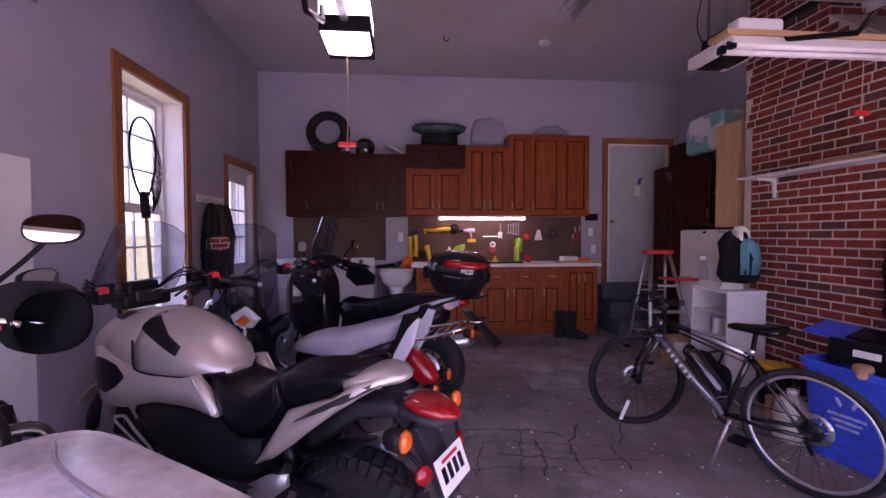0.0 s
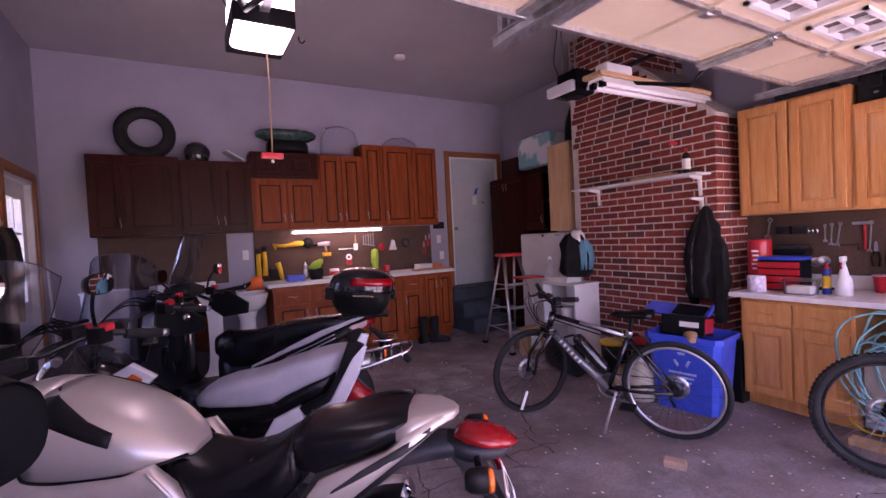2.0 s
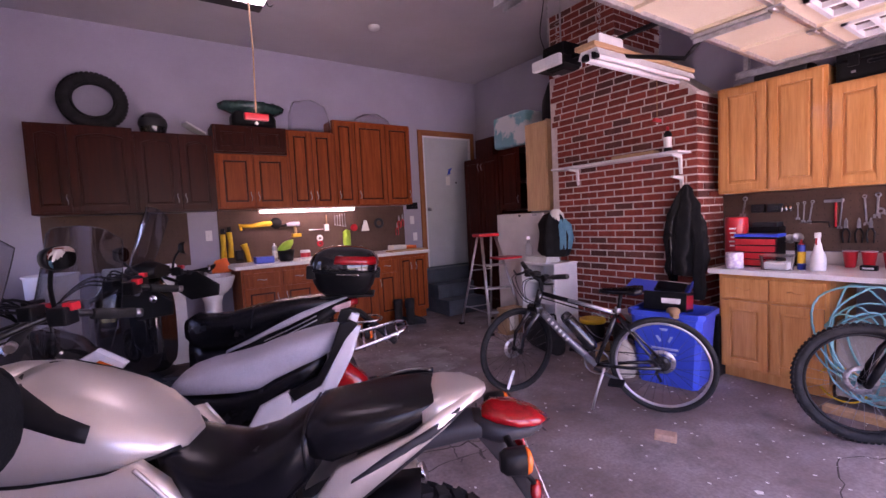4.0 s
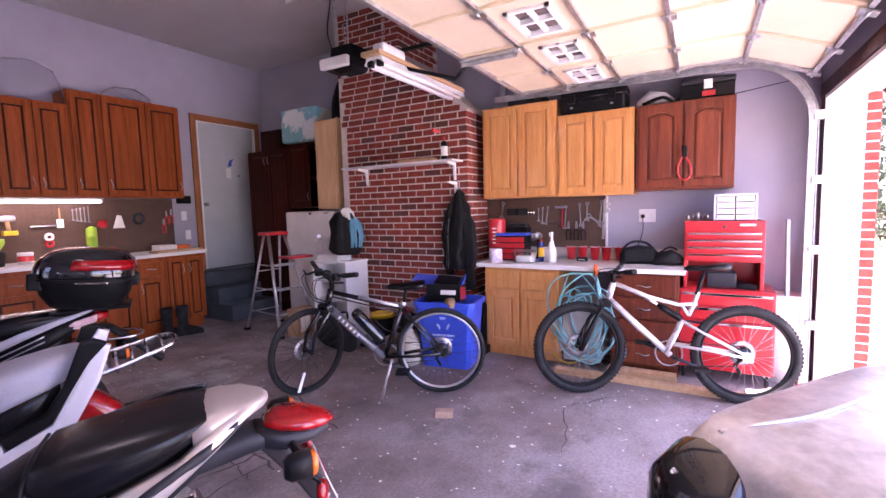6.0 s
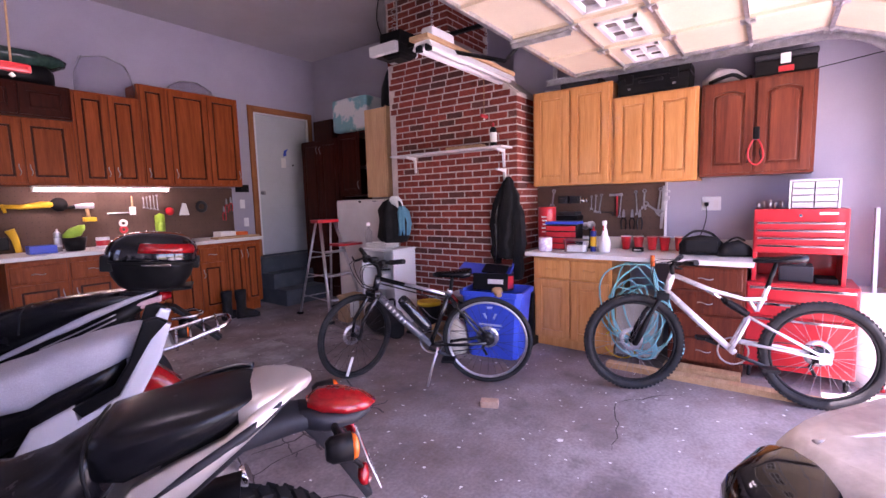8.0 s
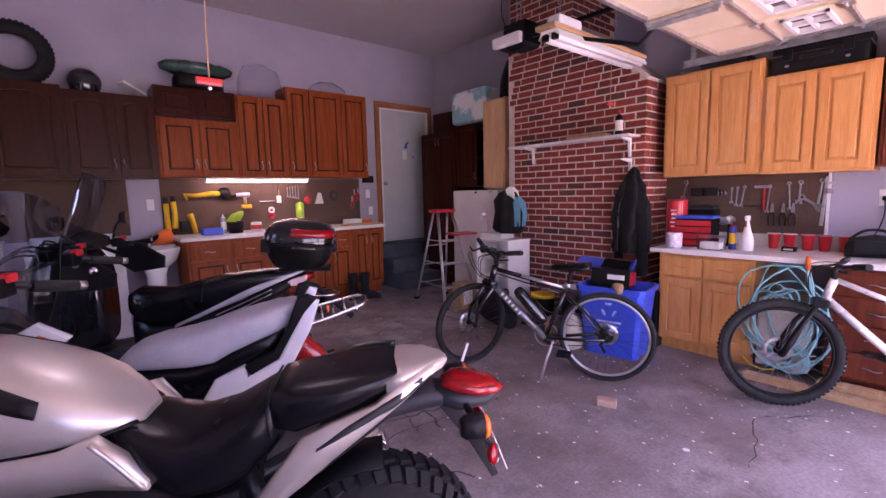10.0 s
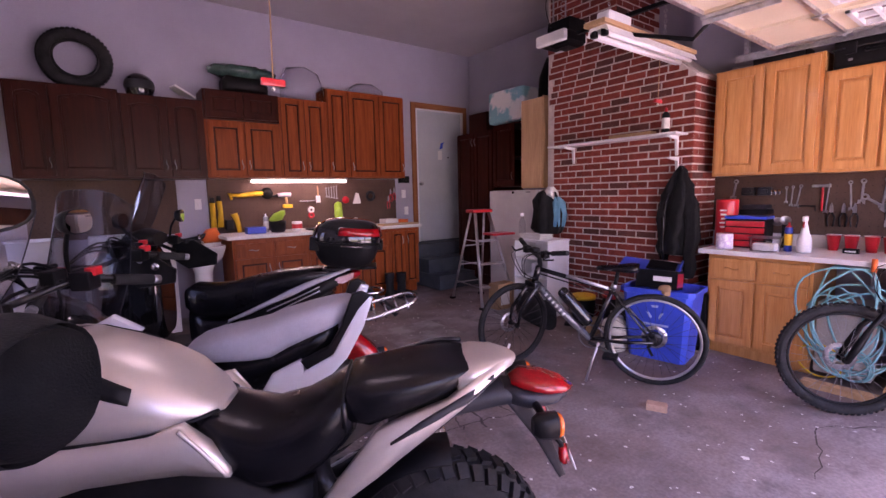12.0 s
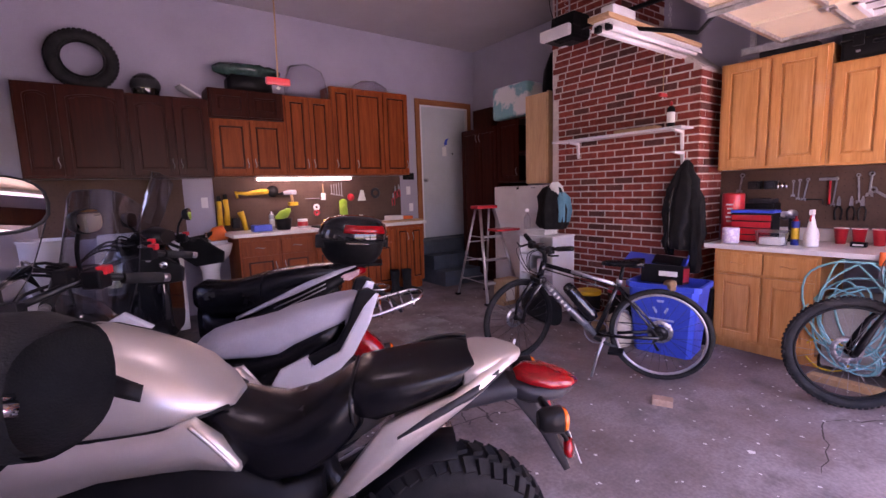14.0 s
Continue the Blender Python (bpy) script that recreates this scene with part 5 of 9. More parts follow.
        part("seat_base", body([(0.76, 0.17, 0.42, 0.66), (0.66, 0.23, 0.36, 0.60), (0.48, 0.25, 0.34, 0.60), (0.25, 0.255, 0.40, 0.70), (0.0, 0.24, 0.55, 0.77), (-0.16, 0.19, 0.66, 0.81)], 22, 3.0), m_leather, g, "black body under the seat")
        part("seat_pleats", tube(smooth_path([(0.34, 0.139, 0.72), (0.33, 0.13, 0.80), (0.325, 0.07, 0.845), (0.325, -0.07, 0.845), (0.33, -0.13, 0.80)], 4), 0.005, n=6), m_black, g)
        part("mudguard", prism([(-0.30, 0.78), (-0.36, 0.76), (-0.60, 0.53), (-0.575, 0.51)], -0.05, 0.05, "y", 0.01), m_black, g)
        part("silencer", tube([(0.35, -0.18, 0.36), (0.0, -0.20, 0.42), (-0.30, -0.20, 0.50)], [0.04, 0.06, 0.055], n=16), m_alu, g)
        part("rack_plate", box(-0.46, -0.10, -0.11, 0.11, 0.868, 0.886, 0.008), m_black, g)
        rk = part("rear_rack", tube(smooth_path([(-0.34, 0.10, 0.70), (-0.46, 0.09, 0.70), (-0.50, 0.0, 0.70), (-0.46, -0.09, 0.70), (-0.34, -0.10, 0.70)], 4), 0.009, n=8), m_chrome, g)
    return g


def tourer_motorcycle(m):
    g = thing("motorcycle", "black motorcycle with hand muffs and crash bars", "motorcycle", m, "parked motorcycles")
    running_gear(g, 0.0, 0.325, False, 1.50)
    bars = handlebars(g, Matrix.Translation((0.12, 0, 0.09)), m_chrome, False)
    part("radiator", box(1.0, 1.05, -0.17, 0.17, 0.42, 0.80, 0.01), m_black, g)
    part("instrument", add_box(box(1.10, 1.20, -0.11, 0.11, 1.03, 1.10, 0.02), 1.12, 1.19, -0.06, 0.06, 1.09, 1.135, 0.012), m_black, g)
    part("front_fairing", body([(1.12, 0.24, 0.86, 1.04), (1.24, 0.34, 0.74, 1.06), (1.36, 0.30, 0.72, 0.98), (1.46, 0.16, 0.74, 0.88)], 18), m_gloss, g)
    part("headlight", body([(1.43, 0.18, 0.75, 0.87), (1.48, 0.12, 0.77, 0.85)], 14), m_chrome, g)
    mirror(g, (1.18, -0.34, 1.19), (1.16, -0.51, 1.385), (-0.80, 0.58, 0.20), 0.155, 0.092)
    part("tank", body(TANK, 30, 2.4), m_gloss, g, "gloss black tank")
    for s in (1, -1):
        part("tail_panel", blade(s, [(0.30, 0.152, 0.53, 0.585), (0.185, 0.150, 0.60, 0.66), (0.083, 0.145, 0.66, 0.757), (-0.01, 0.138, 0.723, 0.807), (-0.124, 0.122, 0.807, 0.867), (-0.20, 0.075, 0.857, 0.889)]), m_gloss, g)
        part("fairing", side_panel([(0.58, 0.80), (0.66, 0.98), (0.84, 1.05), (1.05, 1.02), (1.24, 0.90), (1.26, 0.72), (1.10, 0.52), (0.86, 0.46), (0.66, 0.52)], 0.24 * s, 0.06, 0.022), m_gloss, g)
        part("fairing_leg", side_panel([(0.80, 0.98), (0.89, 0.96), (0.86, 0.60), (0.80, 0.32), (0.73, 0.34), (0.77, 0.62)], 0.295 * s, 0.035, 0.014), m_black, g)
        for x in (0.70, 0.96):
            part("crash_bar", tube(smooth_path([(x, 0.25 * s, 0.95), (x - 0.01, 0.335 * s, 0.92), (x - 0.03, 0.345 * s, 0.70), (x - 0.07, 0.32 * s, 0.45), (x - 0.10, 0.20 * s, 0.30)], 5), 0.016, n=10), m_gloss, g)
        rows = ((0.925, 0.466, 0.095, 0.092, 1.12), (0.98, 0.46, 0.106, 0.10, 1.13), (1.07, 0.45, 0.10, 0.085, 1.145), (1.15, 0.44, 0.07, 0.06, 1.155), (1.19, 0.44, 0.03, 0.03, 1.16))

        def cuff(k, thin):
            x, y, w, h, zc = rows[k]
            x += 0.115
            ring = []
            for i in range(24):
                c, v = math.cos(math.pi * i / 12), math.sin(math.pi * i / 12)
                u = (w - thin) * math.copysign(abs(c) ** 0.8, c)
                ring.append(Vector((x - 0.06 * u, s * (y + 0.99 * u), zc + (h - thin) * math.copysign(abs(v) ** 0.8, v))))
            return ring
        bm = loft([cuff(k, 0.0) for k in range(5)], caps=False)
        add_loft(bm, [cuff(k, 0.007) for k in range(4)], caps=False)
        mf = part("hand_muff", bm, m_cloth, bars, "dark open-ended hand muff")
        part("flash", box(-0.035, 0.035, -0.004, 0.004, -0.008, 0.008, 0.003, m=pose(1.075, 0.352 * s, 1.12, 0, 0, 0)), m_red, mf, "small red flash")
        blinker(g, -0.30, 0.165 * s, 0.77)
    part("rider_seat", body([(0.11, 0.24, 0.68, 0.78), (0.17, 0.27, 0.64, 0.80), (0.25, 0.285, 0.61, 0.79), (0.36, 0.285, 0.60, 0.78), (0.46, 0.26, 0.62, 0.80), (0.54, 0.20, 0.68, 0.84), (0.60, 0.11, 0.75, 0.87)], 24, 3.0), m_leather, g)
    part("pillion_seat", body([(-0.135, 0.13, 0.835, 0.89), (-0.11, 0.205, 0.81, 0.90), (-0.05, 0.235, 0.785, 0.897), (0.03, 0.255, 0.745, 0.877), (0.11, 0.26, 0.725, 0.85), (0.165, 0.25, 0.715, 0.825), (0.185, 0.22, 0.725, 0.795)], 24, 3.2), m_leather, g)
    part("rack_plate", box(-0.40, -0.08, -0.12, 0.12, 0.962, 0.981, 0.006), m_black, g)
    for s in (1, -1):
        part("rack_stay", tube([(-0.36, 0.10 * s, 0.966), (-0.30, 0.105 * s, 0.91), (-0.14, 0.115 * s, 0.80)], 0.010, n=8), m_rack, g)
    part("under_tail", body([(-0.30, 0.10, 0.74, 0.80), (-0.20, 0.13, 0.74, 0.83), (-0.08, 0.15, 0.70, 0.80), (0.10, 0.18, 0.60, 0.70)], 16, 3.0), m_grey, g)
    part("tail_lamp", body([(-0.40, 0.035, 0.79, 0.805), (-0.365, 0.11, 0.78, 0.82), (-0.30, 0.15, 0.785, 0.83), (-0.25, 0.09, 0.80, 0.83)], 18, 2.6), m_redlens, g, "red tail lamp lens")
    part("silencer", tube([(0.40, -0.18, 0.38), (0.26, -0.20, 0.42), (-0.06, -0.21, 0.52), (-0.09, -0.21, 0.53)], [0.04, 0.055, 0.06, 0.05], n=18), m_alu, g)
    return g


def top_case(name, label, m, w, d, h, shell, lid_mat, sq=0.55):
    """A rounded hard case; x forward, its base at z = 0."""
    c = thing(name, label, "top case", m)

    def ring(s, z, grow=0.0):
        out = []
        for k in range(28):
            a = 2 * math.pi * k / 28
            ca, sa = math.cos(a), math.sin(a)
            x = d / 2 * s * math.copysign(abs(ca) ** sq, ca) - (0.02 if ca < 0 else 0.0)
            y = w / 2 * s * math.copysign(abs(sa) ** sq, sa)
            out.append(Vector((x, y, z)))
        return out
    part("tub", loft([ring(0.80, 0.0), ring(0.92, 0.05), ring(0.98, h * 0.45), ring(0.985, h * 0.52)]), shell, c)
    lid = part("lid", loft([ring(1.0, h * 0.52), ring(1.0, h * 0.60), ring(0.97, h * 0.78), ring(0.92, h * 0.90), ring(0.86, h * 0.965), ring(0.83, h * 0.96), ring(0.79, h * 0.985), ring(0.30, h)]), lid_mat, c)
    part("seam", loft([ring(1.008, h * 0.50), ring(1.012, h * 0.51), ring(1.008, h * 0.525)]), m_black, c)
    part("latch", box(d / 2 - 0.02, d / 2 + 0.012, -0.06, 0.06, h * 0.40, h * 0.60, 0.006), m_black, c)
    return c


def egg_case(name, label, m):
    """A rounded touring case, narrow at the base and domed on top."""
    c = thing(name, label, "top case", m)

    def ring(d, w, z, dx=0.0):
        out = []
        for k in range(36):
            a = 2 * math.pi * k / 36
            ca, sa = math.cos(a), math.sin(a)
            p = 0.62 if ca < 0 else 0.85
            out.append(Vector((dx + d / 2 * math.copysign(abs(ca) ** p, ca), w / 2 * math.copysign(abs(sa) ** 0.75, sa), z)))
        return out
    part("tub", loft([ring(0.26, 0.24, 0.0), ring(0.33, 0.31, 0.02), ring(0.40, 0.37, 0.075), ring(0.435, 0.405, 0.145), ring(0.44, 0.41, 0.165)]), m_black, c)
    lid = part("lid", loft([ring(0.455, 0.42, 0.168), ring(0.462, 0.425, 0.185), ring(0.455, 0.415, 0.225, -0.002), ring(0.42, 0.385, 0.27, -0.006), ring(0.35, 0.33, 0.305, -0.014), ring(0.25, 0.25, 0.325, -0.022), ring(0.12, 0.12, 0.333, -0.026)]), m_gloss, c)
    band = []
    for d, w, z, dx in ((0.468, 0.428, 0.222, -0.004), (0.450, 0.412, 0.248, -0.005), (0.424, 0.390, 0.274, -0.009)):
        outer, inner = ring(d, w, z, dx)[8:29], ring(d * 0.95, w * 0.95, z - 0.002, dx)[8:29]
        band.append(outer + inner[::-1])
    part("reflector", loft(band), m_redlens, lid, "wide red reflector band")
    part("seam", loft([ring(0.462, 0.428, 0.160), ring(0.468, 0.432, 0.166), ring(0.462, 0.428, 0.173)]), m_black, c)
    part("latch", box(-0.245, -0.20, -0.05, 0.05, 0.12, 0.19, 0.01), m_black, c)
    for k in (-1, 1):
        part("trim", box(-0.11, 0.03, 0.206 * k - 0.004, 0.206 * k + 0.010 * k, 0.150, 0.158, 0.002), m_chrome, c, "thin bright trim")
        part("hinge", box(0.17, 0.235, 0.11 * k - 0.03, 0.11 * k + 0.03, 0.11, 0.20, 0.012), m_black, c)
    return c


silver_motorcycle(pose(1.742, 1.917, 0.0, 0, 0, 147.3) @ pose(0, 0, 0, -3, 0, 0))
scooter(pose(1.772, 3.032, fz(3), 0, 0, 157) @ pose(0, 0, 0, -3, 0, 0), True)
far_m = pose(2.116, 3.824, fz(3.8), 0, 0, 152)
scooter(far_m, False)
egg_case("top_case", "gloss black motorcycle top case with a red reflector band", far_m @ pose(-0.25, 0.0, 0.887, 0, -5, 0))
near_m = pose(1.502, 0.653, 0.0, 0, 0, 144)
tourer_motorcycle(near_m)
lidc = top_case("top_case", "black motorcycle top case with a dusty grey worn lid", near_m @ pose(-0.235, 0.0, 0.982), 0.30, 0.40, 0.214, m_black, m_lid, sq=0.32)
# added black lugs stand for the lid's front edge lying in shade
for y in (-0.095, 0.03):
    part("hinge_lug", body([(0.150, 0.05, 0.150, 0.196, y), (0.175, 0.085, 0.110, 0.200, y), (0.207, 0.085, 0.090, 0.186, y), (0.223, 0.05, 0.11, 0.155, y)], 18, 3.0), m_gloss, lidc, "rounded black lug standing for the shaded lid front")
part("worn_ridge", tube(smooth_path([(0.160, -0.10, 0.206), (0.12, -0.085, 0.2115), (0.07, -0.072, 0.2135), (-0.02, -0.07, 0.2142), (-0.11, -0.085, 0.2120), (-0.145, -0.105, 0.206)], 5), 0.0022, n=6), m_alu, lidc, "scuffed pale ridge")


# ---- bicycles: x forward, the rear hub over the origin ----
def bike_wheel(parent, name, c, R, r, rim_mat, turn=0.0, rotor=False, knob=False):
    m = Matrix.Translation(c) @ pose(0, 0, 0, 0, 0, turn) @ pose(0, 0, 0, 90, 0, 0)
    w = part(name, lathe([(0.008, -0.055), (0.022, -0.05), (0.022, -0.04), (0.013, -0.035), (0.013, 0.035), (0.022, 0.04), (0.022, 0.05), (0.008, 0.055)], 12, m), m_black, parent)
    bm = torus(R - r, r, m, 64, 10)
    if knob:
        for k in range(72):
            a = 2 * math.pi * k / 72
            for s in (-1, 1):
                add_box(bm, -0.007, 0.007, -0.008, 0.008, -0.003, 0.005, m=m @ pose(0, 0, 0, 0, 0, math.degrees(a + (0.04 if s > 0 else 0))) @ pose(R - r + r * 0.86, 0, s * r * 0.55, 0, 90 - s * 30, 0))
    part("tyre", bm, m_rubber, w)
    part("rim", torus(R - 2 * r - 0.006, 0.010, m, 64, 6, 1.1), rim_mat, w)
    bm = bmesh.new()
    for k in range(28):
        a = 2 * math.pi * k / 28
        s = 1 if k % 2 else -1
        off = 0.5 if (k // 2) % 2 else -0.5
        add_tube(bm, [m @ Vector((0.02 * math.cos(a + off), 0.02 * math.sin(a + off), 0.042 * s)), m @ Vector(((R - 2 * r) * math.cos(a), (R - 2 * r) * math.sin(a), 0))], 0.0013, n=4)
    part("spokes", bm, m_steel if knob else m_rack, w)
    if rotor:
        rt = add_lathe(bmesh.new(), [(0.055, 0.058), (0.085, 0.058), (0.085, 0.060), (0.055, 0.060), (0.055, 0.058)], 32, m, caps=False)
        for k in range(6):
            a = math.pi * k / 3
            part("rotor_arm", tube([m @ Vector((0.02 * math.cos(a + 0.5), 0.02 * math.sin(a + 0.5), 0.055)), m @ Vector((0.06 * math.cos(a), 0.06 * math.sin(a), 0.059))], 0.004, n=4), m_steel, w)
        part("brake_rotor", rt, m_steel, w)
    return w


def crank_set(parent, c, rings=0.09):
    cx, cz = c
    r = part("crank", torus(rings, 0.006, pose(cx, -0.05, cz, 90, 0, 0), 36, 6), m_steel, parent)
    for s, a in ((1, 200), (-1, 20)):
        e = (cx + 0.17 * math.cos(math.radians(a)), 0.075 * s, cz + 0.17 * math.sin(math.radians(a)))
        part("crank_arm", tube([(cx, 0.06 * s, cz), e], [0.014, 0.010], n=8), m_grey, r)
        part("pedal", box(e[0] - 0.05, e[0] + 0.05, e[1] + 0.01 * s, e[1] + 0.10 * s, e[2] - 0.011, e[2] + 0.011, 0.004), m_black, r)
    part("chain", tube([(cx, -0.05, cz + rings), (0.0, -0.05, 0.335 + 0.05)], 0.004, n=4), m_rack, r)
    part("chain", tube([(cx, -0.05, cz - rings), (0.03, -0.05, 0.335 - 0.09)], 0.004, n=4), m_rack, r)
    part("derailleur", tube([(0.0, -0.06, 0.31), (0.04, -0.06, 0.25), (0.01, -0.06, 0.19)], 0.012, n=6), m_black, r)
    part("cassette", lathe([(0.015, -0.02), (0.055, -0.02), (0.03, 0.01)], 20, pose(0, -0.045, 0.335, 90, 0, 0)), m_rack, r)


def saddle(parent, x, z):
    s = part("saddle", body([(x - 0.13, 0.13, z - 0.02, z + 0.03), (x - 0.08, 0.16, z - 0.03, z + 0.03), (x + 0.02, 0.10, z - 0.03, z + 0.015), (x + 0.12, 0.045, z - 0.03, z + 0.01), (x + 0.15, 0.02, z - 0.025, z + 0.0)], 16, 2.4), m_leather, parent)
    return s


def hybrid_bicycle(m):
    g = thing("bicycle", "black and silver electric hybrid bicycle on its kickstand", "bicycle", m)
    R, r, turn = 0.335, 0.019, 55
    bike_wheel(g, "rear_wheel", (0, 0, R), R, r, m_alu, 0, True)
    bike_wheel(g, "front_wheel", (1.02, 0.0, R), R, r, m_black, turn, True)
    bb, st, hd_t, hd_b = (0.43, 0, 0.285), (0.265, 0, 0.70), (0.805, 0, 0.82), (0.84, 0, 0.70)
    dk = surface("gloss_black_paint", (0.014, 0.014, 0.016), (0.010, 0.010, 0.012), 0.25, 0.1, 5, coat=0.6)
    lt_ = surface("highlight_silver", (0.50, 0.50, 0.54), (0.42, 0.42, 0.46), 0.28, 0.6, 5, coat=0.5)
    fr_ = part("frame", add_tube(add_tube(add_tube(tube([bb, st], 0.017, n=10), [(0.275, 0, 0.675), (0.795, 0, 0.80)], 0.017, n=10), [(0.28, 0, 0.63), (0.80, 0, 0.765)], 0.005, n=6), [hd_t, hd_b], 0.024, n=12), dk, g)
    # grey highlight on the black top tube, put in as a silver strip
    part("top_tube_flash", tube([(0.30, 0.006, 0.688), (0.60, 0.006, 0.760)], 0.014, n=10), lt_, fr_)
    part("down_tube", tube([bb, (0.64, 0, 0.485), hd_b], [0.026, 0.029, 0.027], n=12), surface("dark_silver_paint", (0.20, 0.20, 0.22), (0.15, 0.15, 0.17), 0.28, 0.5, 5, coat=0.5), fr_, "silver down tube with white lettering bars")
    for s in (1, -1):
        part("seat_stay", tube([(0.275, 0.015 * s, 0.67), (0.0, 0.06 * s, R)], 0.009, n=6), dk, fr_)
        part("chain_stay", tube([bb, (0.2, 0.05 * s, 0.31), (0.0, 0.06 * s, R)], 0.012, n=6), dk, fr_)
        f = pose(1.02, 0, R, 0, 0, turn)
        part("fork_blade", tube([pose(0.86, 0, 0.66, 0, 0, turn) @ Vector((0, 0.05 * s, 0)), f @ Vector((-0.03, 0.055 * s, 0.12)), f @ Vector((0, 0.055 * s, 0))], [0.017, 0.014, 0.010], n=8), dk, fr_)
    part("fork_crown", box(-0.03, 0.03, -0.065, 0.065, -0.02, 0.03, 0.01, m=pose(0.855, 0, 0.675, 0, 0, turn)), dk, fr_)
    for k in range(6):
        x = 0.615 + 0.026 * k
        part("lettering", box(-0.008, 0.008, -0.002, 0.002, -0.013, 0.013, m=pose(x, 0.0305, 0.455 + (x - 0.60) * 1.07, 0, -43, 0)), m_paper, fr_)
    bt = part("battery", tube([(0.435, 0.0, 0.405), (0.455, 0, 0.43), (0.61, 0, 0.615), (0.635, 0, 0.645), (0.645, 0, 0.655)], [0.03, 0.044, 0.044, 0.038, 0.02], n=16), m_gloss, g, "black bottle-shaped battery pack")
    part("battery_cap", tube([(0.612, 0, 0.617), (0.618, 0, 0.625)], 0.0455, n=16), m_rack, bt)
    part("seat_post", tube([(0.265, 0, 0.68), (0.24, 0, 0.82)], 0.014, n=8), m_black, g)
    saddle(g, 0.235, 0.845)
    part("seat_clamp", tube([(0.268, 0, 0.69), (0.262, 0, 0.72)], 0.022, n=10), m_alu, g)
    hb = part("handlebar", tube(smooth_path([(-0.06, 0.31, 0.045), (-0.01, 0.10, 0.01), (0.0, 0, 0.0), (-0.01, -0.10, 0.01), (-0.06, -0.31, 0.045)], 4), 0.0115, n=8), m_black, g)
    part("stem", tube([(-0.045, 0, -0.11), (-0.04, 0, -0.04), (0.0, 0, 0.0)], 0.018, n=10), m_black, hb)
    for s in (1, -1):
        part("grip", tube([(-0.03, 0.19 * s, 0.024), (-0.065, 0.33 * s, 0.048)], 0.018, n=8), m_rubber, hb)
        part("shifter", box(-0.035, 0.015, 0.13 * s - 0.025, 0.13 * s + 0.025, -0.02, 0.035, 0.008), m_black, hb)
        part("brake_lever", tube(smooth_path([(0.0, 0.16 * s, 0.01), (0.05, 0.20 * s, -0.01), (0.03, 0.30 * s, 0.005)], 3), 0.006, n=6), m_black, hb)
        for k in range(2):
            part("cable", tube(smooth_path([(0.0, (0.15 - 0.04 * k) * s, 0.02), (0.12 + 0.03 * k, 0.09 * s, 0.0), (0.10, 0.02 * s, -0.14 - 0.03 * k), (0.0, 0.02 * s, -0.20)], 4), 0.003, n=5), m_black, hb)
    part("display", box(-0.03, 0.03, -0.035, 0.035, 0.012, 0.04, 0.008), m_black, hb)
    for ob in (hb, *hb.children):
        ob.data.transform(pose(0.835, 0, 0.925, 0, 0, turn - 8))
    crank_set(g, (0.43, 0.285))
    part("kickstand", tube([(0.36, 0.06, 0.29), (0.40, 0.10, 0.16), (0.435, 0.15, 0.012)], [0.012, 0.010, 0.009], n=8), m_alu, g)
    part("sticker", box(-0.012, 0.012, -0.002, 0.002, -0.075, 0.075, m=pose(1.02, 0, R, 0, 0, turn) @ pose(0.10, 0.03, -0.21, 0, -25, 0)), m_paper, g, "white tag on the spokes")
    return g


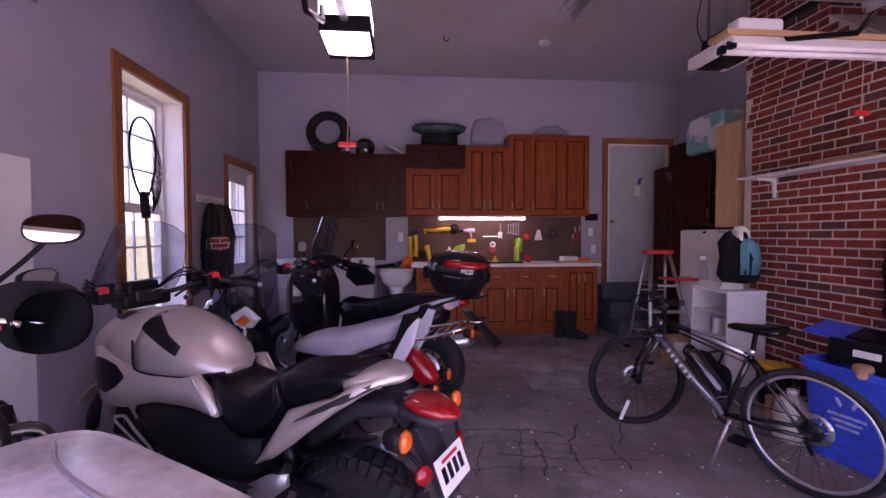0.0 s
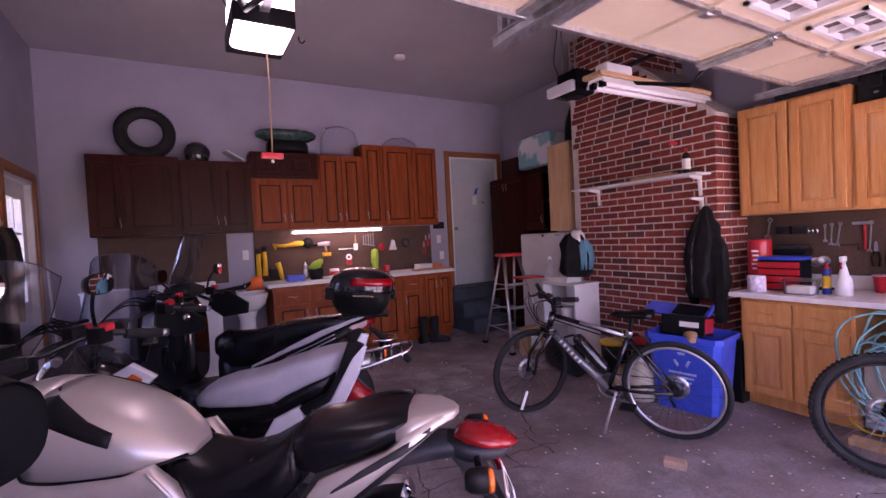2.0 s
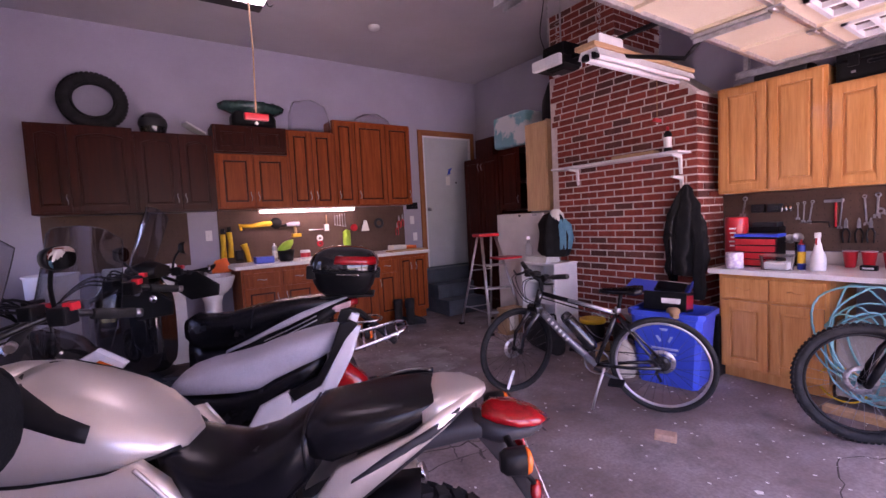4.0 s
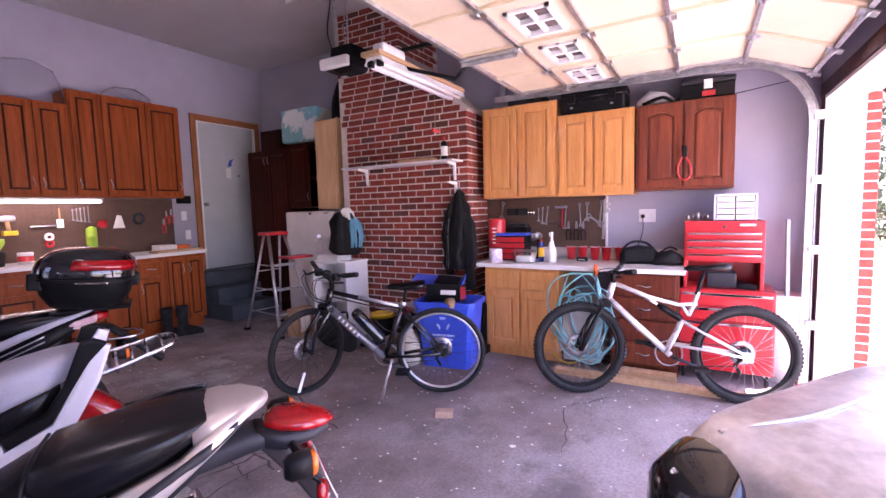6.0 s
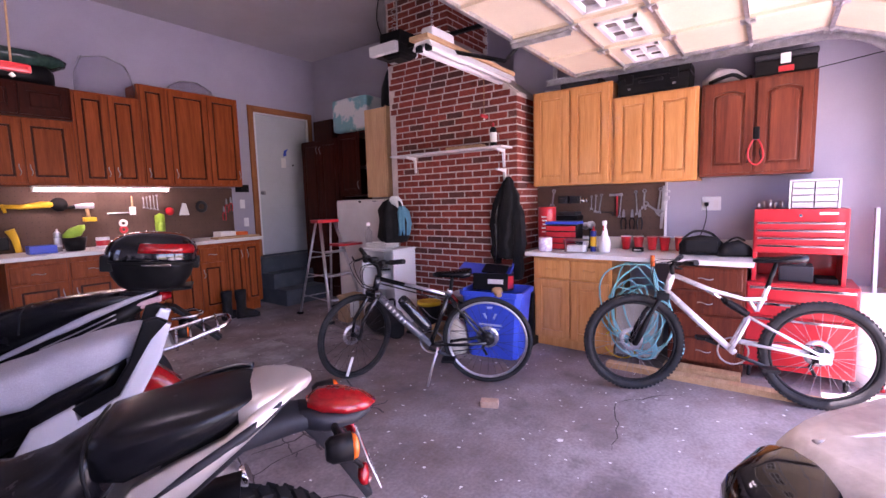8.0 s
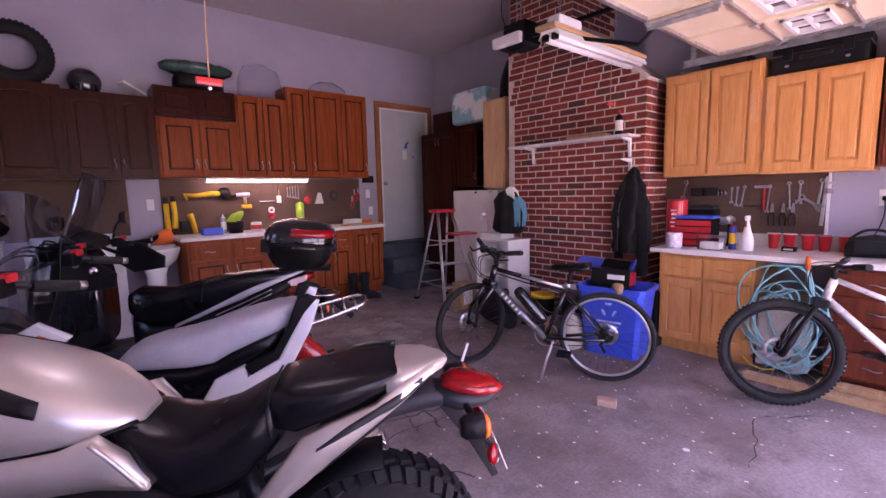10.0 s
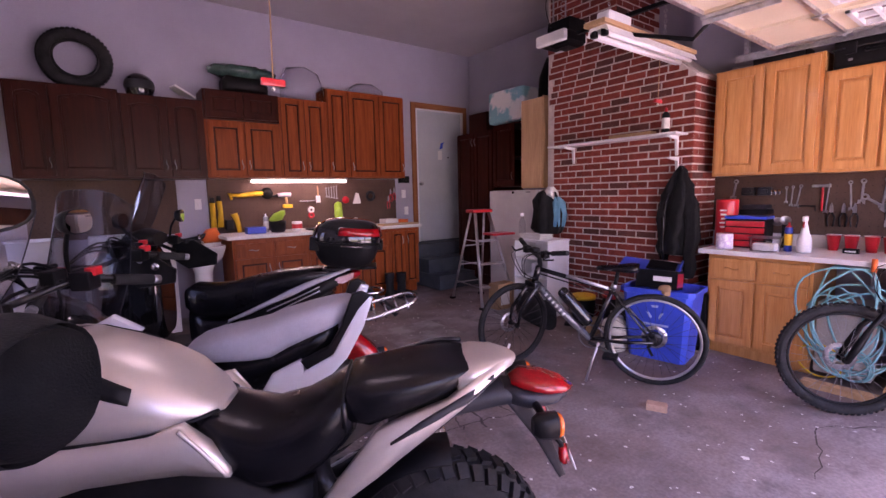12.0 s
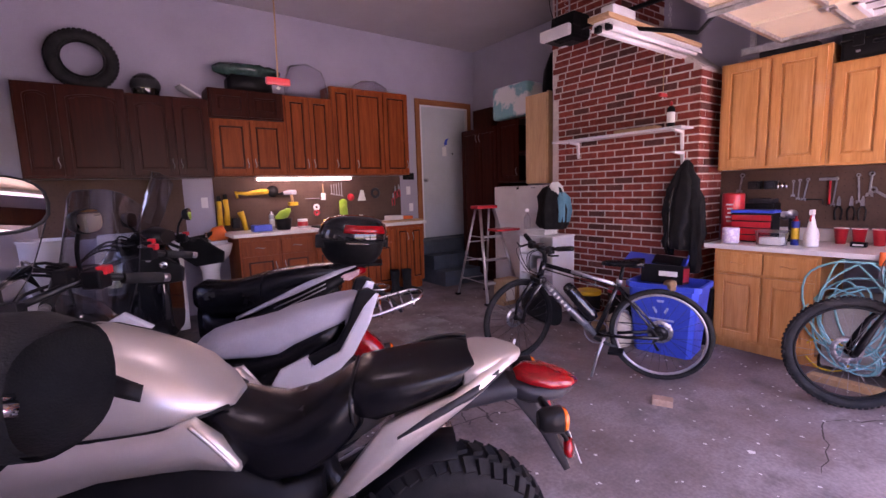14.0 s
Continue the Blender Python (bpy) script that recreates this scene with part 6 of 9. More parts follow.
def mountain_bicycle(m):
    g = thing("bicycle", "white full-suspension mountain bicycle leaning on the bench", "bicycle", m)
    R, r = 0.34, 0.028
    wht = surface("silver_white_paint", (0.70, 0.69, 0.70), (0.60, 0.59, 0.60), 0.28, 0.35, 5, coat=0.6)
    bike_wheel(g, "rear_wheel", (0, 0, R), R, r, m_black, 0, True, True)
    bike_wheel(g, "front_wheel", (1.09, 0, R), R, r, m_black, 14, True, True)
    bb, hd_t, hd_b = (0.47, 0, 0.315), (0.85, 0, 0.825), (0.885, 0, 0.71)
    fr_ = part("frame", add_tube(add_tube(add_tube(tube([bb, (0.68, 0, 0.51), hd_b], [0.021, 0.024, 0.022], n=12), [(0.30, 0, 0.685), (0.42, 0, 0.675), (0.62, 0, 0.728), hd_t], [0.014, 0.014, 0.016, 0.017], n=10), [(0.352, 0, 0.60), (0.318, 0, 0.685), (0.29, 0, 0.77)], 0.015, n=10), [hd_t, hd_b], 0.023, n=12), wht, g)
    part("seat_brace", tube([(0.40, 0, 0.675), (0.352, 0, 0.60)], 0.012, n=8), wht, fr_)
    for s in (1, -1):
        part("seat_stay", tube([(0.395, 0.035 * s, 0.56), (0.22, 0.055 * s, 0.46), (0.02, 0.066 * s, R + 0.01)], [0.010, 0.009, 0.009], n=8), wht, fr_)
        part("chain_stay", tube([(0.46, 0.03 * s, 0.395), (0.2, 0.058 * s, 0.365), (0.0, 0.066 * s, R - 0.01)], [0.011, 0.010, 0.010], n=8), wht, fr_)
        part("drop_out", box(-0.03, 0.035, 0.062 * s - 0.004, 0.062 * s + 0.004, R - 0.04, R + 0.03, 0.008), wht, fr_)
        part("link", tube([(0.395, 0.028 * s, 0.565), (0.45, 0.030 * s, 0.44), (0.505, 0.028 * s, 0.325)], [0.013, 0.014, 0.013], n=8), wht, fr_)
        f = pose(1.09, 0, R, 0, 0, 14)
        part("fork_leg", tube([(0.93, 0.055 * s, 0.66), f @ Vector((-0.09, 0.06 * s, 0.20)), f @ Vector((-0.04, 0.06 * s, 0.09)), f @ Vector((0, 0.06 * s, 0))], [0.014, 0.015, 0.022, 0.018], n=8), m_black, fr_)
    part("fork_crown", box(0.87, 0.95, -0.08, 0.08, 0.655, 0.70, 0.01), m_black, fr_)
    sh = part("shock", tube([(0.40, 0, 0.575), (0.54, 0, 0.665)], 0.021, n=12), m_black, g)
    part("shock_rod", tube([(0.54, 0, 0.665), (0.64, 0, 0.725)], 0.012, n=8), m_chrome, sh)
    spring = [(0.41 + 0.0013 * k, 0.028 * math.sin(k * 0.7), 0.582 + 0.00084 * k + 0.028 * math.cos(k * 0.7)) for k in range(90)]
    part("spring", tube(spring, 0.004, n=5), m_rack, sh)
    part("seat_post", tube([(0.30, 0, 0.75), (0.25, 0, 0.92)], 0.014, n=8), m_black, g)
    saddle(g, 0.23, 0.945)
    hb = part("handlebar", tube(smooth_path([(0.76, 0.33, 0.93), (0.82, 0.12, 0.91), (0.83, 0, 0.905), (0.82, -0.12, 0.91), (0.76, -0.33, 0.93)], 4), 0.012, n=8), m_black, g)
    part("stem", tube([hd_t, (0.855, 0, 0.88), (0.83, 0, 0.905)], 0.018, n=10), m_black, hb)
    for s in (1, -1):
        part("grip", tube([(0.795, 0.21 * s, 0.918), (0.755, 0.345 * s, 0.931)], 0.018, n=8), m_rubber, hb)
        part("brake_lever", tube(smooth_path([(0.82, 0.18 * s, 0.91), (0.86, 0.22 * s, 0.89), (0.83, 0.31 * s, 0.89)], 3), 0.006, n=6), m_black, hb)
        part("cable", tube(smooth_path([(0.82, 0.15 * s, 0.92), (0.96, 0.12 * s, 0.90), (0.97, 0.04 * s, 0.76), (0.90, 0.03 * s, 0.66)], 4), 0.003, n=5), m_black, hb)
    crank_set(g, (0.47, 0.315))
    return g


hybrid_bicycle(pose(4.04, 2.40, 0.004, 0, 0, 115.5) @ pose(0, 0, 0, -5, 0, 0))
mountain_bicycle(pose(4.78, 0.42, 0.0, 0, 0, 105) @ pose(0, 0, 0, 4, 0, 0))

# ---- openers and lights under the ceiling ----
def opener(x, y, z, lit):
    g = thing("garage_door_opener", "lit white and black garage door opener" if lit else "black and white garage door opener, unlit", "door opener", pose(x, y, z), group="door openers")
    part("motor_box", box(-0.137, 0.137, -0.135, 0.26, 0.045, 0.133, 0.008), m_black, g)
    lens = m_lamp if lit else m_black
    up = part("diffuser", loft([[Vector((sx * 0.135 * s, yy, 0.135 + 0.13 * v)) for sx, yy in ((-1, -0.13), (1, -0.13), (1, 0.15), (-1, 0.15))] for v, s in ((0, 1), (0.5, 1.0), (1, 0.92))], smooth=False), lens, g, "glowing white light cover" if lit else "")
    part("lower_cover", loft([[Vector((0.13 * s * cx, (0.13 * s) * cy, zz)) for cx, cy in ((-1, -1), (1, -1), (1, 1), (-1, 1))] for s, zz in ((1.0, 0.048), (0.9, 0.02), (0.6, 0.0))], smooth=False), lens, g)
    for sx in (-0.10, 0.10):
        part("hanger_strap", box(sx - 0.012, sx + 0.012, 0.10, 0.104, 0.20, ZC - z, 0.001), m_galv, g)
    part("rail", box(-0.02, 0.02, -y + 0.0, -0.09, 0.10, 0.135, 0.003), m_black if not lit else m_galv, g)
    part("wire", tube(smooth_path([(-0.13, 0.1, 0.2), (-0.2, 0.12, 0.4), (-0.16, 0.1, 0.7), (-0.12, 0.1, ZC - z)], 4), 0.005, n=5), m_black, g)
    return g


def pull_cord(x, y, z0, z1, label):
    c = thing("pull_cord", label, "pull cord", group="pull cords")
    part("cord", tube([(x, y, z0), (x + 0.006, y, (z0 + z1) / 2), (x, y, z1)], 0.0035, n=5), m_orange if False else m_card, c)
    part("handle", box(x - 0.05, x + 0.05, y - 0.012, y + 0.012, z1 - 0.03, z1, 0.008), m_red, c)
    part("knot", lathe([(0.0, 0), (0.010, 0.008), (0.0, 0.02)], 8, pose(x, y, z1 - 0.05), caps=False), m_paper, c)


opener(1.625, 2.86, 2.395, True)
pull_cord(1.63, 2.78, 2.42, 1.87, "thin cord with a red emergency handle, hanging from the opener")
op2 = opener(4.20, 3.30, 2.55, False)
op2.scale = (0.78, 0.78, 0.78)
for s in (-1, 1):
    part("end_cap", box(-0.14, 0.14, -0.11, 0.27, 0.04, 0.15, 0.02, m=pose(0.155 * s, 0, 0) @ Matrix.Diagonal((0.25, 1, 1, 1))), m_white, op2)
part("coil", tube([(0.03 * math.cos(k * 0.9), 0.05 + 0.03 * math.sin(k * 0.9), 0.30 + 0.007 * k) for k in range(36)], 0.003, n=5), m_galv, op2)
pull_cord(4.66, 2.76, 2.60, 2.10, "thin cord with a red handle, hanging beside the chimney")

fx = thing("shop_light", "unlit twin-tube shop light hung on chains under a board", "light", pose(3.72, 2.68, 2.40))
part("board", box(-0.03, 1.24, -0.07, 0.09, 0.055, 0.085, 0.004), m_lumber, fx, "rough wooden board")
part("housing", loft([[Vector((x, -0.06, 0.05)), Vector((x, 0.06, 0.05)), Vector((x, 0.085, 0.0)), Vector((x, 0.03, 0.03)), Vector((x, -0.03, 0.03)), Vector((x, -0.085, 0.0))] for x in (0, 1.22)], smooth=False), m_white, fx)
for s in (-1, 1):
    t_ = part("tube", tube([(0.03, 0.04 * s, 0.006), (1.19, 0.04 * s, 0.006)], 0.018, n=12), m_tube_off, fx)
    part("socket", box(0.0, 0.035, 0.04 * s - 0.02, 0.04 * s + 0.02, -0.014, 0.03, 0.004), m_black, t_)
part("ballast", box(0.05, 0.32, -0.05, 0.05, 0.086, 0.16, 0.02), m_white, fx)
for x in (0.12, 0.86):
    bm = bmesh.new()
    for k in range(27):
        add_torus(bm, 0.012, 0.0028, pose(x, 0.0, 0.10 + 0.038 * k, 90 if k % 2 else 0, 90, 0), 10, 5)
    part("chain", bm, m_galv, fx)
solid("smoke_detector", lathe([(0.065, 0.0), (0.065, -0.02), (0.05, -0.035), (0.0, -0.038)], 24, pose(3.55, 5.37, ZC), caps=False), m_white, "round white smoke detector on the ceiling", "smoke detector")
solid("ceiling_hook", tube(smooth_path([(2.39, 5.31, ZC), (2.39, 5.31, ZC - 0.04), (2.42, 5.31, ZC - 0.06), (2.45, 5.31, ZC - 0.03)], 4), 0.006, n=6), m_rack, "small dark screw hook in the ceiling", "hook")

# ---- shelf on the chimney ----
sh = thing("wall_shelf", "white shelf on metal brackets on the brickwork", "shelf")
part("board", box(4.93, CX - 0.001, 2.74, 4.12, 1.848, 1.866, 0.003), m_white, sh)


def bracket(y, z, k=1.0):
    return prism([(CX, z - 0.17 * k), (CX, z), (CX - 0.17 * k, z), (CX - 0.17 * k, z - 0.014), (CX - 0.03, z - 0.03), (CX - 0.012, z - 0.17 * k)], y - 0.012, y + 0.012, "y", 0.0)


part("bracket", bracket(3.93, 1.847), m_white, sh)
part("bracket", bracket(2.83, 1.847), m_white, sh)
solid("shelf_bracket", bracket(2.82, 1.66), m_white, "empty white shelf bracket screwed to the bricks", "bracket")
solid("wood_scrap", box(4.97, 5.07, 2.98, 3.40, 1.867, 1.90, 0.008), m_lumber, "weathered scrap of wood lying on the shelf", "board")
solid("metal_rod", tube([(5.10, 3.3, 1.878), (5.10, 4.05, 1.878)], 0.012, n=8), m_rack, "dark rod lying on the shelf", "rod")
cn = thing("spray_can", "spray can with dark label and red cap on the shelf", "spray can", pose(5.03, 2.88, 1.867))
part("can", lathe([(0.03, 0), (0.033, 0.005), (0.033, 0.16), (0.02, 0.18), (0.012, 0.185)], 16), m_black, cn)
part("label_band", lathe([(0.0335, 0.04), (0.0335, 0.13)], 16, caps=False), m_paper, cn)
part("cap", lathe([(0.012, 0.185), (0.012, 0.215), (0.004, 0.225)], 12), m_red, cn)


# ---- jacket on the chimney ----
def drape(rows, n=26, seed=1, m=None):
    """A hanging cloth body from rows of z, half width, depth, y shift, with folds."""
    rnd = random.Random(seed)
    ph = [rnd.uniform(0, 6.28) for _ in range(4)]
    rings = []
    for z, w, d, sh_ in rows:
        ring = []
        for k in range(n):
            a = 2 * math.pi * k / n
            fold = 1 + 0.20 * math.sin(5 * a + ph[0] + 2 * z) + 0.13 * math.sin(9 * a + ph[1] + 5 * z) + 0.08 * math.sin(3 * a + ph[2] + 23 * z) + rnd.uniform(-0.05, 0.05)
            ring.append(Vector((d * math.sin(a) * fold, sh_ + w * math.cos(a) * fold, z)))
        rings.append(ring)
    bm = loft(rings)
    if m:
        bmesh.ops.transform(bm, matrix=m, verts=bm.verts)
    return bm


jk = thing("jacket", "black jacket hanging on a hook on the bricks", "jacket", pose(CX - 0.075, 2.76, 0))
part("coat", drape([(0.80, 0.10, 0.045, 0.03), (0.86, 0.125, 0.05, 0.02), (0.95, 0.115, 0.06, 0.035), (1.05, 0.14, 0.06, 0.01), (1.15, 0.135, 0.07, 0.015), (1.25, 0.15, 0.065, -0.005), (1.33, 0.13, 0.06, 0.005), (1.41, 0.10, 0.055, -0.01), (1.48, 0.065, 0.045, 0.0), (1.54, 0.045, 0.03, -0.01), (1.58, 0.015, 0.02, -0.01)], 40, 4), m_cloth, jk)
part("sleeve", drape([(0.60, 0.035, 0.03, -0.10), (0.70, 0.05, 0.035, -0.11), (0.82, 0.045, 0.04, -0.105), (0.95, 0.055, 0.045, -0.12), (1.08, 0.05, 0.045, -0.115), (1.22, 0.055, 0.045, -0.10), (1.36, 0.04, 0.035, -0.06)], 22, 6), m_cloth, jk)
part("sleeve", drape([(0.74, 0.03, 0.03, 0.11), (0.84, 0.045, 0.035, 0.125), (0.98, 0.04, 0.04, 0.12), (1.12, 0.05, 0.045, 0.13), (1.25, 0.045, 0.045, 0.115), (1.38, 0.035, 0.035, 0.08)], 22, 7), m_leather, jk)
part("hook", tube([(0.07, -0.01, 1.59), (0.0, -0.01, 1.575), (-0.01, -0.01, 1.60)], 0.005, n=6), m_steel, jk)

# ---- on the workbench ----
BZ = 0.885


def can(name, label, x, y, z, r, hgt, mat, band=None, cap=None, cat="can"):
    g = thing(name, label, cat, pose(x, y, z))
    part("can", lathe([(r * 0.95, 0), (r, 0.004), (r, hgt * 0.96), (r * 0.94, hgt)], 20), mat, g)
    if band:
        part("label_band", lathe([(r * 1.01, hgt * 0.25), (r * 1.01, hgt * 0.72)], 20, caps=False), band, g)
    if cap:
        part("cap", lathe([(r * 0.8, hgt), (r * 0.6, hgt * 1.06), (r * 0.3, hgt * 1.08), (r * 0.28, hgt * 1.2), (0.002, hgt * 1.21)], 14), cap, g)
    return g


rc = can("canister", "tall red canister standing at the end of the bench", 5.33, 2.47, BZ, 0.085, 0.40, m_red)
for k in range(5):
    part("label_bar", box(-0.088, -0.084, -0.03, 0.02 - 0.006 * (k % 3), 0.30 - 0.035 * k, 0.312 - 0.035 * k), m_paper, rc)
can("patterned_tin", "white and purple patterned tin on the bench", 5.10, 2.39, BZ, 0.062, 0.125, surface("lilac_print", (0.62, 0.52, 0.72), (0.80, 0.76, 0.84), 0.4, scale=38, spread=(0.45, 0.55)))
tb = thing("tool_chest", "small red and black tool chest with drawers", "tool chest", pose(5.40, 2.445, BZ, 0, 0, -90))
part("case", box(0, 0.30, -0.17, 0.0, 0, 0.235, 0.006), m_black, tb)
for k in range(4):
    part("drawer", box(0.01, 0.29, -0.185, -0.168, 0.012 + 0.055 * k, 0.058 + 0.055 * k, 0.004), m_red, tb)
part("lid", box(-0.005, 0.305, -0.17, 0.0, 0.237, 0.262, 0.006), m_blue, tb, "blue lid")
solid("black_case", box(5.42, 5.57, 2.20, 2.42, BZ + 0.264, BZ + 0.31, 0.006), m_black, "flat black case lying on the tool chest", "case")
solid("black_case", box(5.44, 5.58, 2.22, 2.40, BZ + 0.312, BZ + 0.345, 0.006), m_grey, "flat grey case lying on a black case", "case")
wl = thing("work_lamp", "pair of round silver work lamps on the chest", "lamp", pose(5.44, 2.13, BZ))
for k in (0, 1):
    part("reflector", lathe([(0.012, 0.0), (0.026, 0.015), (0.040, 0.040), (0.038, 0.042), (0.024, 0.018), (0.0, 0.010)], 18, pose(-0.01, -0.05 * k, 0.195 + 0.012 * k, 0, -60, 20), caps=False), m_steel, wl)
part("post", tube([(0.04, -0.03, 0.0), (0.04, -0.03, 0.20)], 0.012, n=8), m_black, wl)
part("base", lathe([(0.06, 0.0), (0.06, 0.012), (0.02, 0.02)], 18, pose(0.04, -0.03, 0)), m_black, wl)
pc = thing("plastic_box", "clear plastic food box with a lid", "plastic box", pose(5.13, 2.11, BZ, 0, 0, -90))
part("tub", loft([[Vector((sx * (0.085 + g * 0.01), sy * (0.06 + g * 0.008), z)) for sx, sy in ((-1, -1), (1, -1), (1, 1), (-1, 1))] for g, z in ((0, 0), (1, 0.10))]), m_film, pc)
part("contents", box(-0.075, 0.075, -0.05, 0.05, 0.004, 0.06, 0.01), m_paper, pc)
part("lid", box(-0.102, 0.102, -0.074, 0.074, 0.101, 0.113, 0.005), m_film, pc)
can("spray_can", "blue and yellow lubricant can with a red cap", 5.22, 1.99, BZ, 0.026, 0.185, surface("blue_can", (0.03, 0.05, 0.32), None, 0.3), m_yellow, m_red)
sb = thing("spray_bottle", "white plastic spray bottle with white trigger", "spray bottle", pose(5.20, 1.885, BZ))
part("bottle", lathe([(0.042, 0), (0.047, 0.01), (0.047, 0.09), (0.040, 0.12), (0.030, 0.14), (0.022, 0.18), (0.013, 0.215), (0.013, 0.235)], 20), m_white, sb)
hd_ = part("trigger_head", box(-0.045, 0.03, -0.012, 0.012, 0.235, 0.275, 0.008), m_white, sb)
part("trigger", tube([(-0.03, 0, 0.24), (-0.045, 0, 0.21), (-0.04, 0, 0.19)], 0.006, n=6), m_red, hd_)
cup = thing("cup", "red plastic party cup on the bench", "cup", pose(5.50, 1.78, BZ), group="red cups")
part("wall", lathe([(0.030, 0), (0.031, 0.002), (0.045, 0.118), (0.047, 0.12), (0.043, 0.12), (0.029, 0.006)], 20), m_red, cup)
part("rim", torus(0.0455, 0.0025, pose(0, 0, 0.12), 20, 6), m_white, cup, "white rolled rim")
for y in (1.675, 1.56, 1.46, 1.345):
    copy_thing(cup, pose(5.50 + (0.03 if y < 1.4 else 0.0), y, BZ))
bx = solid("small_box", box(5.33, 5.38, 1.60, 1.69, BZ, BZ + 0.035, 0.003), m_black, "small black box with a white label bar", "box")
part("label_bar", box(5.3285, 5.3298, 1.615, 1.675, BZ + 0.010, BZ + 0.022), m_paper, bx)
bg = thing("camera_bag", "black camera bag with straps on the bench", "bag", pose(5.33, 1.17, BZ, 0, 0, -80))
part("body", body([(-0.15, 0.12, 0.0, 0.08), (-0.12, 0.17, 0.0, 0.13), (0.0, 0.18, 0.0, 0.155), (0.12, 0.17, 0.0, 0.14), (0.15, 0.12, 0.0, 0.09)], 20, 4.0), m_cloth, bg)
part("flap", box(-0.11, 0.11, -0.097, -0.085, 0.03, 0.12, 0.01), m_black, bg)
part("strap", tube(smooth_path([(-0.13, 0, 0.12), (-0.05, -0.02, 0.185), (0.06, 0.02, 0.175), (0.13, 0, 0.11), (0.2, -0.05, 0.02)], 5), 0.010, n=6), m_cloth, bg)
gl = thing("helmet_bag", "rumpled black cloth bag on the bench", "bag", pose(5.30, 0.93, BZ, 0, 0, -70))
part("body", body([(-0.12, 0.06, 0.0, 0.05), (-0.08, 0.14, 0.0, 0.10), (0.02, 0.16, 0.0, 0.125), (0.09, 0.11, 0.0, 0.08), (0.12, 0.05, 0.0, 0.04)], 18, 2.6), m_cloth, gl)
part("strap", tube(smooth_path([(-0.08, 0.02, 0.09), (0.0, 0.0, 0.145), (0.06, 0.0, 0.12)], 5), 0.008, n=6), m_black, gl)
ot = thing("wall_outlet", "white double wall outlet with a plug and cable", "outlet", pose(XW, 1.13, 1.285, 0, 0, -90))
part("plate", box(-0.07, 0.07, -0.007, 0, -0.058, 0.058, 0.003), m_white, ot)
part("plug", box(-0.05, -0.018, -0.035, -0.006, -0.02, 0.012, 0.006), m_black, ot)
part("switch", box(0.016, 0.052, -0.011, -0.006, -0.032, 0.032, 0.003), m_laminate, ot)
part("cable", tube(smooth_path([(-0.034, -0.03, -0.02), (-0.03, -0.04, -0.12), (-0.06, -0.03, -0.24), (-0.13, -0.05, -0.38)], 5), 0.004, n=6), m_black, ot)


# ---- hand tools on the boards ----
def wrench(w, h):
    bm = box(-w * 0.16, w * 0.16, -0.008, -0.001, -h / 2, h / 2, 0.002)
    add_torus(bm, w * 0.30, w * 0.13, pose(0, -0.005, h / 2 + w * 0.2, 90, 0, 0), 14, 6, 0.5)
    add_prism(bm, [(-w * 0.5, -h / 2 - w * 0.5), (-w * 0.12, -h / 2 - w * 0.4), (-w * 0.12, -h / 2 - w * 0.1), (w * 0.12, -h / 2 - w * 0.1), (w * 0.12, -h / 2 - w * 0.4), (w * 0.5, -h / 2 - w * 0.5), (w * 0.45, -h / 2 + w * 0.2), (-w * 0.45, -h / 2 + w * 0.2)], -0.010, -0.001)
    return bm


def pliers(mat_grip, m, label):
    g = thing("pliers", label, "pliers", m, group="tools on the pegboard")
    part("jaws", prism([(-0.012, 0.0), (0.012, 0.0), (0.010, 0.05), (0.003, 0.075), (-0.003, 0.075), (-0.010, 0.05)], -0.012, -0.002), m_steel, g)
    for s in (1, -1):
        part("grip", tube(smooth_path([(0.005 * s, -0.008, 0.0), (0.022 * s, -0.008, -0.04), (0.016 * s, -0.008, -0.11)], 4), 0.007, n=6), mat_grip, g)


def east_board(y, z, r=0):
    return pose(XW - 0.016, y, z, 0, 0, -90) @ pose(0, 0, 0, 0, r, 0)


rt = random.Random(5)
for y, z, w, hh, r in ((2.52, 1.36, 0.05, 0.13, 8), (2.13, 1.31, 0.028, 0.11, 0), (2.09, 1.30, 0.03, 0.14, 3), (2.045, 1.30, 0.034, 0.15, 8), (1.86, 1.28, 0.03, 0.20, 4), (1.72, 1.30, 0.036, 0.19, -4), (1.655, 1.33, 0.045, 0.14, 2), (1.58, 1.25, 0.06, 0.12, -55), (1.53, 1.32, 0.045, 0.18, 6)):
    solid("wrench", wrench(w, hh), m_steel, "steel wrench hanging on the pegboard", "wrench", east_board(y, z, r), "tools on the pegboard")
for k, y in enumerate((1.83, 1.755, 1.69)):
    pliers(m_black if k != 2 else m_rack, east_board(y, 1.17), "dark-handled pliers hanging on the pegboard")
solid("caliper", add_box(add_box(box(-0.012, 0.012, -0.008, -0.001, -0.19, 0.19, 0.001), -0.012, 0.05, -0.008, -0.001, 0.06, 0.10, 0.003), -0.012, 0.05, -0.009, -0.001, 0.13, 0.15, 0.003), m_alu, "long steel caliper hanging on the pegboard", "caliper", east_board(1.50, 1.26, 3), "tools on the pegboard")
hm = thing("hammer", "hammer with a red handle on the pegboard", "hammer", east_board(1.90, 1.38, 0), "tools on the pegboard")
part("head", box(-0.06, 0.06, -0.025, -0.002, -0.012, 0.012, 0.004), m_steel, hm)
part("handle", tube([(0.01, -0.012, -0.01), (0.01, -0.012, -0.20)], 0.009, n=6), m_red, hm)
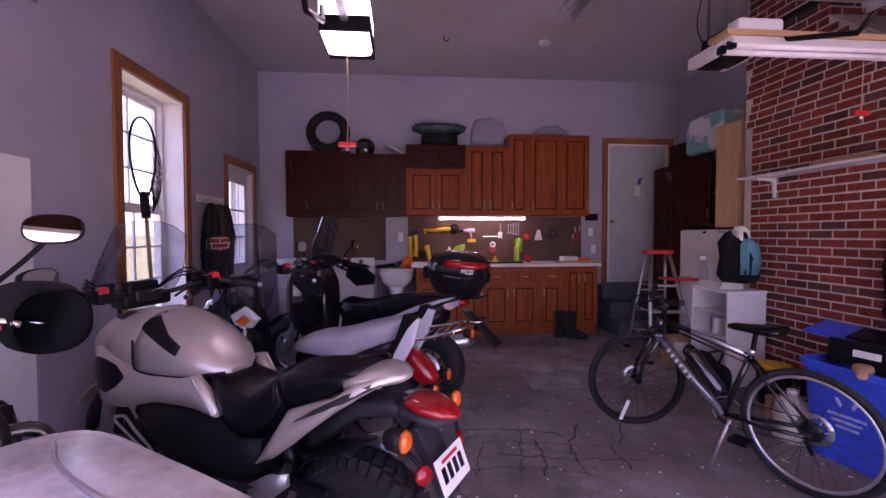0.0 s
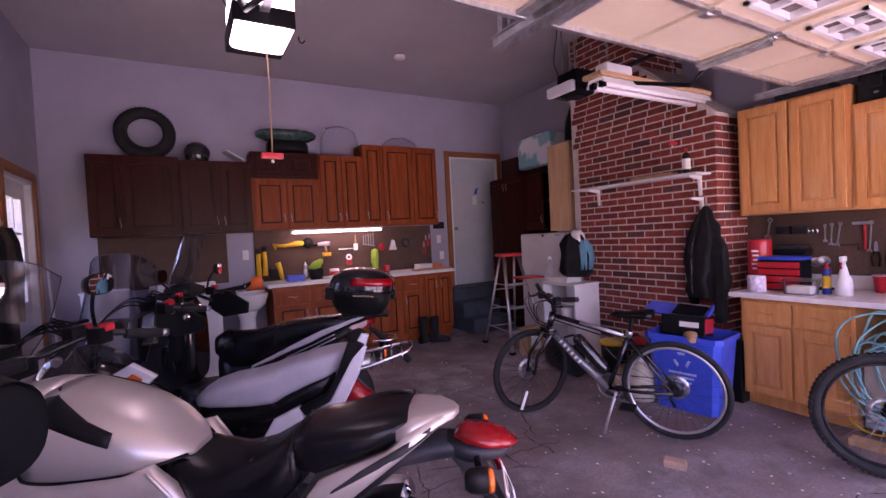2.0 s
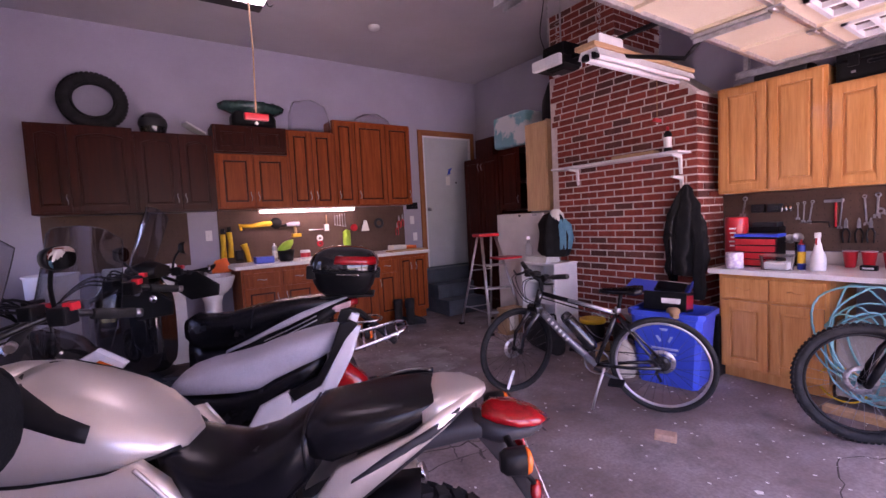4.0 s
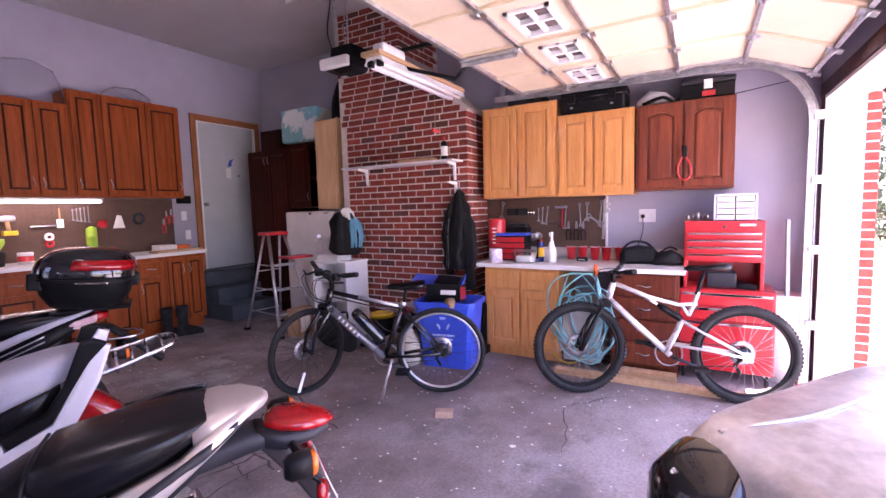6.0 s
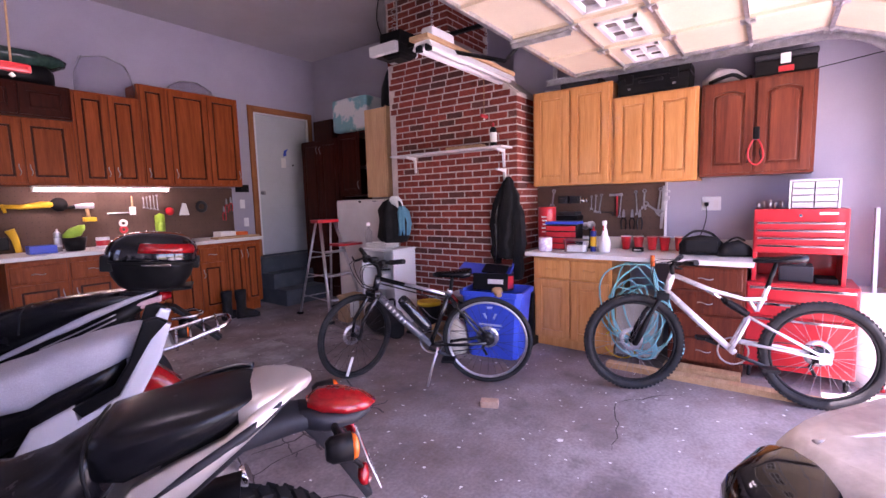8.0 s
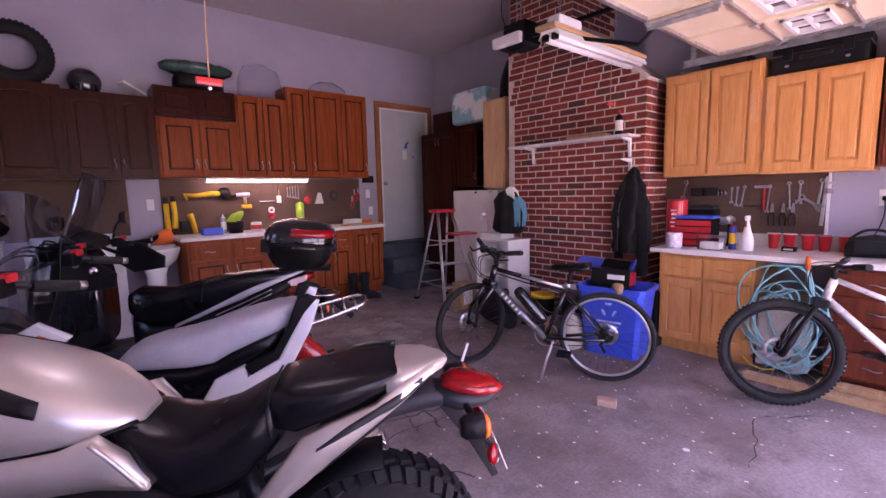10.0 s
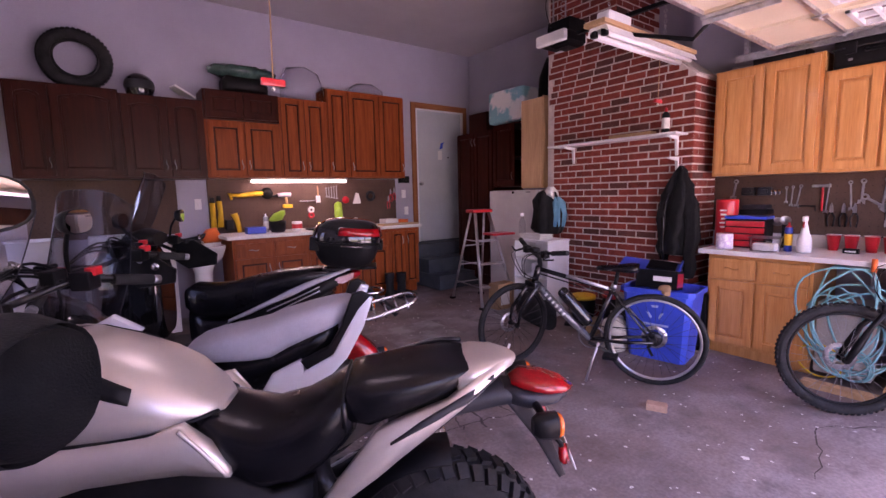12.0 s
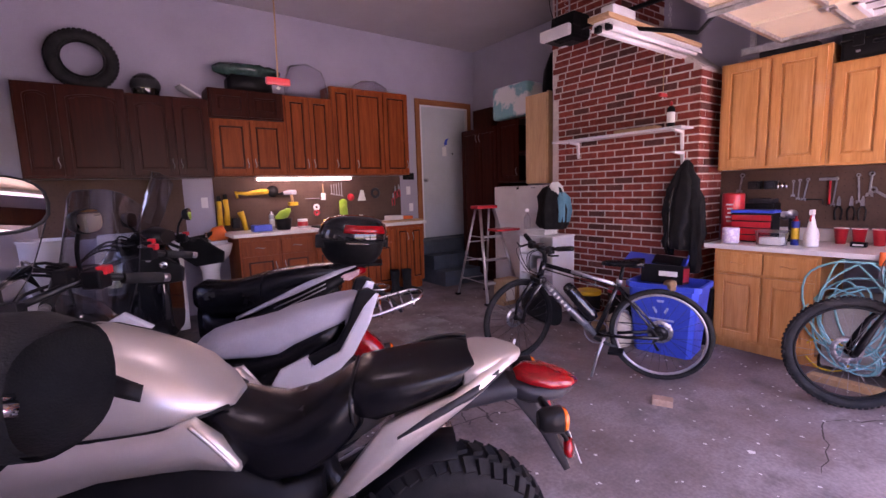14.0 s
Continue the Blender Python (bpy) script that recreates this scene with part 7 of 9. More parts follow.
for y in (2.40, 2.28):
    solid("socket_set", add_box(box(-0.05, 0.05, -0.05, -0.002, -0.02, 0.05, 0.006), -0.03, 0.03, -0.06, -0.045, 0.0, 0.03, 0.004), m_rack, "dark socket holder on the pegboard", "tool holder", east_board(y, 1.33), "tools on the pegboard")
solid("hex_key", tube([(-0.06, -0.006, 0), (0.05, -0.006, 0), (0.05, -0.006, -0.04)], 0.005, n=6), m_rack, "dark hex key on the pegboard", "hex key", east_board(1.98, 1.22), "tools on the pegboard")
sv = thing("socket_rail", "row of chrome sockets on a rail", "tool holder", east_board(2.22, 1.335), "tools on the pegboard")
part("rail", box(-0.06, 0.06, -0.01, -0.002, -0.006, 0.006), m_rack, sv)
for k in range(4):
    part("socket", lathe([(0.012, -0.02), (0.013, 0.02)], 12, pose(-0.045 + 0.03 * k, -0.02, 0)), m_chrome, sv)


def back_board(x, z, r=0):
    return pose(x, YB - 0.016, z) @ pose(0, 0, 0, 0, r, 0)


gr = thing("angle_grinder", "yellow and black angle grinder on the pegboard", "power tool", back_board(2.45, 1.42))
part("body", tube([(-0.22, -0.04, 0.01), (-0.10, -0.04, 0.0), (0.06, -0.04, 0.02), (0.14, -0.04, 0.02)], [0.018, 0.024, 0.034, 0.03], n=12), m_yellow, gr)
part("guard", lathe([(0.0, 0.0), (0.07, 0.0), (0.07, 0.02), (0.0, 0.022)], 20, pose(0.19, -0.04, 0.02, 90, 0, 0), caps=False), m_black, gr)
part("side_handle", tube([(-0.21, -0.04, -0.05), (-0.23, -0.04, 0.03)], 0.014, n=8), m_yellow, gr)
dr = thing("drill", "yellow cordless drill with battery on the pegboard", "power tool", back_board(2.83, 1.40))
part("body", tube([(-0.06, -0.04, 0.015), (0.03, -0.04, 0.02), (0.10, -0.04, 0.02)], [0.022, 0.032, 0.03], n=12), m_greyseat, dr)
part("chuck", tube([(-0.14, -0.04, 0.0), (-0.06, -0.04, 0.013)], [0.008, 0.02], n=10), m_black, dr)
part("handle", tube([(0.04, -0.04, 0.0), (0.05, -0.04, -0.10)], 0.018, n=8), m_card, dr)
part("battery", box(0.0, 0.11, -0.075, -0.01, -0.145, -0.10, 0.008), m_yellow, dr)
for x, z, w in ((2.03, 1.24, 0.0), (2.10, 1.26, 0.01)):
    sw = thing("reciprocating_saw", "yellow power saw hanging on end", "power tool", back_board(x, z))
    part("body", tube([(0, -0.05, -0.20), (w, -0.05, -0.04), (0, -0.05, 0.10)], [0.034, 0.028, 0.03], n=10), m_yellow, sw)
    part("shoe", box(-0.02, 0.02, -0.075, -0.03, 0.10, 0.16, 0.006), m_black, sw)
sd = thing("sander", "yellow power sander hanging at the pegboard", "power tool", back_board(2.25, 1.12))
part("body", tube([(0.0, -0.06, 0.09), (0.03, -0.06, 0.0), (0.05, -0.06, -0.13)], [0.04, 0.03, 0.026], n=10), m_yellow, sd)
part("battery", box(-0.10, -0.02, -0.10, -0.02, -0.10, 0.02, 0.01), m_black, sd)
for k in range(5):
    solid("wrench", wrench(0.026, 0.10 + 0.014 * k), m_steel, "chrome wrench in a row on the pegboard", "wrench", back_board(3.42 + 0.036 * k, 1.44), "tools on the pegboard")
pbsh = thing("paint_brush", "paint brush with a pale handle on the pegboard", "paint brush", back_board(3.30, 1.40))
part("handle", tube([(0, -0.012, 0.0), (0, -0.012, 0.12)], [0.012, 0.007], n=8), m_lumber, pbsh)
part("bristles", box(-0.03, 0.03, -0.02, -0.004, -0.09, 0.0, 0.004), m_paper, pbsh)
solid("plier_rack", add_box(box(-0.11, 0.11, -0.03, -0.02, -0.006, 0.006), -0.11, 0.11, -0.02, -0.002, -0.003, 0.003), m_chrome, "chrome tool rail on the pegboard", "tool holder", back_board(3.16, 1.335))
tr_ = thing("tape_roll", "white and red tape roll on the pegboard", "tape", back_board(3.19, 1.20))
part("roll", torus(0.03, 0.014, pose(0, -0.03, 0.02, 90, 0, 0), 20, 8), m_paper, tr_)
part("roll", torus(0.03, 0.014, pose(0, -0.03, -0.05, 90, 0, 0), 20, 8), m_red, tr_)
solid("tape_measure", lathe([(0.0, -0.02), (0.045, -0.018), (0.05, 0.0), (0.045, 0.02), (0, 0.022)], 20, back_board(3.68, 1.335) @ pose(0, -0.03, 0, 90, 0, 0), caps=False), m_red, "round red tape measure on the pegboard", "tape measure")
solid("grout_pad", prism([(-0.06, -0.07), (0.06, -0.07), (0.03, 0.07), (-0.01, 0.08)], -0.03, -0.005, "y", 0.006), m_paper, "white putty tool on the pegboard", "tool", back_board(3.85, 1.35))
solid("cutting_disc", torus(0.055, 0.020, pose(0, -0.012, 0, 90, 0, 0), 28, 8, 0.4), m_grey, "grey cutting disc on the pegboard", "disc", back_board(4.07, 1.38))
for k, (x, z) in enumerate(((4.40, 1.40), (4.46, 1.42), (4.36, 1.30))):
    pliers(m_red, back_board(x, z), "red-handled pliers hanging on the pegboard")
solid("work_gloves", body([(-0.05, 0.03, -0.09, 0.09), (0.0, 0.05, -0.12, 0.12), (0.05, 0.03, -0.08, 0.10)], 14), m_green, "lime green gloves hanging on the pegboard", "gloves", back_board(3.56, 1.20) @ pose(0, -0.04, 0))

# on the rear worktop
CZ = 0.984
solid("blue_box", box(2.30, 2.50, 6.16, 6.30, CZ, CZ + 0.075, 0.004), m_blue, "small blue cardboard box on the worktop", "box")
pot = thing("plant_pot", "dark plastic pot with green rags in it", "pot", pose(2.66, 6.25, CZ))
part("pot", lathe([(0.075, 0), (0.10, 0.13), (0.092, 0.13), (0.07, 0.01)], 20), m_black, pot)
part("rag", body([(-0.09, 0.05, 0.12, 0.16), (-0.03, 0.10, 0.12, 0.22), (0.05, 0.09, 0.14, 0.25), (0.09, 0.04, 0.20, 0.25)], 14), m_green, pot)
can("paint_tin", "white tin with a red label on the worktop", 2.90, 6.28, CZ, 0.06, 0.11, m_white, m_red)
can("spray_can", "grey spray can on the worktop", 2.55, 6.33, CZ, 0.03, 0.18, m_steel, m_paper, m_white)
solid("tray", box(3.0, 3.5, 6.05, 6.28, CZ, CZ + 0.02, 0.006), m_black, "flat dark tray on the worktop", "tray")
solid("nozzle", lathe([(0.05, 0), (0.045, 0.02), (0.018, 0.025), (0.015, 0.07), (0.0, 0.072)], 14, pose(3.15, 6.2, CZ + 0.02), caps=False), m_yellow, "yellow plastic nozzle on the tray", "nozzle")
rc2 = can("mug", "red mug on the worktop", 3.62, 6.28, CZ, 0.042, 0.10, m_red, cat="mug")
can("bottle", "lime green bottle on the worktop", 3.48, 6.33, CZ, 0.04, 0.22, m_green, None, m_green, "bottle")
solid("white_box", box(4.10, 4.30, 6.22, 6.40, CZ, CZ + 0.075, 0.004), m_paper, "open white cardboard box on the worktop", "box")
solid("orange_box", box(4.31, 4.48, 6.25, 6.42, CZ, CZ + 0.06, 0.004), m_orange, "orange cardboard box on the worktop", "box")
solid("board_stack", box(3.95, 4.49, 6.0, 6.18, CZ, CZ + 0.022, 0.002), m_lumber, "thin wooden boards lying on the worktop", "boards")
sw_ = thing("switch_plate", "white wall switch plate", "switch", group="switch plates")
part("plate", box(1.86, 1.93, YB - 0.007, YB, 1.27, 1.39, 0.002), m_white, sw_)
part("toggle", box(1.885, 1.905, YB - 0.014, YB - 0.006, 1.31, 1.35, 0.002), m_white, sw_)
for dx, dz in ((2.74, 0.07), (2.78, -0.18)):
    copy_thing(sw_, pose(dx, 0, dz))
solid("key_rack", add_box(box(4.55, 4.73, YB - 0.03, YB, 1.56, 1.66, 0.004), 4.60, 4.70, YB - 0.05, YB - 0.028, 1.60, 1.65, 0.01), m_black, "small black rack on the wall by the door", "rack")

# ---- sink and washer ----
sk = thing("sink", "white porcelain pedestal sink", "sink", pose(1.84, 6.26, 0.0))
bowl = []
for w, d, z in ((0.10, 0.10, 0.66), (0.28, 0.24, 0.70), (0.40, 0.36, 0.76), (0.46, 0.42, 0.85), (0.47, 0.43, 0.885), (0.42, 0.38, 0.888), (0.36, 0.30, 0.84), (0.15, 0.12, 0.78)):
    bowl.append([Vector((w / 2 * math.copysign(abs(math.cos(a)) ** 0.8, math.cos(a)), d / 2 * math.copysign(abs(math.sin(a)) ** 0.8, math.sin(a)) - 0.02, z)) for a in (2 * math.pi * k / 28 for k in range(28))])
part("basin", loft(bowl), m_porcelain, sk)
part("back_ledge", box(-0.23, 0.23, 0.14, 0.33, 0.80, 0.90, 0.02), m_porcelain, sk)
part("pedestal", lathe([(0.13, fz(6.2)), (0.12, 0.1), (0.085, 0.35), (0.09, 0.60), (0.12, 0.70)], 22), m_porcelain, sk)
part("tap", tube(smooth_path([(0, 0.22, 0.90), (0, 0.22, 0.98), (0, 0.12, 1.0), (0, 0.08, 0.96)], 4), 0.012, n=8), m_chrome, sk)
for s in (-1, 1):
    part("tap_handle", lathe([(0.015, 0), (0.02, 0.03), (0.012, 0.04)], 10, pose(0.09 * s, 0.22, 0.90)), m_chrome, sk)
solid("orange_bag", body([(-0.10, 0.06, 0, 0.08), (-0.05, 0.13, 0, 0.15), (0.05, 0.14, 0, 0.17), (0.10, 0.06, 0, 0.07)], 16, 2.6), m_orange, "bright orange cloth bag on the sink", "bag", pose(1.98, 6.46, 0.90))
solid("tool_bundle", tube([(0, 0, 0), (0.3, 0.02, 0.03), (0.42, 0.0, 0.10)], [0.02, 0.03, 0.015], n=8), m_black, "black hand tools lying across the sink", "tools", pose(1.55, 6.42, 0.925))
wm = thing("washing_machine", "white top-loading washing machine", "washing machine", pose(0.86, 6.58, fz(6.3)))
part("cabinet", box(0, 0.70, -0.64, 0.0, 0.02, 0.88, 0.012), m_laminate, wm)
part("lid", box(0.04, 0.66, -0.60, -0.12, 0.881, 0.897, 0.006), m_white, wm)
part("console", box(0.02, 0.68, -0.11, -0.01, 0.88, 1.0, 0.02), m_white, wm)
part("knob", lathe([(0.03, 0), (0.025, 0.02)], 16, pose(0.5, -0.11, 0.95, 90, 0, 0)), m_chrome, wm)
solid("cloth_heap", body([(-0.16, 0.08, 0, 0.02), (-0.08, 0.16, 0, 0.045), (0.08, 0.14, 0, 0.04), (0.16, 0.06, 0, 0.02)], 14), m_cloth, "dark rag lying on the washing machine", "cloth", pose(1.28, 6.2, fz(6.3) + 0.898))
bk = thing("laundry_bin", "white plastic bin with dark scuffs", "bin", pose(0.52, 6.22, fz(6.2)))
part("tub", lathe([(0.16, 0), (0.165, 0.02), (0.20, 0.98), (0.21, 1.0), (0.195, 1.0), (0.16, 0.04)], 26), m_white, bk)
part("rim", torus(0.205, 0.01, pose(0, 0, 1.0), 26, 6), m_white, bk)

# ---- on top of the rear cabinets ----
ty = thing("spare_tyre", "black motorcycle tyre leaning on the wall", "tyre", pose(0.95, 6.37, 2.455) @ pose(0, 0, 0, -7, 0, 0))
bm = torus(0.225, 0.058, pose(0, 0, 0.262, 90, 0, 0), 48, 12, 1.0)
for k in range(44):
    a = 2 * math.pi * k / 44
    add_box(bm, -0.012, 0.012, -0.03, 0.03, 0.0, 0.009, m=pose(0, 0, 0.262) @ pose(0, 0, 0, 0, math.degrees(a), 0) @ pose(0, 0, 0.278, 0, 0, 20))
part("tread", bm, m_rubber, ty)
part("bead", torus(0.172, 0.012, pose(0, -0.035, 0.262, 90, 0, 0), 40, 6), m_rubber, ty)
he = thing("helmet", "black motorcycle helmet on the cabinet", "helmet", pose(1.43, 6.38, 2.426))
part("shell", lathe([(0.11, 0.0), (0.125, 0.04), (0.13, 0.10), (0.11, 0.17), (0.06, 0.21), (0.0, 0.22)], 24, caps=False), m_gloss, he)
part("visor", lathe([(0.128, 0.06), (0.134, 0.10), (0.122, 0.145)], 24, pose(0, -0.008, 0), caps=False), m_grey, he)
sp = thing("floodlight", "small tilted solar floodlight panel", "floodlight", pose(1.80, 6.36, 2.43) @ pose(0, 0, 0.06, 0, 28, 12))
part("panel", box(-0.11, 0.11, -0.08, 0.08, 0.0, 0.02, 0.004), m_white, sp)
part("cell", box(-0.09, 0.09, -0.065, 0.065, 0.0202, 0.024), m_grey, sp)
bgm = thing("wrapped_case", "black case under a crumpled green plastic sheet", "case", pose(2.42, 6.36, 2.553))
part("case", body([(-0.24, 0.14, 0.0, 0.12), (-0.20, 0.26, 0.0, 0.17), (0.18, 0.26, 0.0, 0.17), (0.24, 0.14, 0.0, 0.12)], 20, 4.0), m_black, bgm)
rn = random.Random(8)
part("sheet", loft([[Vector((0.36 * c * s + rn.uniform(-0.012, 0.012), 0.17 * d * s + rn.uniform(-0.01, 0.01), z + rn.uniform(-0.012, 0.012))) for c, d in ((math.cos(a), math.sin(a)) for a in (2 * math.pi * k / 30 for k in range(30)))] for s, z in ((0.72, 0.155), (0.98, 0.20), (1.0, 0.235), (0.9, 0.27), (0.6, 0.285), (0.3, 0.29))]), surface("green_plastic_film", (0.02, 0.05, 0.045), (0.04, 0.09, 0.08), 0.18, scale=14, bump=0.8, bscale=30, coat=0.5), bgm)
cb = solid("plastic_bag", body([(-0.25, 0.16, 0, 0.22), (-0.20, 0.22, 0, 0.36), (0.0, 0.24, 0, 0.40), (0.17, 0.22, 0, 0.34), (0.24, 0.14, 0, 0.16)], 20, 3.0), m_film, "clear plastic bag standing on the cabinet", "plastic bag", pose(3.10, 6.38, 2.55))
cb2 = solid("plastic_bag", body([(-0.24, 0.10, 0, 0.05), (-0.12, 0.22, 0, 0.13), (0.06, 0.24, 0, 0.15), (0.22, 0.18, 0, 0.08), (0.28, 0.06, 0, 0.03)], 20, 2.4), m_film, "crumpled clear plastic wrap on the cabinet", "plastic bag", pose(3.95, 6.40, 2.714))

# ---- on top of the right-hand cabinets ----
hc = thing("hard_case", "black hard equipment case with latches", "case", pose(5.32, 1.83, 2.206, 0, 0, -90))
part("shell", box(0, 0.55, 0.0, 0.28, 0.0, 0.215, 0.025), m_black, hc)
part("seam", box(-0.004, 0.554, -0.004, 0.284, 0.125, 0.140, 0.004), m_gloss, hc)
for x in (0.10, 0.44):
    part("latch", box(x - 0.03, x + 0.03, -0.014, 0.004, 0.09, 0.165, 0.004), m_black, hc)
    part("hasp", box(x - 0.012, x + 0.012, -0.006, 0.002, 0.045, 0.06, 0.002), m_steel, hc)
part("handle", tube(smooth_path([(0.19, -0.005, 0.10), (0.20, -0.04, 0.09), (0.34, -0.04, 0.09), (0.35, -0.005, 0.10)], 4), 0.012, n=8), m_black, hc)
tb2 = thing("tool_box", "black plastic tool box with grey latch", "tool box", pose(5.34, 0.86, 2.206, 0, 0, -90))
part("tub", box(0, 0.36, 0.0, 0.20, 0.0, 0.11, 0.012), m_black, tb2)
part("lid", box(-0.006, 0.366, -0.006, 0.206, 0.112, 0.155, 0.014), m_grey, tb2)
part("latch", box(0.15, 0.21, -0.016, 0.0, 0.07, 0.14, 0.004), m_paper, tb2)
part("label_bar", box(0.14, 0.23, -0.003, 0.001, 0.015, 0.055, 0.001), m_red, tb2)
solid("plastic_bag", body([(-0.15, 0.06, 0, 0.04), (-0.08, 0.18, 0, 0.10), (0.04, 0.20, 0, 0.13), (0.14, 0.10, 0, 0.05)], 18, 2.4), surface("white_bag_film", (0.62, 0.60, 0.62), (0.5, 0.48, 0.5), 0.3, scale=20, bump=0.6, bscale=40), "crumpled pale plastic bag on the cabinet", "plastic bag", pose(5.44, 1.06, 2.206, 0, 0, 90))
solid("black_strap", tube(smooth_path([(5.35, 1.15, 2.215), (5.33, 1.0, 2.25), (5.36, 0.92, 2.21), (5.34, 0.88, 2.22)], 4), 0.014, n=6), m_black, "black strap lying on the cabinet", "strap")
solid("wire_rod", tube(smooth_path([(5.40, 0.60, 2.212), (5.38, 0.40, 2.23), (5.36, 0.22, 2.25), (5.36, 0.14, 2.26)], 4), 0.004, n=5), m_rack, "thin dark rod sticking out over the cabinet edge", "rod")
solid("grey_case", box(5.36, 5.58, 2.0, 2.35, 2.355, 2.43, 0.01), m_grey, "flat grey case lying on the oak cabinet", "case")
solid("pipe_offcut", tube([(5.42, 2.52, 2.375), (5.46, 2.38, 2.375)], 0.02, n=10), m_alu, "short bright pipe offcut on the oak cabinet", "pipe")
jc = thing("jumper_cable", "red looped cable with black clips hanging on a handle", "cable", pose(5.24, 0.83, 1.72))
part("loop", tube(smooth_path([(0, 0, 0.06), (0, 0.045, -0.04), (0, 0.035, -0.12), (0, -0.01, -0.15), (0, -0.045, -0.10), (0, -0.035, -0.02), (0, 0.0, 0.05)], 5), 0.006, n=6), m_red, jc)
part("clip", box(-0.02, 0.02, -0.02, 0.02, 0.03, 0.12, 0.008), m_black, jc)

# ---- red tool cabinet ----
tc = thing("tool_cabinet", "red steel rolling tool cabinet with an upper chest", "tool cabinet", pose(XW - 0.03, 0.85, 0.0, 0, 0, -90))
part("base", box(0.0, 0.63, -0.44, 0.0, 0.09, 0.72, 0.008), m_red, tc)
for k, (a, b) in enumerate(((0.60, 0.705), (0.49, 0.59), (0.13, 0.48))):
    d_ = part("drawer", box(0.015, 0.615, -0.458, -0.441, a, b, 0.004), m_red, tc)
    part("pull_strip", box(0.025, 0.605, -0.470, -0.457, b - 0.026, b - 0.006, 0.003), m_chrome, d_)
for s in (0.04, 0.59):
    for yy in (-0.40, -0.05):
        part("caster", lathe([(0.04, -0.012), (0.045, 0.0), (0.04, 0.012)], 16, pose(s, yy, 0.046, 0, 90, 0)), m_rubber, tc)
        part("caster_fork", box(s - 0.02, s + 0.02, yy - 0.02, yy + 0.02, 0.07, 0.092), m_steel, tc)
part("shelf_frame", add_box(add_box(box(0.03, 0.055, -0.36, -0.02, 0.72, 0.93, 0.003), 0.535, 0.56, -0.36, -0.02, 0.72, 0.93, 0.003), 0.055, 0.535, -0.03, -0.02, 0.72, 0.93), m_red, tc)
uc = part("upper_chest", box(0.03, 0.56, -0.36, -0.01, 0.93, 1.245, 0.008), m_red, tc)
for k in range(4):
    a = 0.945 + 0.055 * k
    d_ = part("chest_drawer", box(0.045, 0.545, -0.374, -0.361, a, a + 0.047, 0.003), m_red, tc)
    part("pull_strip", box(0.055, 0.535, -0.383, -0.373, a + 0.030, a + 0.044, 0.002), m_chrome, d_)
part("lock", lathe([(0.010, 0), (0.010, 0.006)], 12, pose(0.30, -0.361, 1.20, 90, 0, 0)), m_chrome, uc)
part("maker_bar", box(0.40, 0.50, -0.363, -0.3605, 1.205, 1.222), m_paper, uc)
solid("battery_charger", add_box(box(5.26, 5.44, 0.46, 0.66, 0.722, 0.84, 0.01), 5.28, 5.42, 0.50, 0.62, 0.84, 0.88, 0.01), m_grey, "grey battery charger on the tool cabinet", "charger")
solid("parts_tray", box(5.24, 5.42, 0.33, 0.45, 0.722, 0.76, 0.006), m_black, "black tray with odds and ends on the tool cabinet", "tray")
og = thing("parts_organiser", "clear plastic drawer organiser with white frame", "organiser", pose(5.40, 0.62, 1.247, 0, 0, -90))
part("frame", add_box(add_box(add_box(box(0, 0.012, -0.13, 0.0, 0, 0.20), 0.268, 0.28, -0.13, 0.0, 0, 0.20), 0, 0.28, -0.13, 0.0, 0.19, 0.202), 0, 0.28, -0.005, 0.0, 0, 0.2), m_white, og)
for i in range(2):
    for j in range(4):
        part("tray", box(0.016 + 0.126 * i, 0.136 + 0.126 * i, -0.135, -0.01, 0.004 + 0.047 * j, 0.044 + 0.047 * j, 0.003), surface("frosted_plastic", (0.60, 0.58, 0.60), (0.5, 0.48, 0.5), 0.3, scale=15), og)
for k in range(5):
    solid("socket", lathe([(0.014, 0), (0.016, 0.03), (0.012, 0.045 + 0.01 * (k % 3))], 12, pose(5.32 + 0.03 * (k % 2), 0.80 - 0.035 * k, 1.247)), m_steel, "chrome socket standing on the tool chest", "socket", None, "loose sockets")

# ---- under the bench ----
cp = thing("compressor", "pale grey air compressor with a looped teal hose", "compressor", pose(5.22, 1.58, 0.0))
part("housing", add_box(box(-0.16, 0.16, -0.15, 0.17, 0.04, 0.56, 0.02), -0.165, -0.155, -0.10, 0.10, 0.35, 0.48, 0.004), surface("putty_plastic", (0.42, 0.40, 0.36), (0.36, 0.34, 0.31), 0.5, scale=6), cp)
rn = random.Random(3)
for k in range(9):
    pts = []
    y0, z0, ry, rz_ = rn.uniform(-0.12, 0.10), 0.46 + rn.uniform(-0.12, 0.10), rn.uniform(0.12, 0.24), rn.uniform(0.20, 0.33)
    for i in range(28):
        a = 2 * math.pi * i / 28
        pts.append((-0.19 - 0.010 * k - 0.03 * math.sin(a + k), y0 + ry * math.cos(a) + 0.03 * math.sin(2 * a + k), min(0.83, max(0.02, z0 + rz_ * math.sin(a) + 0.02 * math.sin(3 * a + k)))))
    part("hose", tube(pts, 0.007, n=6, closed=True), m_teal, cp, "loosely coiled teal hose")
for k in range(3):
    part("hose", torus(0.10 + 0.012 * k, 0.0075, pose(-0.22, -0.05, 0.145 + 0.01 * k, 10, 78, 0), 30, 6), m_teal, cp, "coiled teal hose")
part("hose", torus(0.13, 0.007, pose(-0.20, 0.12, 0.14, 0, 75, 0), 30, 6), m_yellow, cp, "coiled yellow cord")
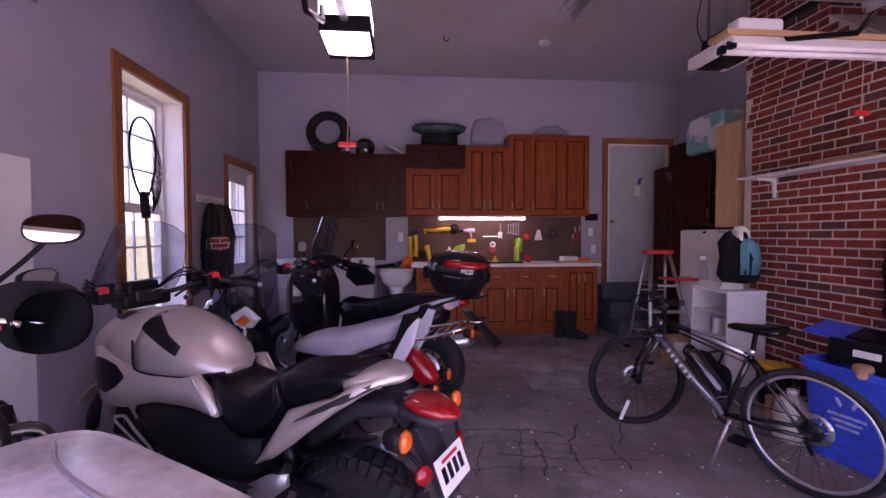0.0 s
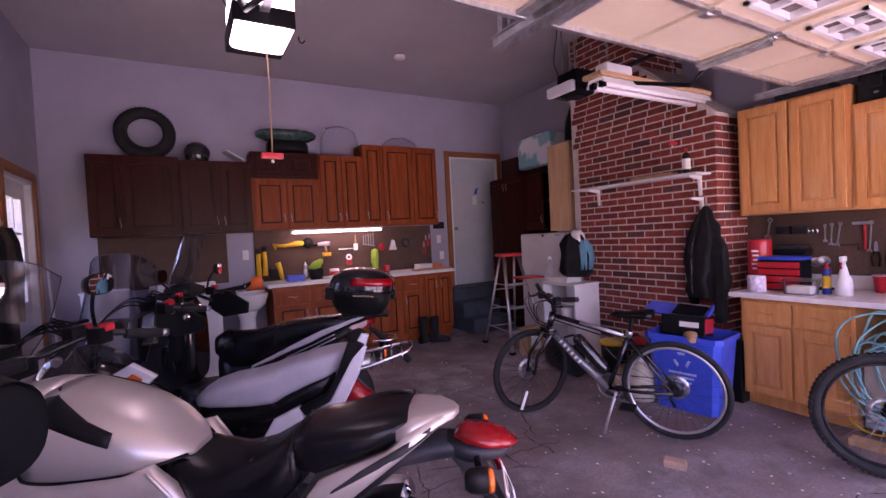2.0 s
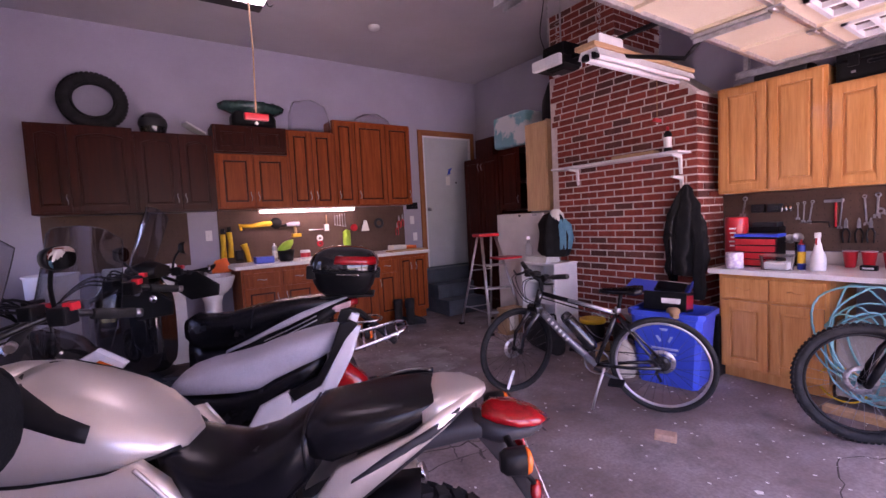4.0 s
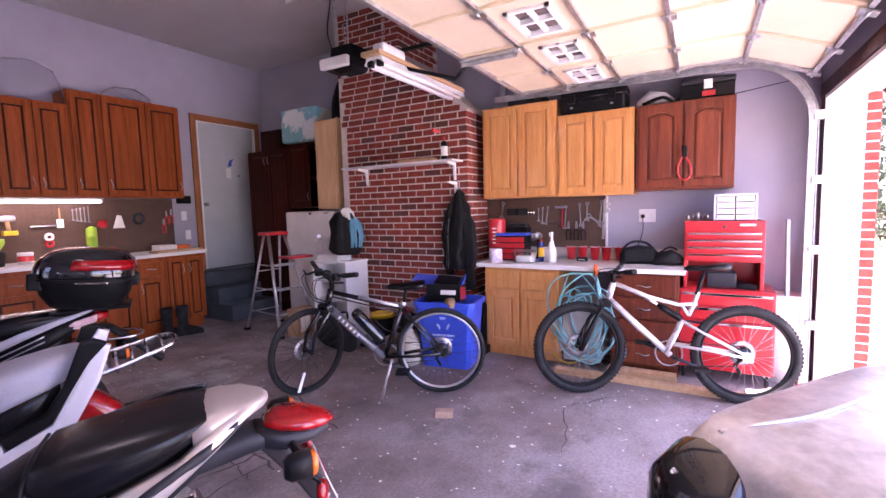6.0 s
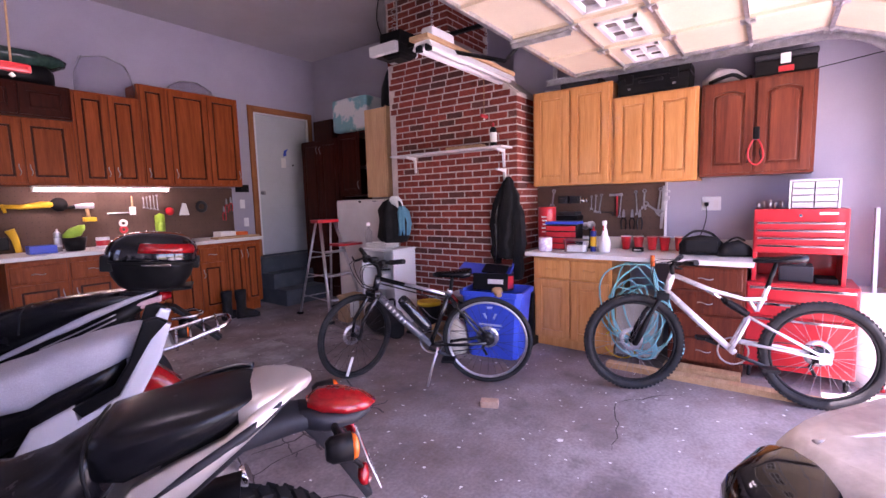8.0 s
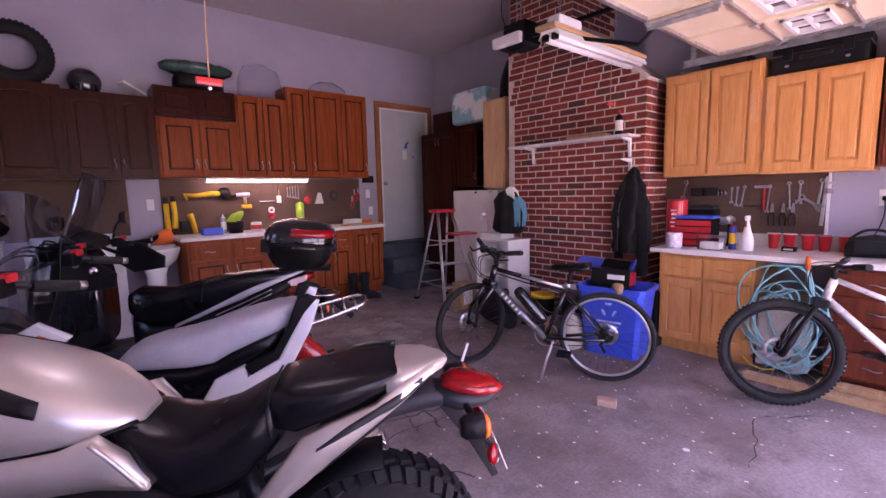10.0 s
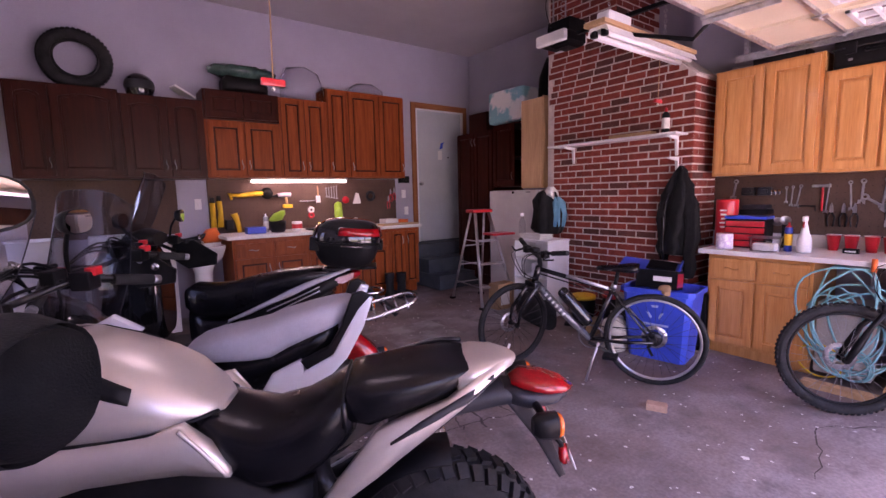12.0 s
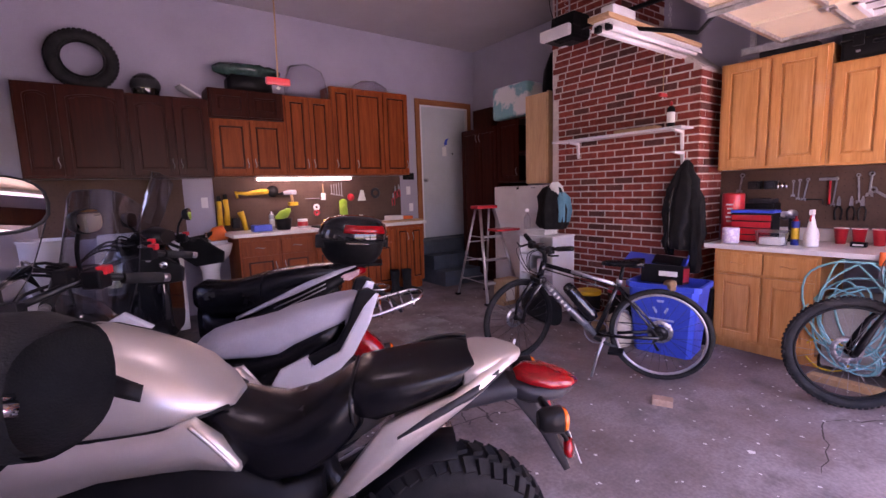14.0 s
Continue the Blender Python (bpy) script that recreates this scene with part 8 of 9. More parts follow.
part("hose", tube(smooth_path([(-0.20, -0.10, 0.45), (-0.22, -0.28, 0.42), (-0.23, -0.36, 0.20), (-0.24, -0.30, 0.06)], 5), 0.0075, n=6), m_teal, cp)
clm = thing("clamp", "orange-tipped clamp hanging at the bench edge", "clamp", pose(4.96, 1.45, 0.72))
part("bar", tube([(0, 0, 0), (0, 0, 0.12)], 0.010, n=8), m_steel, clm)
part("tip", tube([(0, 0, 0.10), (0, 0, 0.185)], 0.016, n=10), m_orange, clm)
bch = thing("waste_bucket", "white plastic bucket by the garage door", "bucket", pose(5.42, 0.13, 0.0))
part("tub", lathe([(0.11, 0), (0.13, 0.66), (0.14, 0.68), (0.12, 0.67), (0.10, 0.02)], 22), m_white, bch)
solid("broom_stick", tube([(5.30, 0.06, 0.0), (5.50, 0.0, 1.05)], 0.013, n=8), m_red, "red stick leaning in the corner by the door", "broom")
solid("level_bar", box(-0.03, 0.03, -0.012, 0.012, 0, 1.25, 0.003), m_alu, "bright aluminium level leaning in the corner", "level", pose(5.36, 0.12, 0.0, 0, 8, 0))

# ---- ladder, boots, things by the chimney ----
ld = thing("step_ladder", "aluminium step ladder with red top and red tray", "ladder")
zf = fz(5)
topc = Vector((4.70, 4.98, 1.17))
feet = {"a": Vector((4.45, 4.66, zf)), "b": Vector((4.92, 4.58, zf)), "c": Vector((4.56, 5.36, zf)), "d": Vector((5.00, 5.30, zf))}
tops = {"a": Vector((4.60, 4.94, 1.15)), "b": Vector((4.80, 4.92, 1.15)), "c": Vector((4.61, 5.03, 1.15)), "d": Vector((4.81, 5.01, 1.15))}
for k in "abcd":
    part("rail", tube([feet[k], tops[k]], 0.020 if k in "ab" else 0.015, n=6), m_alu, ld)
    part("foot", box(feet[k].x - 0.03, feet[k].x + 0.03, feet[k].y - 0.03, feet[k].y + 0.03, zf, zf + 0.03, 0.006), m_black, ld)
part("top_cap", box(-0.14, 0.14, -0.09, 0.09, -0.02, 0.02, 0.012, m=Matrix.Translation(topc) @ pose(0, 0, 0, 0, 0, -10)), m_red, ld, "red plastic top")
for v in (0.22, 0.46, 0.70):
    a, b = feet["a"].lerp(tops["a"], v), feet["b"].lerp(tops["b"], v)
    d = (b - a)
    part("step", box(-d.length / 2, d.length / 2, -0.035, 0.035, -0.012, 0.012, 0.004, m=Matrix.Translation((a + b) / 2) @ pose(0, 0, 0, 0, 0, math.degrees(math.atan2(d.y, d.x)))), m_alu, ld)
    a, b = feet["c"].lerp(tops["c"], v * 0.9), feet["d"].lerp(tops["d"], v * 0.9)
    part("brace", tube([a, b], 0.008, n=6), m_alu, ld)
    a, b = feet["a"].lerp(tops["a"], v), feet["c"].lerp(tops["c"], v)
    part("spreader", tube([a, b], 0.007, n=6), m_alu, ld)
part("tray", box(-0.16, 0.16, -0.11, 0.11, -0.012, 0.014, 0.01, m=Matrix.Translation((4.78, 4.72, 0.90)) @ pose(0, 0, 0, 0, 0, -10)), m_red, ld, "red fold-down tray")

bo = thing("boot", "tall black rubber boot on the floor", "boot", pose(3.92, 5.86, fz(5.8), 0, 0, 20), group="pair of boots")
part("shaft", loft([[Vector((0.06 * s * math.cos(a) + dx, 0.055 * s * math.sin(a), z)) for a in (2 * math.pi * k / 18 for k in range(18))] for s, dx, z in ((0.95, 0, 0.03), (0.95, 0, 0.10), (0.9, 0, 0.18), (1.05, 0, 0.30), (1.1, 0, 0.34), (0.95, 0, 0.34), (0.85, 0, 0.2))]), m_rubber, bo)
part("foot", body([(-0.06, 0.09, 0.0, 0.09), (0.05, 0.10, 0.0, 0.12), (0.14, 0.10, 0.0, 0.085), (0.20, 0.06, 0.0, 0.05)], 16, 3.0), m_rubber, bo)
copy_thing(bo, pose(4.06, 5.80, fz(5.8), 0, 0, -25))

wc = thing("white_cabinet", "white open-fronted cabinet beside the refrigerator", "cabinet", pose(0, 0, fz(4)))
part("side", box(4.74, 5.10, 3.945, 3.963, 0, 0.82, 0.002), m_white, wc)
part("side", box(4.74, 5.10, 4.42, 4.438, 0, 0.82, 0.002), m_white, wc)
part("top", box(4.73, 5.11, 3.94, 4.445, 0.821, 0.842, 0.004), m_white, wc)
part("shelf", box(4.76, 5.09, 3.964, 4.419, 0.40, 0.418), m_white, wc)
part("shelf", box(4.76, 5.09, 3.964, 4.419, 0.62, 0.634), m_white, wc)
part("back", box(5.09, 5.10, 3.964, 4.419, 0.02, 0.82), m_white, wc)
ZW = fz(4) + 0.843
for k in range(5):
    solid("book", box(4.78 + 0.004 * k, 5.0, 4.10 - 0.01 * (k % 2), 4.40, ZW + 0.012 * k, ZW + 0.012 * k + 0.010, 0.001), m_paper, "white paper-bound book in a stack", "book", None, "paper stack")
can("paint_can", "white can on the cabinet shelf", 4.86, 4.18, fz(4) + 0.42, 0.07, 0.15, m_white)
bp = thing("backpack", "black backpack with a light blue side, standing on the cabinet", "backpack", pose(4.96, 4.12, ZW + 0.061))
part("sack", drape([(0.0, 0.14, 0.10, 0.0), (0.05, 0.17, 0.12, 0.0), (0.22, 0.17, 0.12, 0.0), (0.36, 0.14, 0.11, 0.01), (0.45, 0.09, 0.07, 0.02), (0.48, 0.03, 0.03, 0.02)], 30, 9), m_cloth, bp)
part("side_pocket", drape([(0.08, 0.035, 0.07, -0.15), (0.2, 0.04, 0.08, -0.155), (0.34, 0.05, 0.07, -0.14), (0.40, 0.02, 0.03, -0.12)], 18, 3), surface("light_blue_cloth", (0.12, 0.34, 0.46), (0.08, 0.26, 0.36), 0.9, scale=12, bump=0.4), bp, "light blue cloth")
part("hood", drape([(0.38, 0.07, 0.06, -0.05), (0.46, 0.06, 0.06, -0.03), (0.51, 0.03, 0.03, -0.02)], 16, 2), m_paper, bp, "pale grey cloth")
sbt = thing("spray_bottle", "translucent spray bottle by the backpack", "spray bottle", pose(4.80, 4.36, ZW + 0.061))
part("bottle", lathe([(0.035, 0), (0.04, 0.01), (0.04, 0.12), (0.014, 0.17), (0.014, 0.19)], 16), m_film, sbt)
part("trigger_head", box(-0.04, 0.02, -0.01, 0.01, 0.19, 0.225, 0.006), m_white, sbt)

# corner top: bedding pack and black bag
bd = solid("bedding_pack", box(5.34, 5.70, 4.86, 5.50, 2.30, 2.72, 0.05, 3), surface("blue_print", (0.20, 0.46, 0.52), (0.74, 0.76, 0.76), 0.6, scale=3.2, spread=(0.47, 0.53)), "light blue and white packed bedding on the cabinet", "bedding")
solid("black_bag", body([(-0.20, 0.10, 0.0, 0.20), (-0.10, 0.22, 0.0, 0.44), (0.05, 0.24, 0.0, 0.52), (0.16, 0.16, 0.0, 0.36), (0.22, 0.06, 0.0, 0.10)], 18, 2.6), m_black, "black plastic bag on the board by the chimney", "bag", pose(5.55, 4.55, 2.492, 0, 0, 90))
solid("corner_box", box(5.55, 5.9, 5.75, 6.15, 2.27, 2.55, 0.01), m_dark, "dark wooden box on the tall cabinet", "box")

# ---- recycling bin and clutter behind the bicycle ----
rb = thing("recycling_bin", "blue plastic recycling bin with pale markings", "recycling bin", pose(4.66, 2.66, fz(2.6), 0, 0, 100))


def bin_ring(s, z):
    return [Vector((sx * 0.27 * s, sy * 0.20 * s, z)) for sx, sy in ((-1, -0.8), (-0.85, -1), (0.85, -1), (1, -0.8), (1, 0.8), (0.85, 1), (-0.85, 1), (-1, 0.8))]


part("tub", loft([bin_ring(0.80, 0.0), bin_ring(0.82, 0.02), bin_ring(0.98, 0.54), bin_ring(1.06, 0.545), bin_ring(1.06, 0.585), bin_ring(0.98, 0.585), bin_ring(0.80, 0.04)], smooth=False), m_blue, rb)
pale = surface("pale_blue_print", (0.45, 0.52, 0.80), None, 0.5)
for k in range(3):
    a = math.radians(90 + 120 * k)
    part("recycling_mark", prism([(0.045 * math.cos(a - 0.5), 0.045 * math.sin(a - 0.5)), (0.065 * math.cos(a - 0.5), 0.065 * math.sin(a - 0.5)), (0.065 * math.cos(a + 0.45), 0.065 * math.sin(a + 0.45)), (0.045 * math.cos(a + 0.45), 0.045 * math.sin(a + 0.45))], -0.003, 0.003, "y", m=pose(0, 0.190, 0.40, -4, 0, 0)), pale, rb)
for k in range(3):
    part("text_bar", box(-0.10 + 0.02 * k, 0.10 - 0.02 * k, 0.182 - 0.004 * k, 0.189 - 0.004 * k, 0.29 - 0.035 * k, 0.305 - 0.035 * k), pale, rb)
bx2 = thing("carton", "black and red printed tool carton in the bin", "carton", pose(4.70, 2.72, 0.56, 0, 8, 12))
part("box", box(-0.10, 0.10, -0.16, 0.16, 0.0, 0.15, 0.003), m_black, bx2)
part("label_bar", box(-0.104, -0.099, -0.12, 0.02, 0.06, 0.10), m_paper, bx2)
part("end_panel", box(-0.09, 0.09, -0.163, -0.159, 0.02, 0.13), m_red, bx2)
bt2 = thing("blue_tray", "blue plastic tray with a black folder on it", "tray", pose(4.78, 2.84, 0.72, 6, -8, 20))
part("tray", add_box(box(-0.15, 0.15, -0.24, 0.24, 0.0, 0.012, 0.003), -0.15, 0.15, -0.24, -0.225, 0.0, 0.05, 0.004), m_blue, bt2)
part("folder", box(-0.12, 0.12, -0.20, 0.02, 0.013, 0.03, 0.004), m_black, bt2)
solid("packing_scrap", body([(-0.10, 0.04, 0, 0.03), (0.0, 0.10, 0, 0.07), (0.10, 0.04, 0, 0.03)], 12), m_card, "crumpled brown paper in the bin", "paper", pose(4.52, 2.58, 0.56, 0, 0, 40))
jg = thing("jug", "dirty white plastic jug on the floor", "jug", pose(4.47, 2.98, fz(3)))
part("body", lathe([(0.09, 0), (0.105, 0.02), (0.11, 0.18), (0.09, 0.25), (0.035, 0.29), (0.03, 0.31)], 20), surface("dirty_white_plastic", (0.62, 0.58, 0.48), (0.45, 0.40, 0.32), 0.5, scale=10), jg)
part("cap", lathe([(0.034, 0.31), (0.034, 0.335)], 16), m_white, jg)
part("handle", tube(smooth_path([(0.05, 0, 0.28), (0.12, 0, 0.26), (0.115, 0, 0.16), (0.09, 0, 0.13)], 4), 0.012, n=8), m_white, jg)
bs = thing("duffel_bag", "black cloth bag slumped on the floor", "bag", pose(4.56, 3.95, fz(4), 0, 0, 70))
part("body", body([(-0.30, 0.14, 0.0, 0.16), (-0.18, 0.28, 0.0, 0.27), (0.05, 0.30, 0.0, 0.24), (0.22, 0.24, 0.0, 0.28), (0.30, 0.10, 0.0, 0.12)], 22, 2.6), m_cloth, bs)
part("strap", tube(smooth_path([(-0.15, -0.05, 0.26), (0.0, -0.12, 0.33), (0.16, -0.05, 0.27)], 5), 0.012, n=6), m_black, bs)
for x, y, r, hh, mt_, lab in ((4.86, 3.58, 0.12, 0.30, m_yellow, "yellow-banded black pail on the floor"), (5.0, 3.30, 0.13, 0.34, m_red, "black pail with a red lid on the floor")):
    pl = thing("pail", lab, "pail", pose(x, y, fz(3.5)))
    part("tub", lathe([(r * 0.85, 0), (r * 0.9, 0.01), (r, hh)], 22), m_black, pl)
    part("lid", lathe([(r * 1.04, hh - 0.02), (r * 1.04, hh + 0.015), (r * 0.9, hh + 0.02)], 22), mt_, pl)
    part("handle", tube(smooth_path([(r, 0, hh - 0.03), (r * 0.8, -r * 0.8, hh - 0.12), (0, -r * 1.15, hh - 0.16), (-r * 0.8, -r * 0.8, hh - 0.12), (-r, 0, hh - 0.03)], 4), 0.004, n=5), m_steel, pl)
bs2 = thing("basin", "white basin with red rags, on the pails", "basin", pose(4.93, 3.12, fz(3)))
part("bowl", lathe([(0.10, 0.36), (0.17, 0.44), (0.175, 0.445), (0.165, 0.44), (0.09, 0.37)], 24), m_white, bs2)
part("stand", lathe([(0.11, 0.0), (0.12, 0.36)], 20), m_black, bs2)
part("rag", body([(-0.10, 0.08, 0.40, 0.44), (0, 0.16, 0.40, 0.48), (0.10, 0.08, 0.40, 0.44)], 14), m_red, bs2)
solid("wood_block", box(4.60, 4.74, 3.30, 3.36, fz(3.3), fz(3.3) + 0.16, 0.004), m_lumber, "short block of wood standing on the floor", "block")
pbg = thing("paper_bag", "brown and white paper bag with a dark box in it", "bag", pose(4.72, 4.62, fz(4.6)))
part("bag", loft([[Vector((0.13 * sx, 0.08 * sy, z)) for sx, sy in ((-1, -1), (1, -1), (1, 1), (-1, 1))] for z in (0, 0.30)], smooth=False), m_card, pbg)
part("panel", box(-0.09, 0.05, -0.084, -0.081, 0.05, 0.25), m_paper, pbg)
solid("black_crate", box(4.98, 5.12, 2.46, 2.62, 0.0, 0.50, 0.01), m_black, "narrow black crate between bin and bench", "crate")
solid("brick", box(-0.06, 0.06, -0.034, 0.034, 0.0, 0.045, 0.008), surface("tan_brick", (0.50, 0.33, 0.24), (0.40, 0.26, 0.19), 0.9, scale=12, bump=0.5), "loose tan brick lying on the floor", "brick", pose(3.70, 2.19, 0.0, 0, 0, 115))

# ---- left wall things ----
nt = thing("landing_net", "black landing net on a pale pole leaning by the window", "net")
part("pole", tube([(0.30, 3.45, 0.0), (0.16, 3.56, 1.55)], 0.013, n=8), m_lumber, nt)
part("collar", tube([(0.165, 3.555, 1.48), (0.145, 3.57, 1.66)], 0.03, n=10), m_black, nt)
hoop = [(0.13 + 0.01 * math.sin(a), 3.60 + 0.17 * math.sin(a) * (0.62 + 0.38 * (1 - math.cos(a)) / 2), 1.90 - 0.28 * math.cos(a)) for a in (2 * math.pi * k / 36 for k in range(36))]
part("hoop", tube(hoop, 0.008, n=6, closed=True), m_black, nt)
bm = bmesh.new()
for k in range(0, 36, 2):
    p = Vector(hoop[k])
    add_tube(bm, smooth_path([p, p * 0.5 + Vector((0.16, 3.60, 1.72)) * 0.5 + Vector((0.07, 0, -0.05)), (0.19, 3.59, 1.52)], 3), 0.002, n=4)
for lv in (0.25, 0.45, 0.65, 0.8):
    add_tube(bm, [Vector(p).lerp(Vector((0.20, 3.595, 1.56)), lv) + Vector((0.04 * math.sin(math.pi * lv), 0, 0)) for p in hoop], 0.002, n=4, closed=True)
part("mesh", bm, m_black, nt)
cr = thing("coat_hooks", "wooden hook rail with dark coats hanging", "coat rack", pose(0.0, 0, 0))
part("rail", box(0.0, 0.02, 4.70, 5.30, 1.68, 1.75, 0.003), m_white, cr)
for k, y in enumerate((4.80, 4.98, 5.16)):
    part("hook", tube([(0.02, y, 1.70), (0.06, y, 1.69), (0.07, y, 1.72)], 0.006, n=6), m_steel, cr)
for k, (y, lo) in enumerate(((4.80, 0.85), (4.98, 0.70), (5.16, 0.95))):
    solid("coat", drape([(lo, 0.09, 0.06, 0), (lo + 0.3, 0.11, 0.07, 0), (1.35, 0.11, 0.07, 0.0), (1.55, 0.08, 0.055, 0.0), (1.67, 0.03, 0.025, 0.0)], 26, 11 + k), (m_cloth, surface("brown_cloth", (0.06, 0.045, 0.035), (0.04, 0.03, 0.025), 0.95, scale=10, bump=0.4), m_cloth)[k], "dark coat hanging on a hook rail", "coat", pose(0.09, y, 0.0), "hanging coats")
solid("pole", tube([(0.12, 6.32, 0.05), (0.06, 6.36, 1.30)], 0.012, n=8), m_white, "white pole leaning in the corner", "pole")
solid("cord", tube(smooth_path([(0.02, 1.9, 1.55), (0.02, 2.25, 1.52), (0.02, 2.42, 1.40), (0.02, 2.46, 1.20), (0.02, 2.62, 0.95), (0.02, 2.7, 0.7)], 6), 0.004, n=5), m_white, "thin white cord along the wall", "cord")

# ---- outside ----
m_grass = surface("winter_grass", (0.20, 0.20, 0.09), (0.12, 0.13, 0.05), 0.9, scale=3, bump=0.6, bscale=60)
m_siding = surface("white_siding", (0.74, 0.74, 0.76), (0.68, 0.68, 0.70), 0.5, scale=3)
m_needle = surface("evergreen_leaf", (0.10, 0.12, 0.08), (0.06, 0.08, 0.045), 0.6, scale=4)
m_bark = surface("bark", (0.12, 0.085, 0.06), (0.07, 0.05, 0.035), 0.9, scale=20, bump=0.6)
structure("ground", add_box(box(-600, 600, -600, 600, -0.40, -0.06), -0.2, 6.2, -0.4, 6.8, -0.2, -0.05), m_grass, "winter lawn reaching to the horizon", "ground")
structure("driveway", box(-0.6, 6.6, -14, -0.329, -0.058, -0.004, 0.01), m_drive, "pale concrete driveway", "driveway")
ow = thing("outer_wall", "red brick outer facing of the front wall", "wall", kind="structure")
part("mortar", add_box(add_box(add_box(box(-0.25, DL[0] - 0.008, -0.342, -0.252, -0.1, 3.7), DR[1] + 0.008, 6.15, -0.342, -0.252, -0.1, 3.7), DL[1] + 0.008, DR[0] - 0.008, -0.342, -0.252, -0.1, 3.7), DL[0] - 0.008, DR[1] + 0.008, -0.342, -0.252, 2.12, 3.7), m_mortar, ow)

# neighbouring siding seen by the side window
sd_ = thing("neighbour_house", "white clapboard house beyond the side window", "house")
part("wall", box(-9.6, -9.4, 1.0, 14.0, -0.1, 3.45), m_siding, sd_)
for k in range(23):
    part("clapboard", prism([(-9.4, 0.15 * k), (-9.375, 0.15 * k), (-9.398, 0.15 * k + 0.15), (-9.4, 0.15 * k + 0.15)], 1.0, 14.0, "y"), m_siding, sd_)
for y in (4.6, 8.5, 12.0):
    wn_ = part("window", box(-9.372, -9.34, y, y + 0.9, 1.6, 3.0, 0.01), m_white, sd_)
    part("pane", box(-9.345, -9.335, y + 0.07, y + 0.83, 1.67, 2.93), m_gloss, wn_)
part("roof", prism([(-9.1, 3.5), (-13.2, 5.6), (-13.3, 5.4), (-9.1, 3.35)], 0.7, 14.3, "y"), m_grey, sd_)


def evergreen(x, y, h, seed):
    """A tapered trunk with whorls of limbs and many small sprays."""
    rnd = random.Random(seed)
    g = thing("evergreen_tree", "dark evergreen tree beyond the driveway", "tree", pose(x, y, -0.06), group="garden trees")
    part("trunk", tube([(0, 0, 0), (0.05, 0.02, h * 0.4), (0, 0, h * 0.97)], [0.16, 0.10, 0.02], n=8), m_bark, g)
    limbs, leaves = bmesh.new(), bmesh.new()
    for k in range(64):
        z = h * (0.06 + 0.9 * k / 64)
        a = rnd.uniform(0, 6.28)
        ln_ = (h - z) * 0.33 * rnd.uniform(0.7, 1.15) + 0.2
        tip = Vector((math.cos(a) * ln_, math.sin(a) * ln_, z - 0.1 * ln_))
        add_tube(limbs, [(0, 0, z), tip], [0.03, 0.008], n=4)
        for j in range(23):
            p = Vector((0, 0, z)).lerp(tip, rnd.uniform(0.25, 1.05)) + Vector((rnd.uniform(-0.22, 0.22), rnd.uniform(-0.22, 0.22), rnd.uniform(-0.18, 0.2)))
            m = Matrix.Translation(p) @ Euler((rnd.uniform(0, 6), rnd.uniform(0, 6), rnd.uniform(0, 6))).to_matrix().to_4x4()
            s = rnd.uniform(0.06, 0.14)
            leaves.faces.new([leaves.verts.new(m @ Vector(c)) for c in ((-s, 0, 0), (0, -s * 0.4, 0), (s, 0, 0.02), (0, s * 0.4, 0))])
    part("limbs", limbs, m_bark, g)
    cw = part("crown", leaves, m_needle, g)
    cw["kind"] = "stuff"


evergreen(17.5, -6.2, 5.2, 1)
evergreen(20.0, -9.0, 6.0, 2)
evergreen(19.0, -3.6, 4.4, 3)


def bare_tree(x, y, h, seed):
    rnd = random.Random(seed)
    g = thing("bare_tree", "leafless winter tree beyond the driveway", "tree", pose(x, y, -0.06), group="garden trees")
    part("trunk", tube(smooth_path([(0, 0, 0), (0.1, 0, h * 0.3), (0.0, 0.1, h * 0.6)], 3), [0.22, 0.2, 0.18, 0.17, 0.15, 0.13, 0.1], n=8), m_bark, g)
    bm = bmesh.new()

    def grow(p, d, ln_, r, depth):
        q = p + d * ln_
        add_tube(bm, [p, p.lerp(q, 0.5) + Vector((rnd.uniform(-1, 1), rnd.uniform(-1, 1), 0)) * 0.06 * ln_, q], [r, r * 0.8, r * 0.6], n=5)
        if depth:
            for _ in range(3):
                e = (d + Vector((rnd.uniform(-0.8, 0.8), rnd.uniform(-0.8, 0.8), rnd.uniform(-0.1, 0.6)))).normalized()
                grow(q, e, ln_ * rnd.uniform(0.6, 0.8), r * 0.55, depth - 1)
    for k in range(5):
        a = 1.3 * k
        grow(Vector((0.02, 0.05, h * (0.32 + 0.06 * k))), Vector((math.cos(a) * 0.7, math.sin(a) * 0.7, 0.7)).normalized(), h * 0.22, 0.08, 3)
    part("limbs", bm, m_bark, g)


bare_tree(-3.0, -15.0, 9.0, 4)
bare_tree(3.5, -19.0, 10.0, 5)
bare_tree(9.0, -16.0, 9.0, 6)
fn = thing("fence", "dark picket fence at the end of the garden", "fence")
for k in range(40):
    part("picket", box(21.9, 21.93, -16.0 + 0.35 * k, -15.9 + 0.35 * k, -0.06, 0.95), m_bark, fn)
for z in (0.25, 0.75):
    part("rail", box(21.93, 21.97, -16.2, -1.9, z, z + 0.08), m_bark, fn)
solid("leaning_pole", tube([(8.15, -1.55, -0.05), (7.75, -1.25, 1.5)], 0.022, n=8), m_trim, "reddish wooden pole leaning outside", "pole")

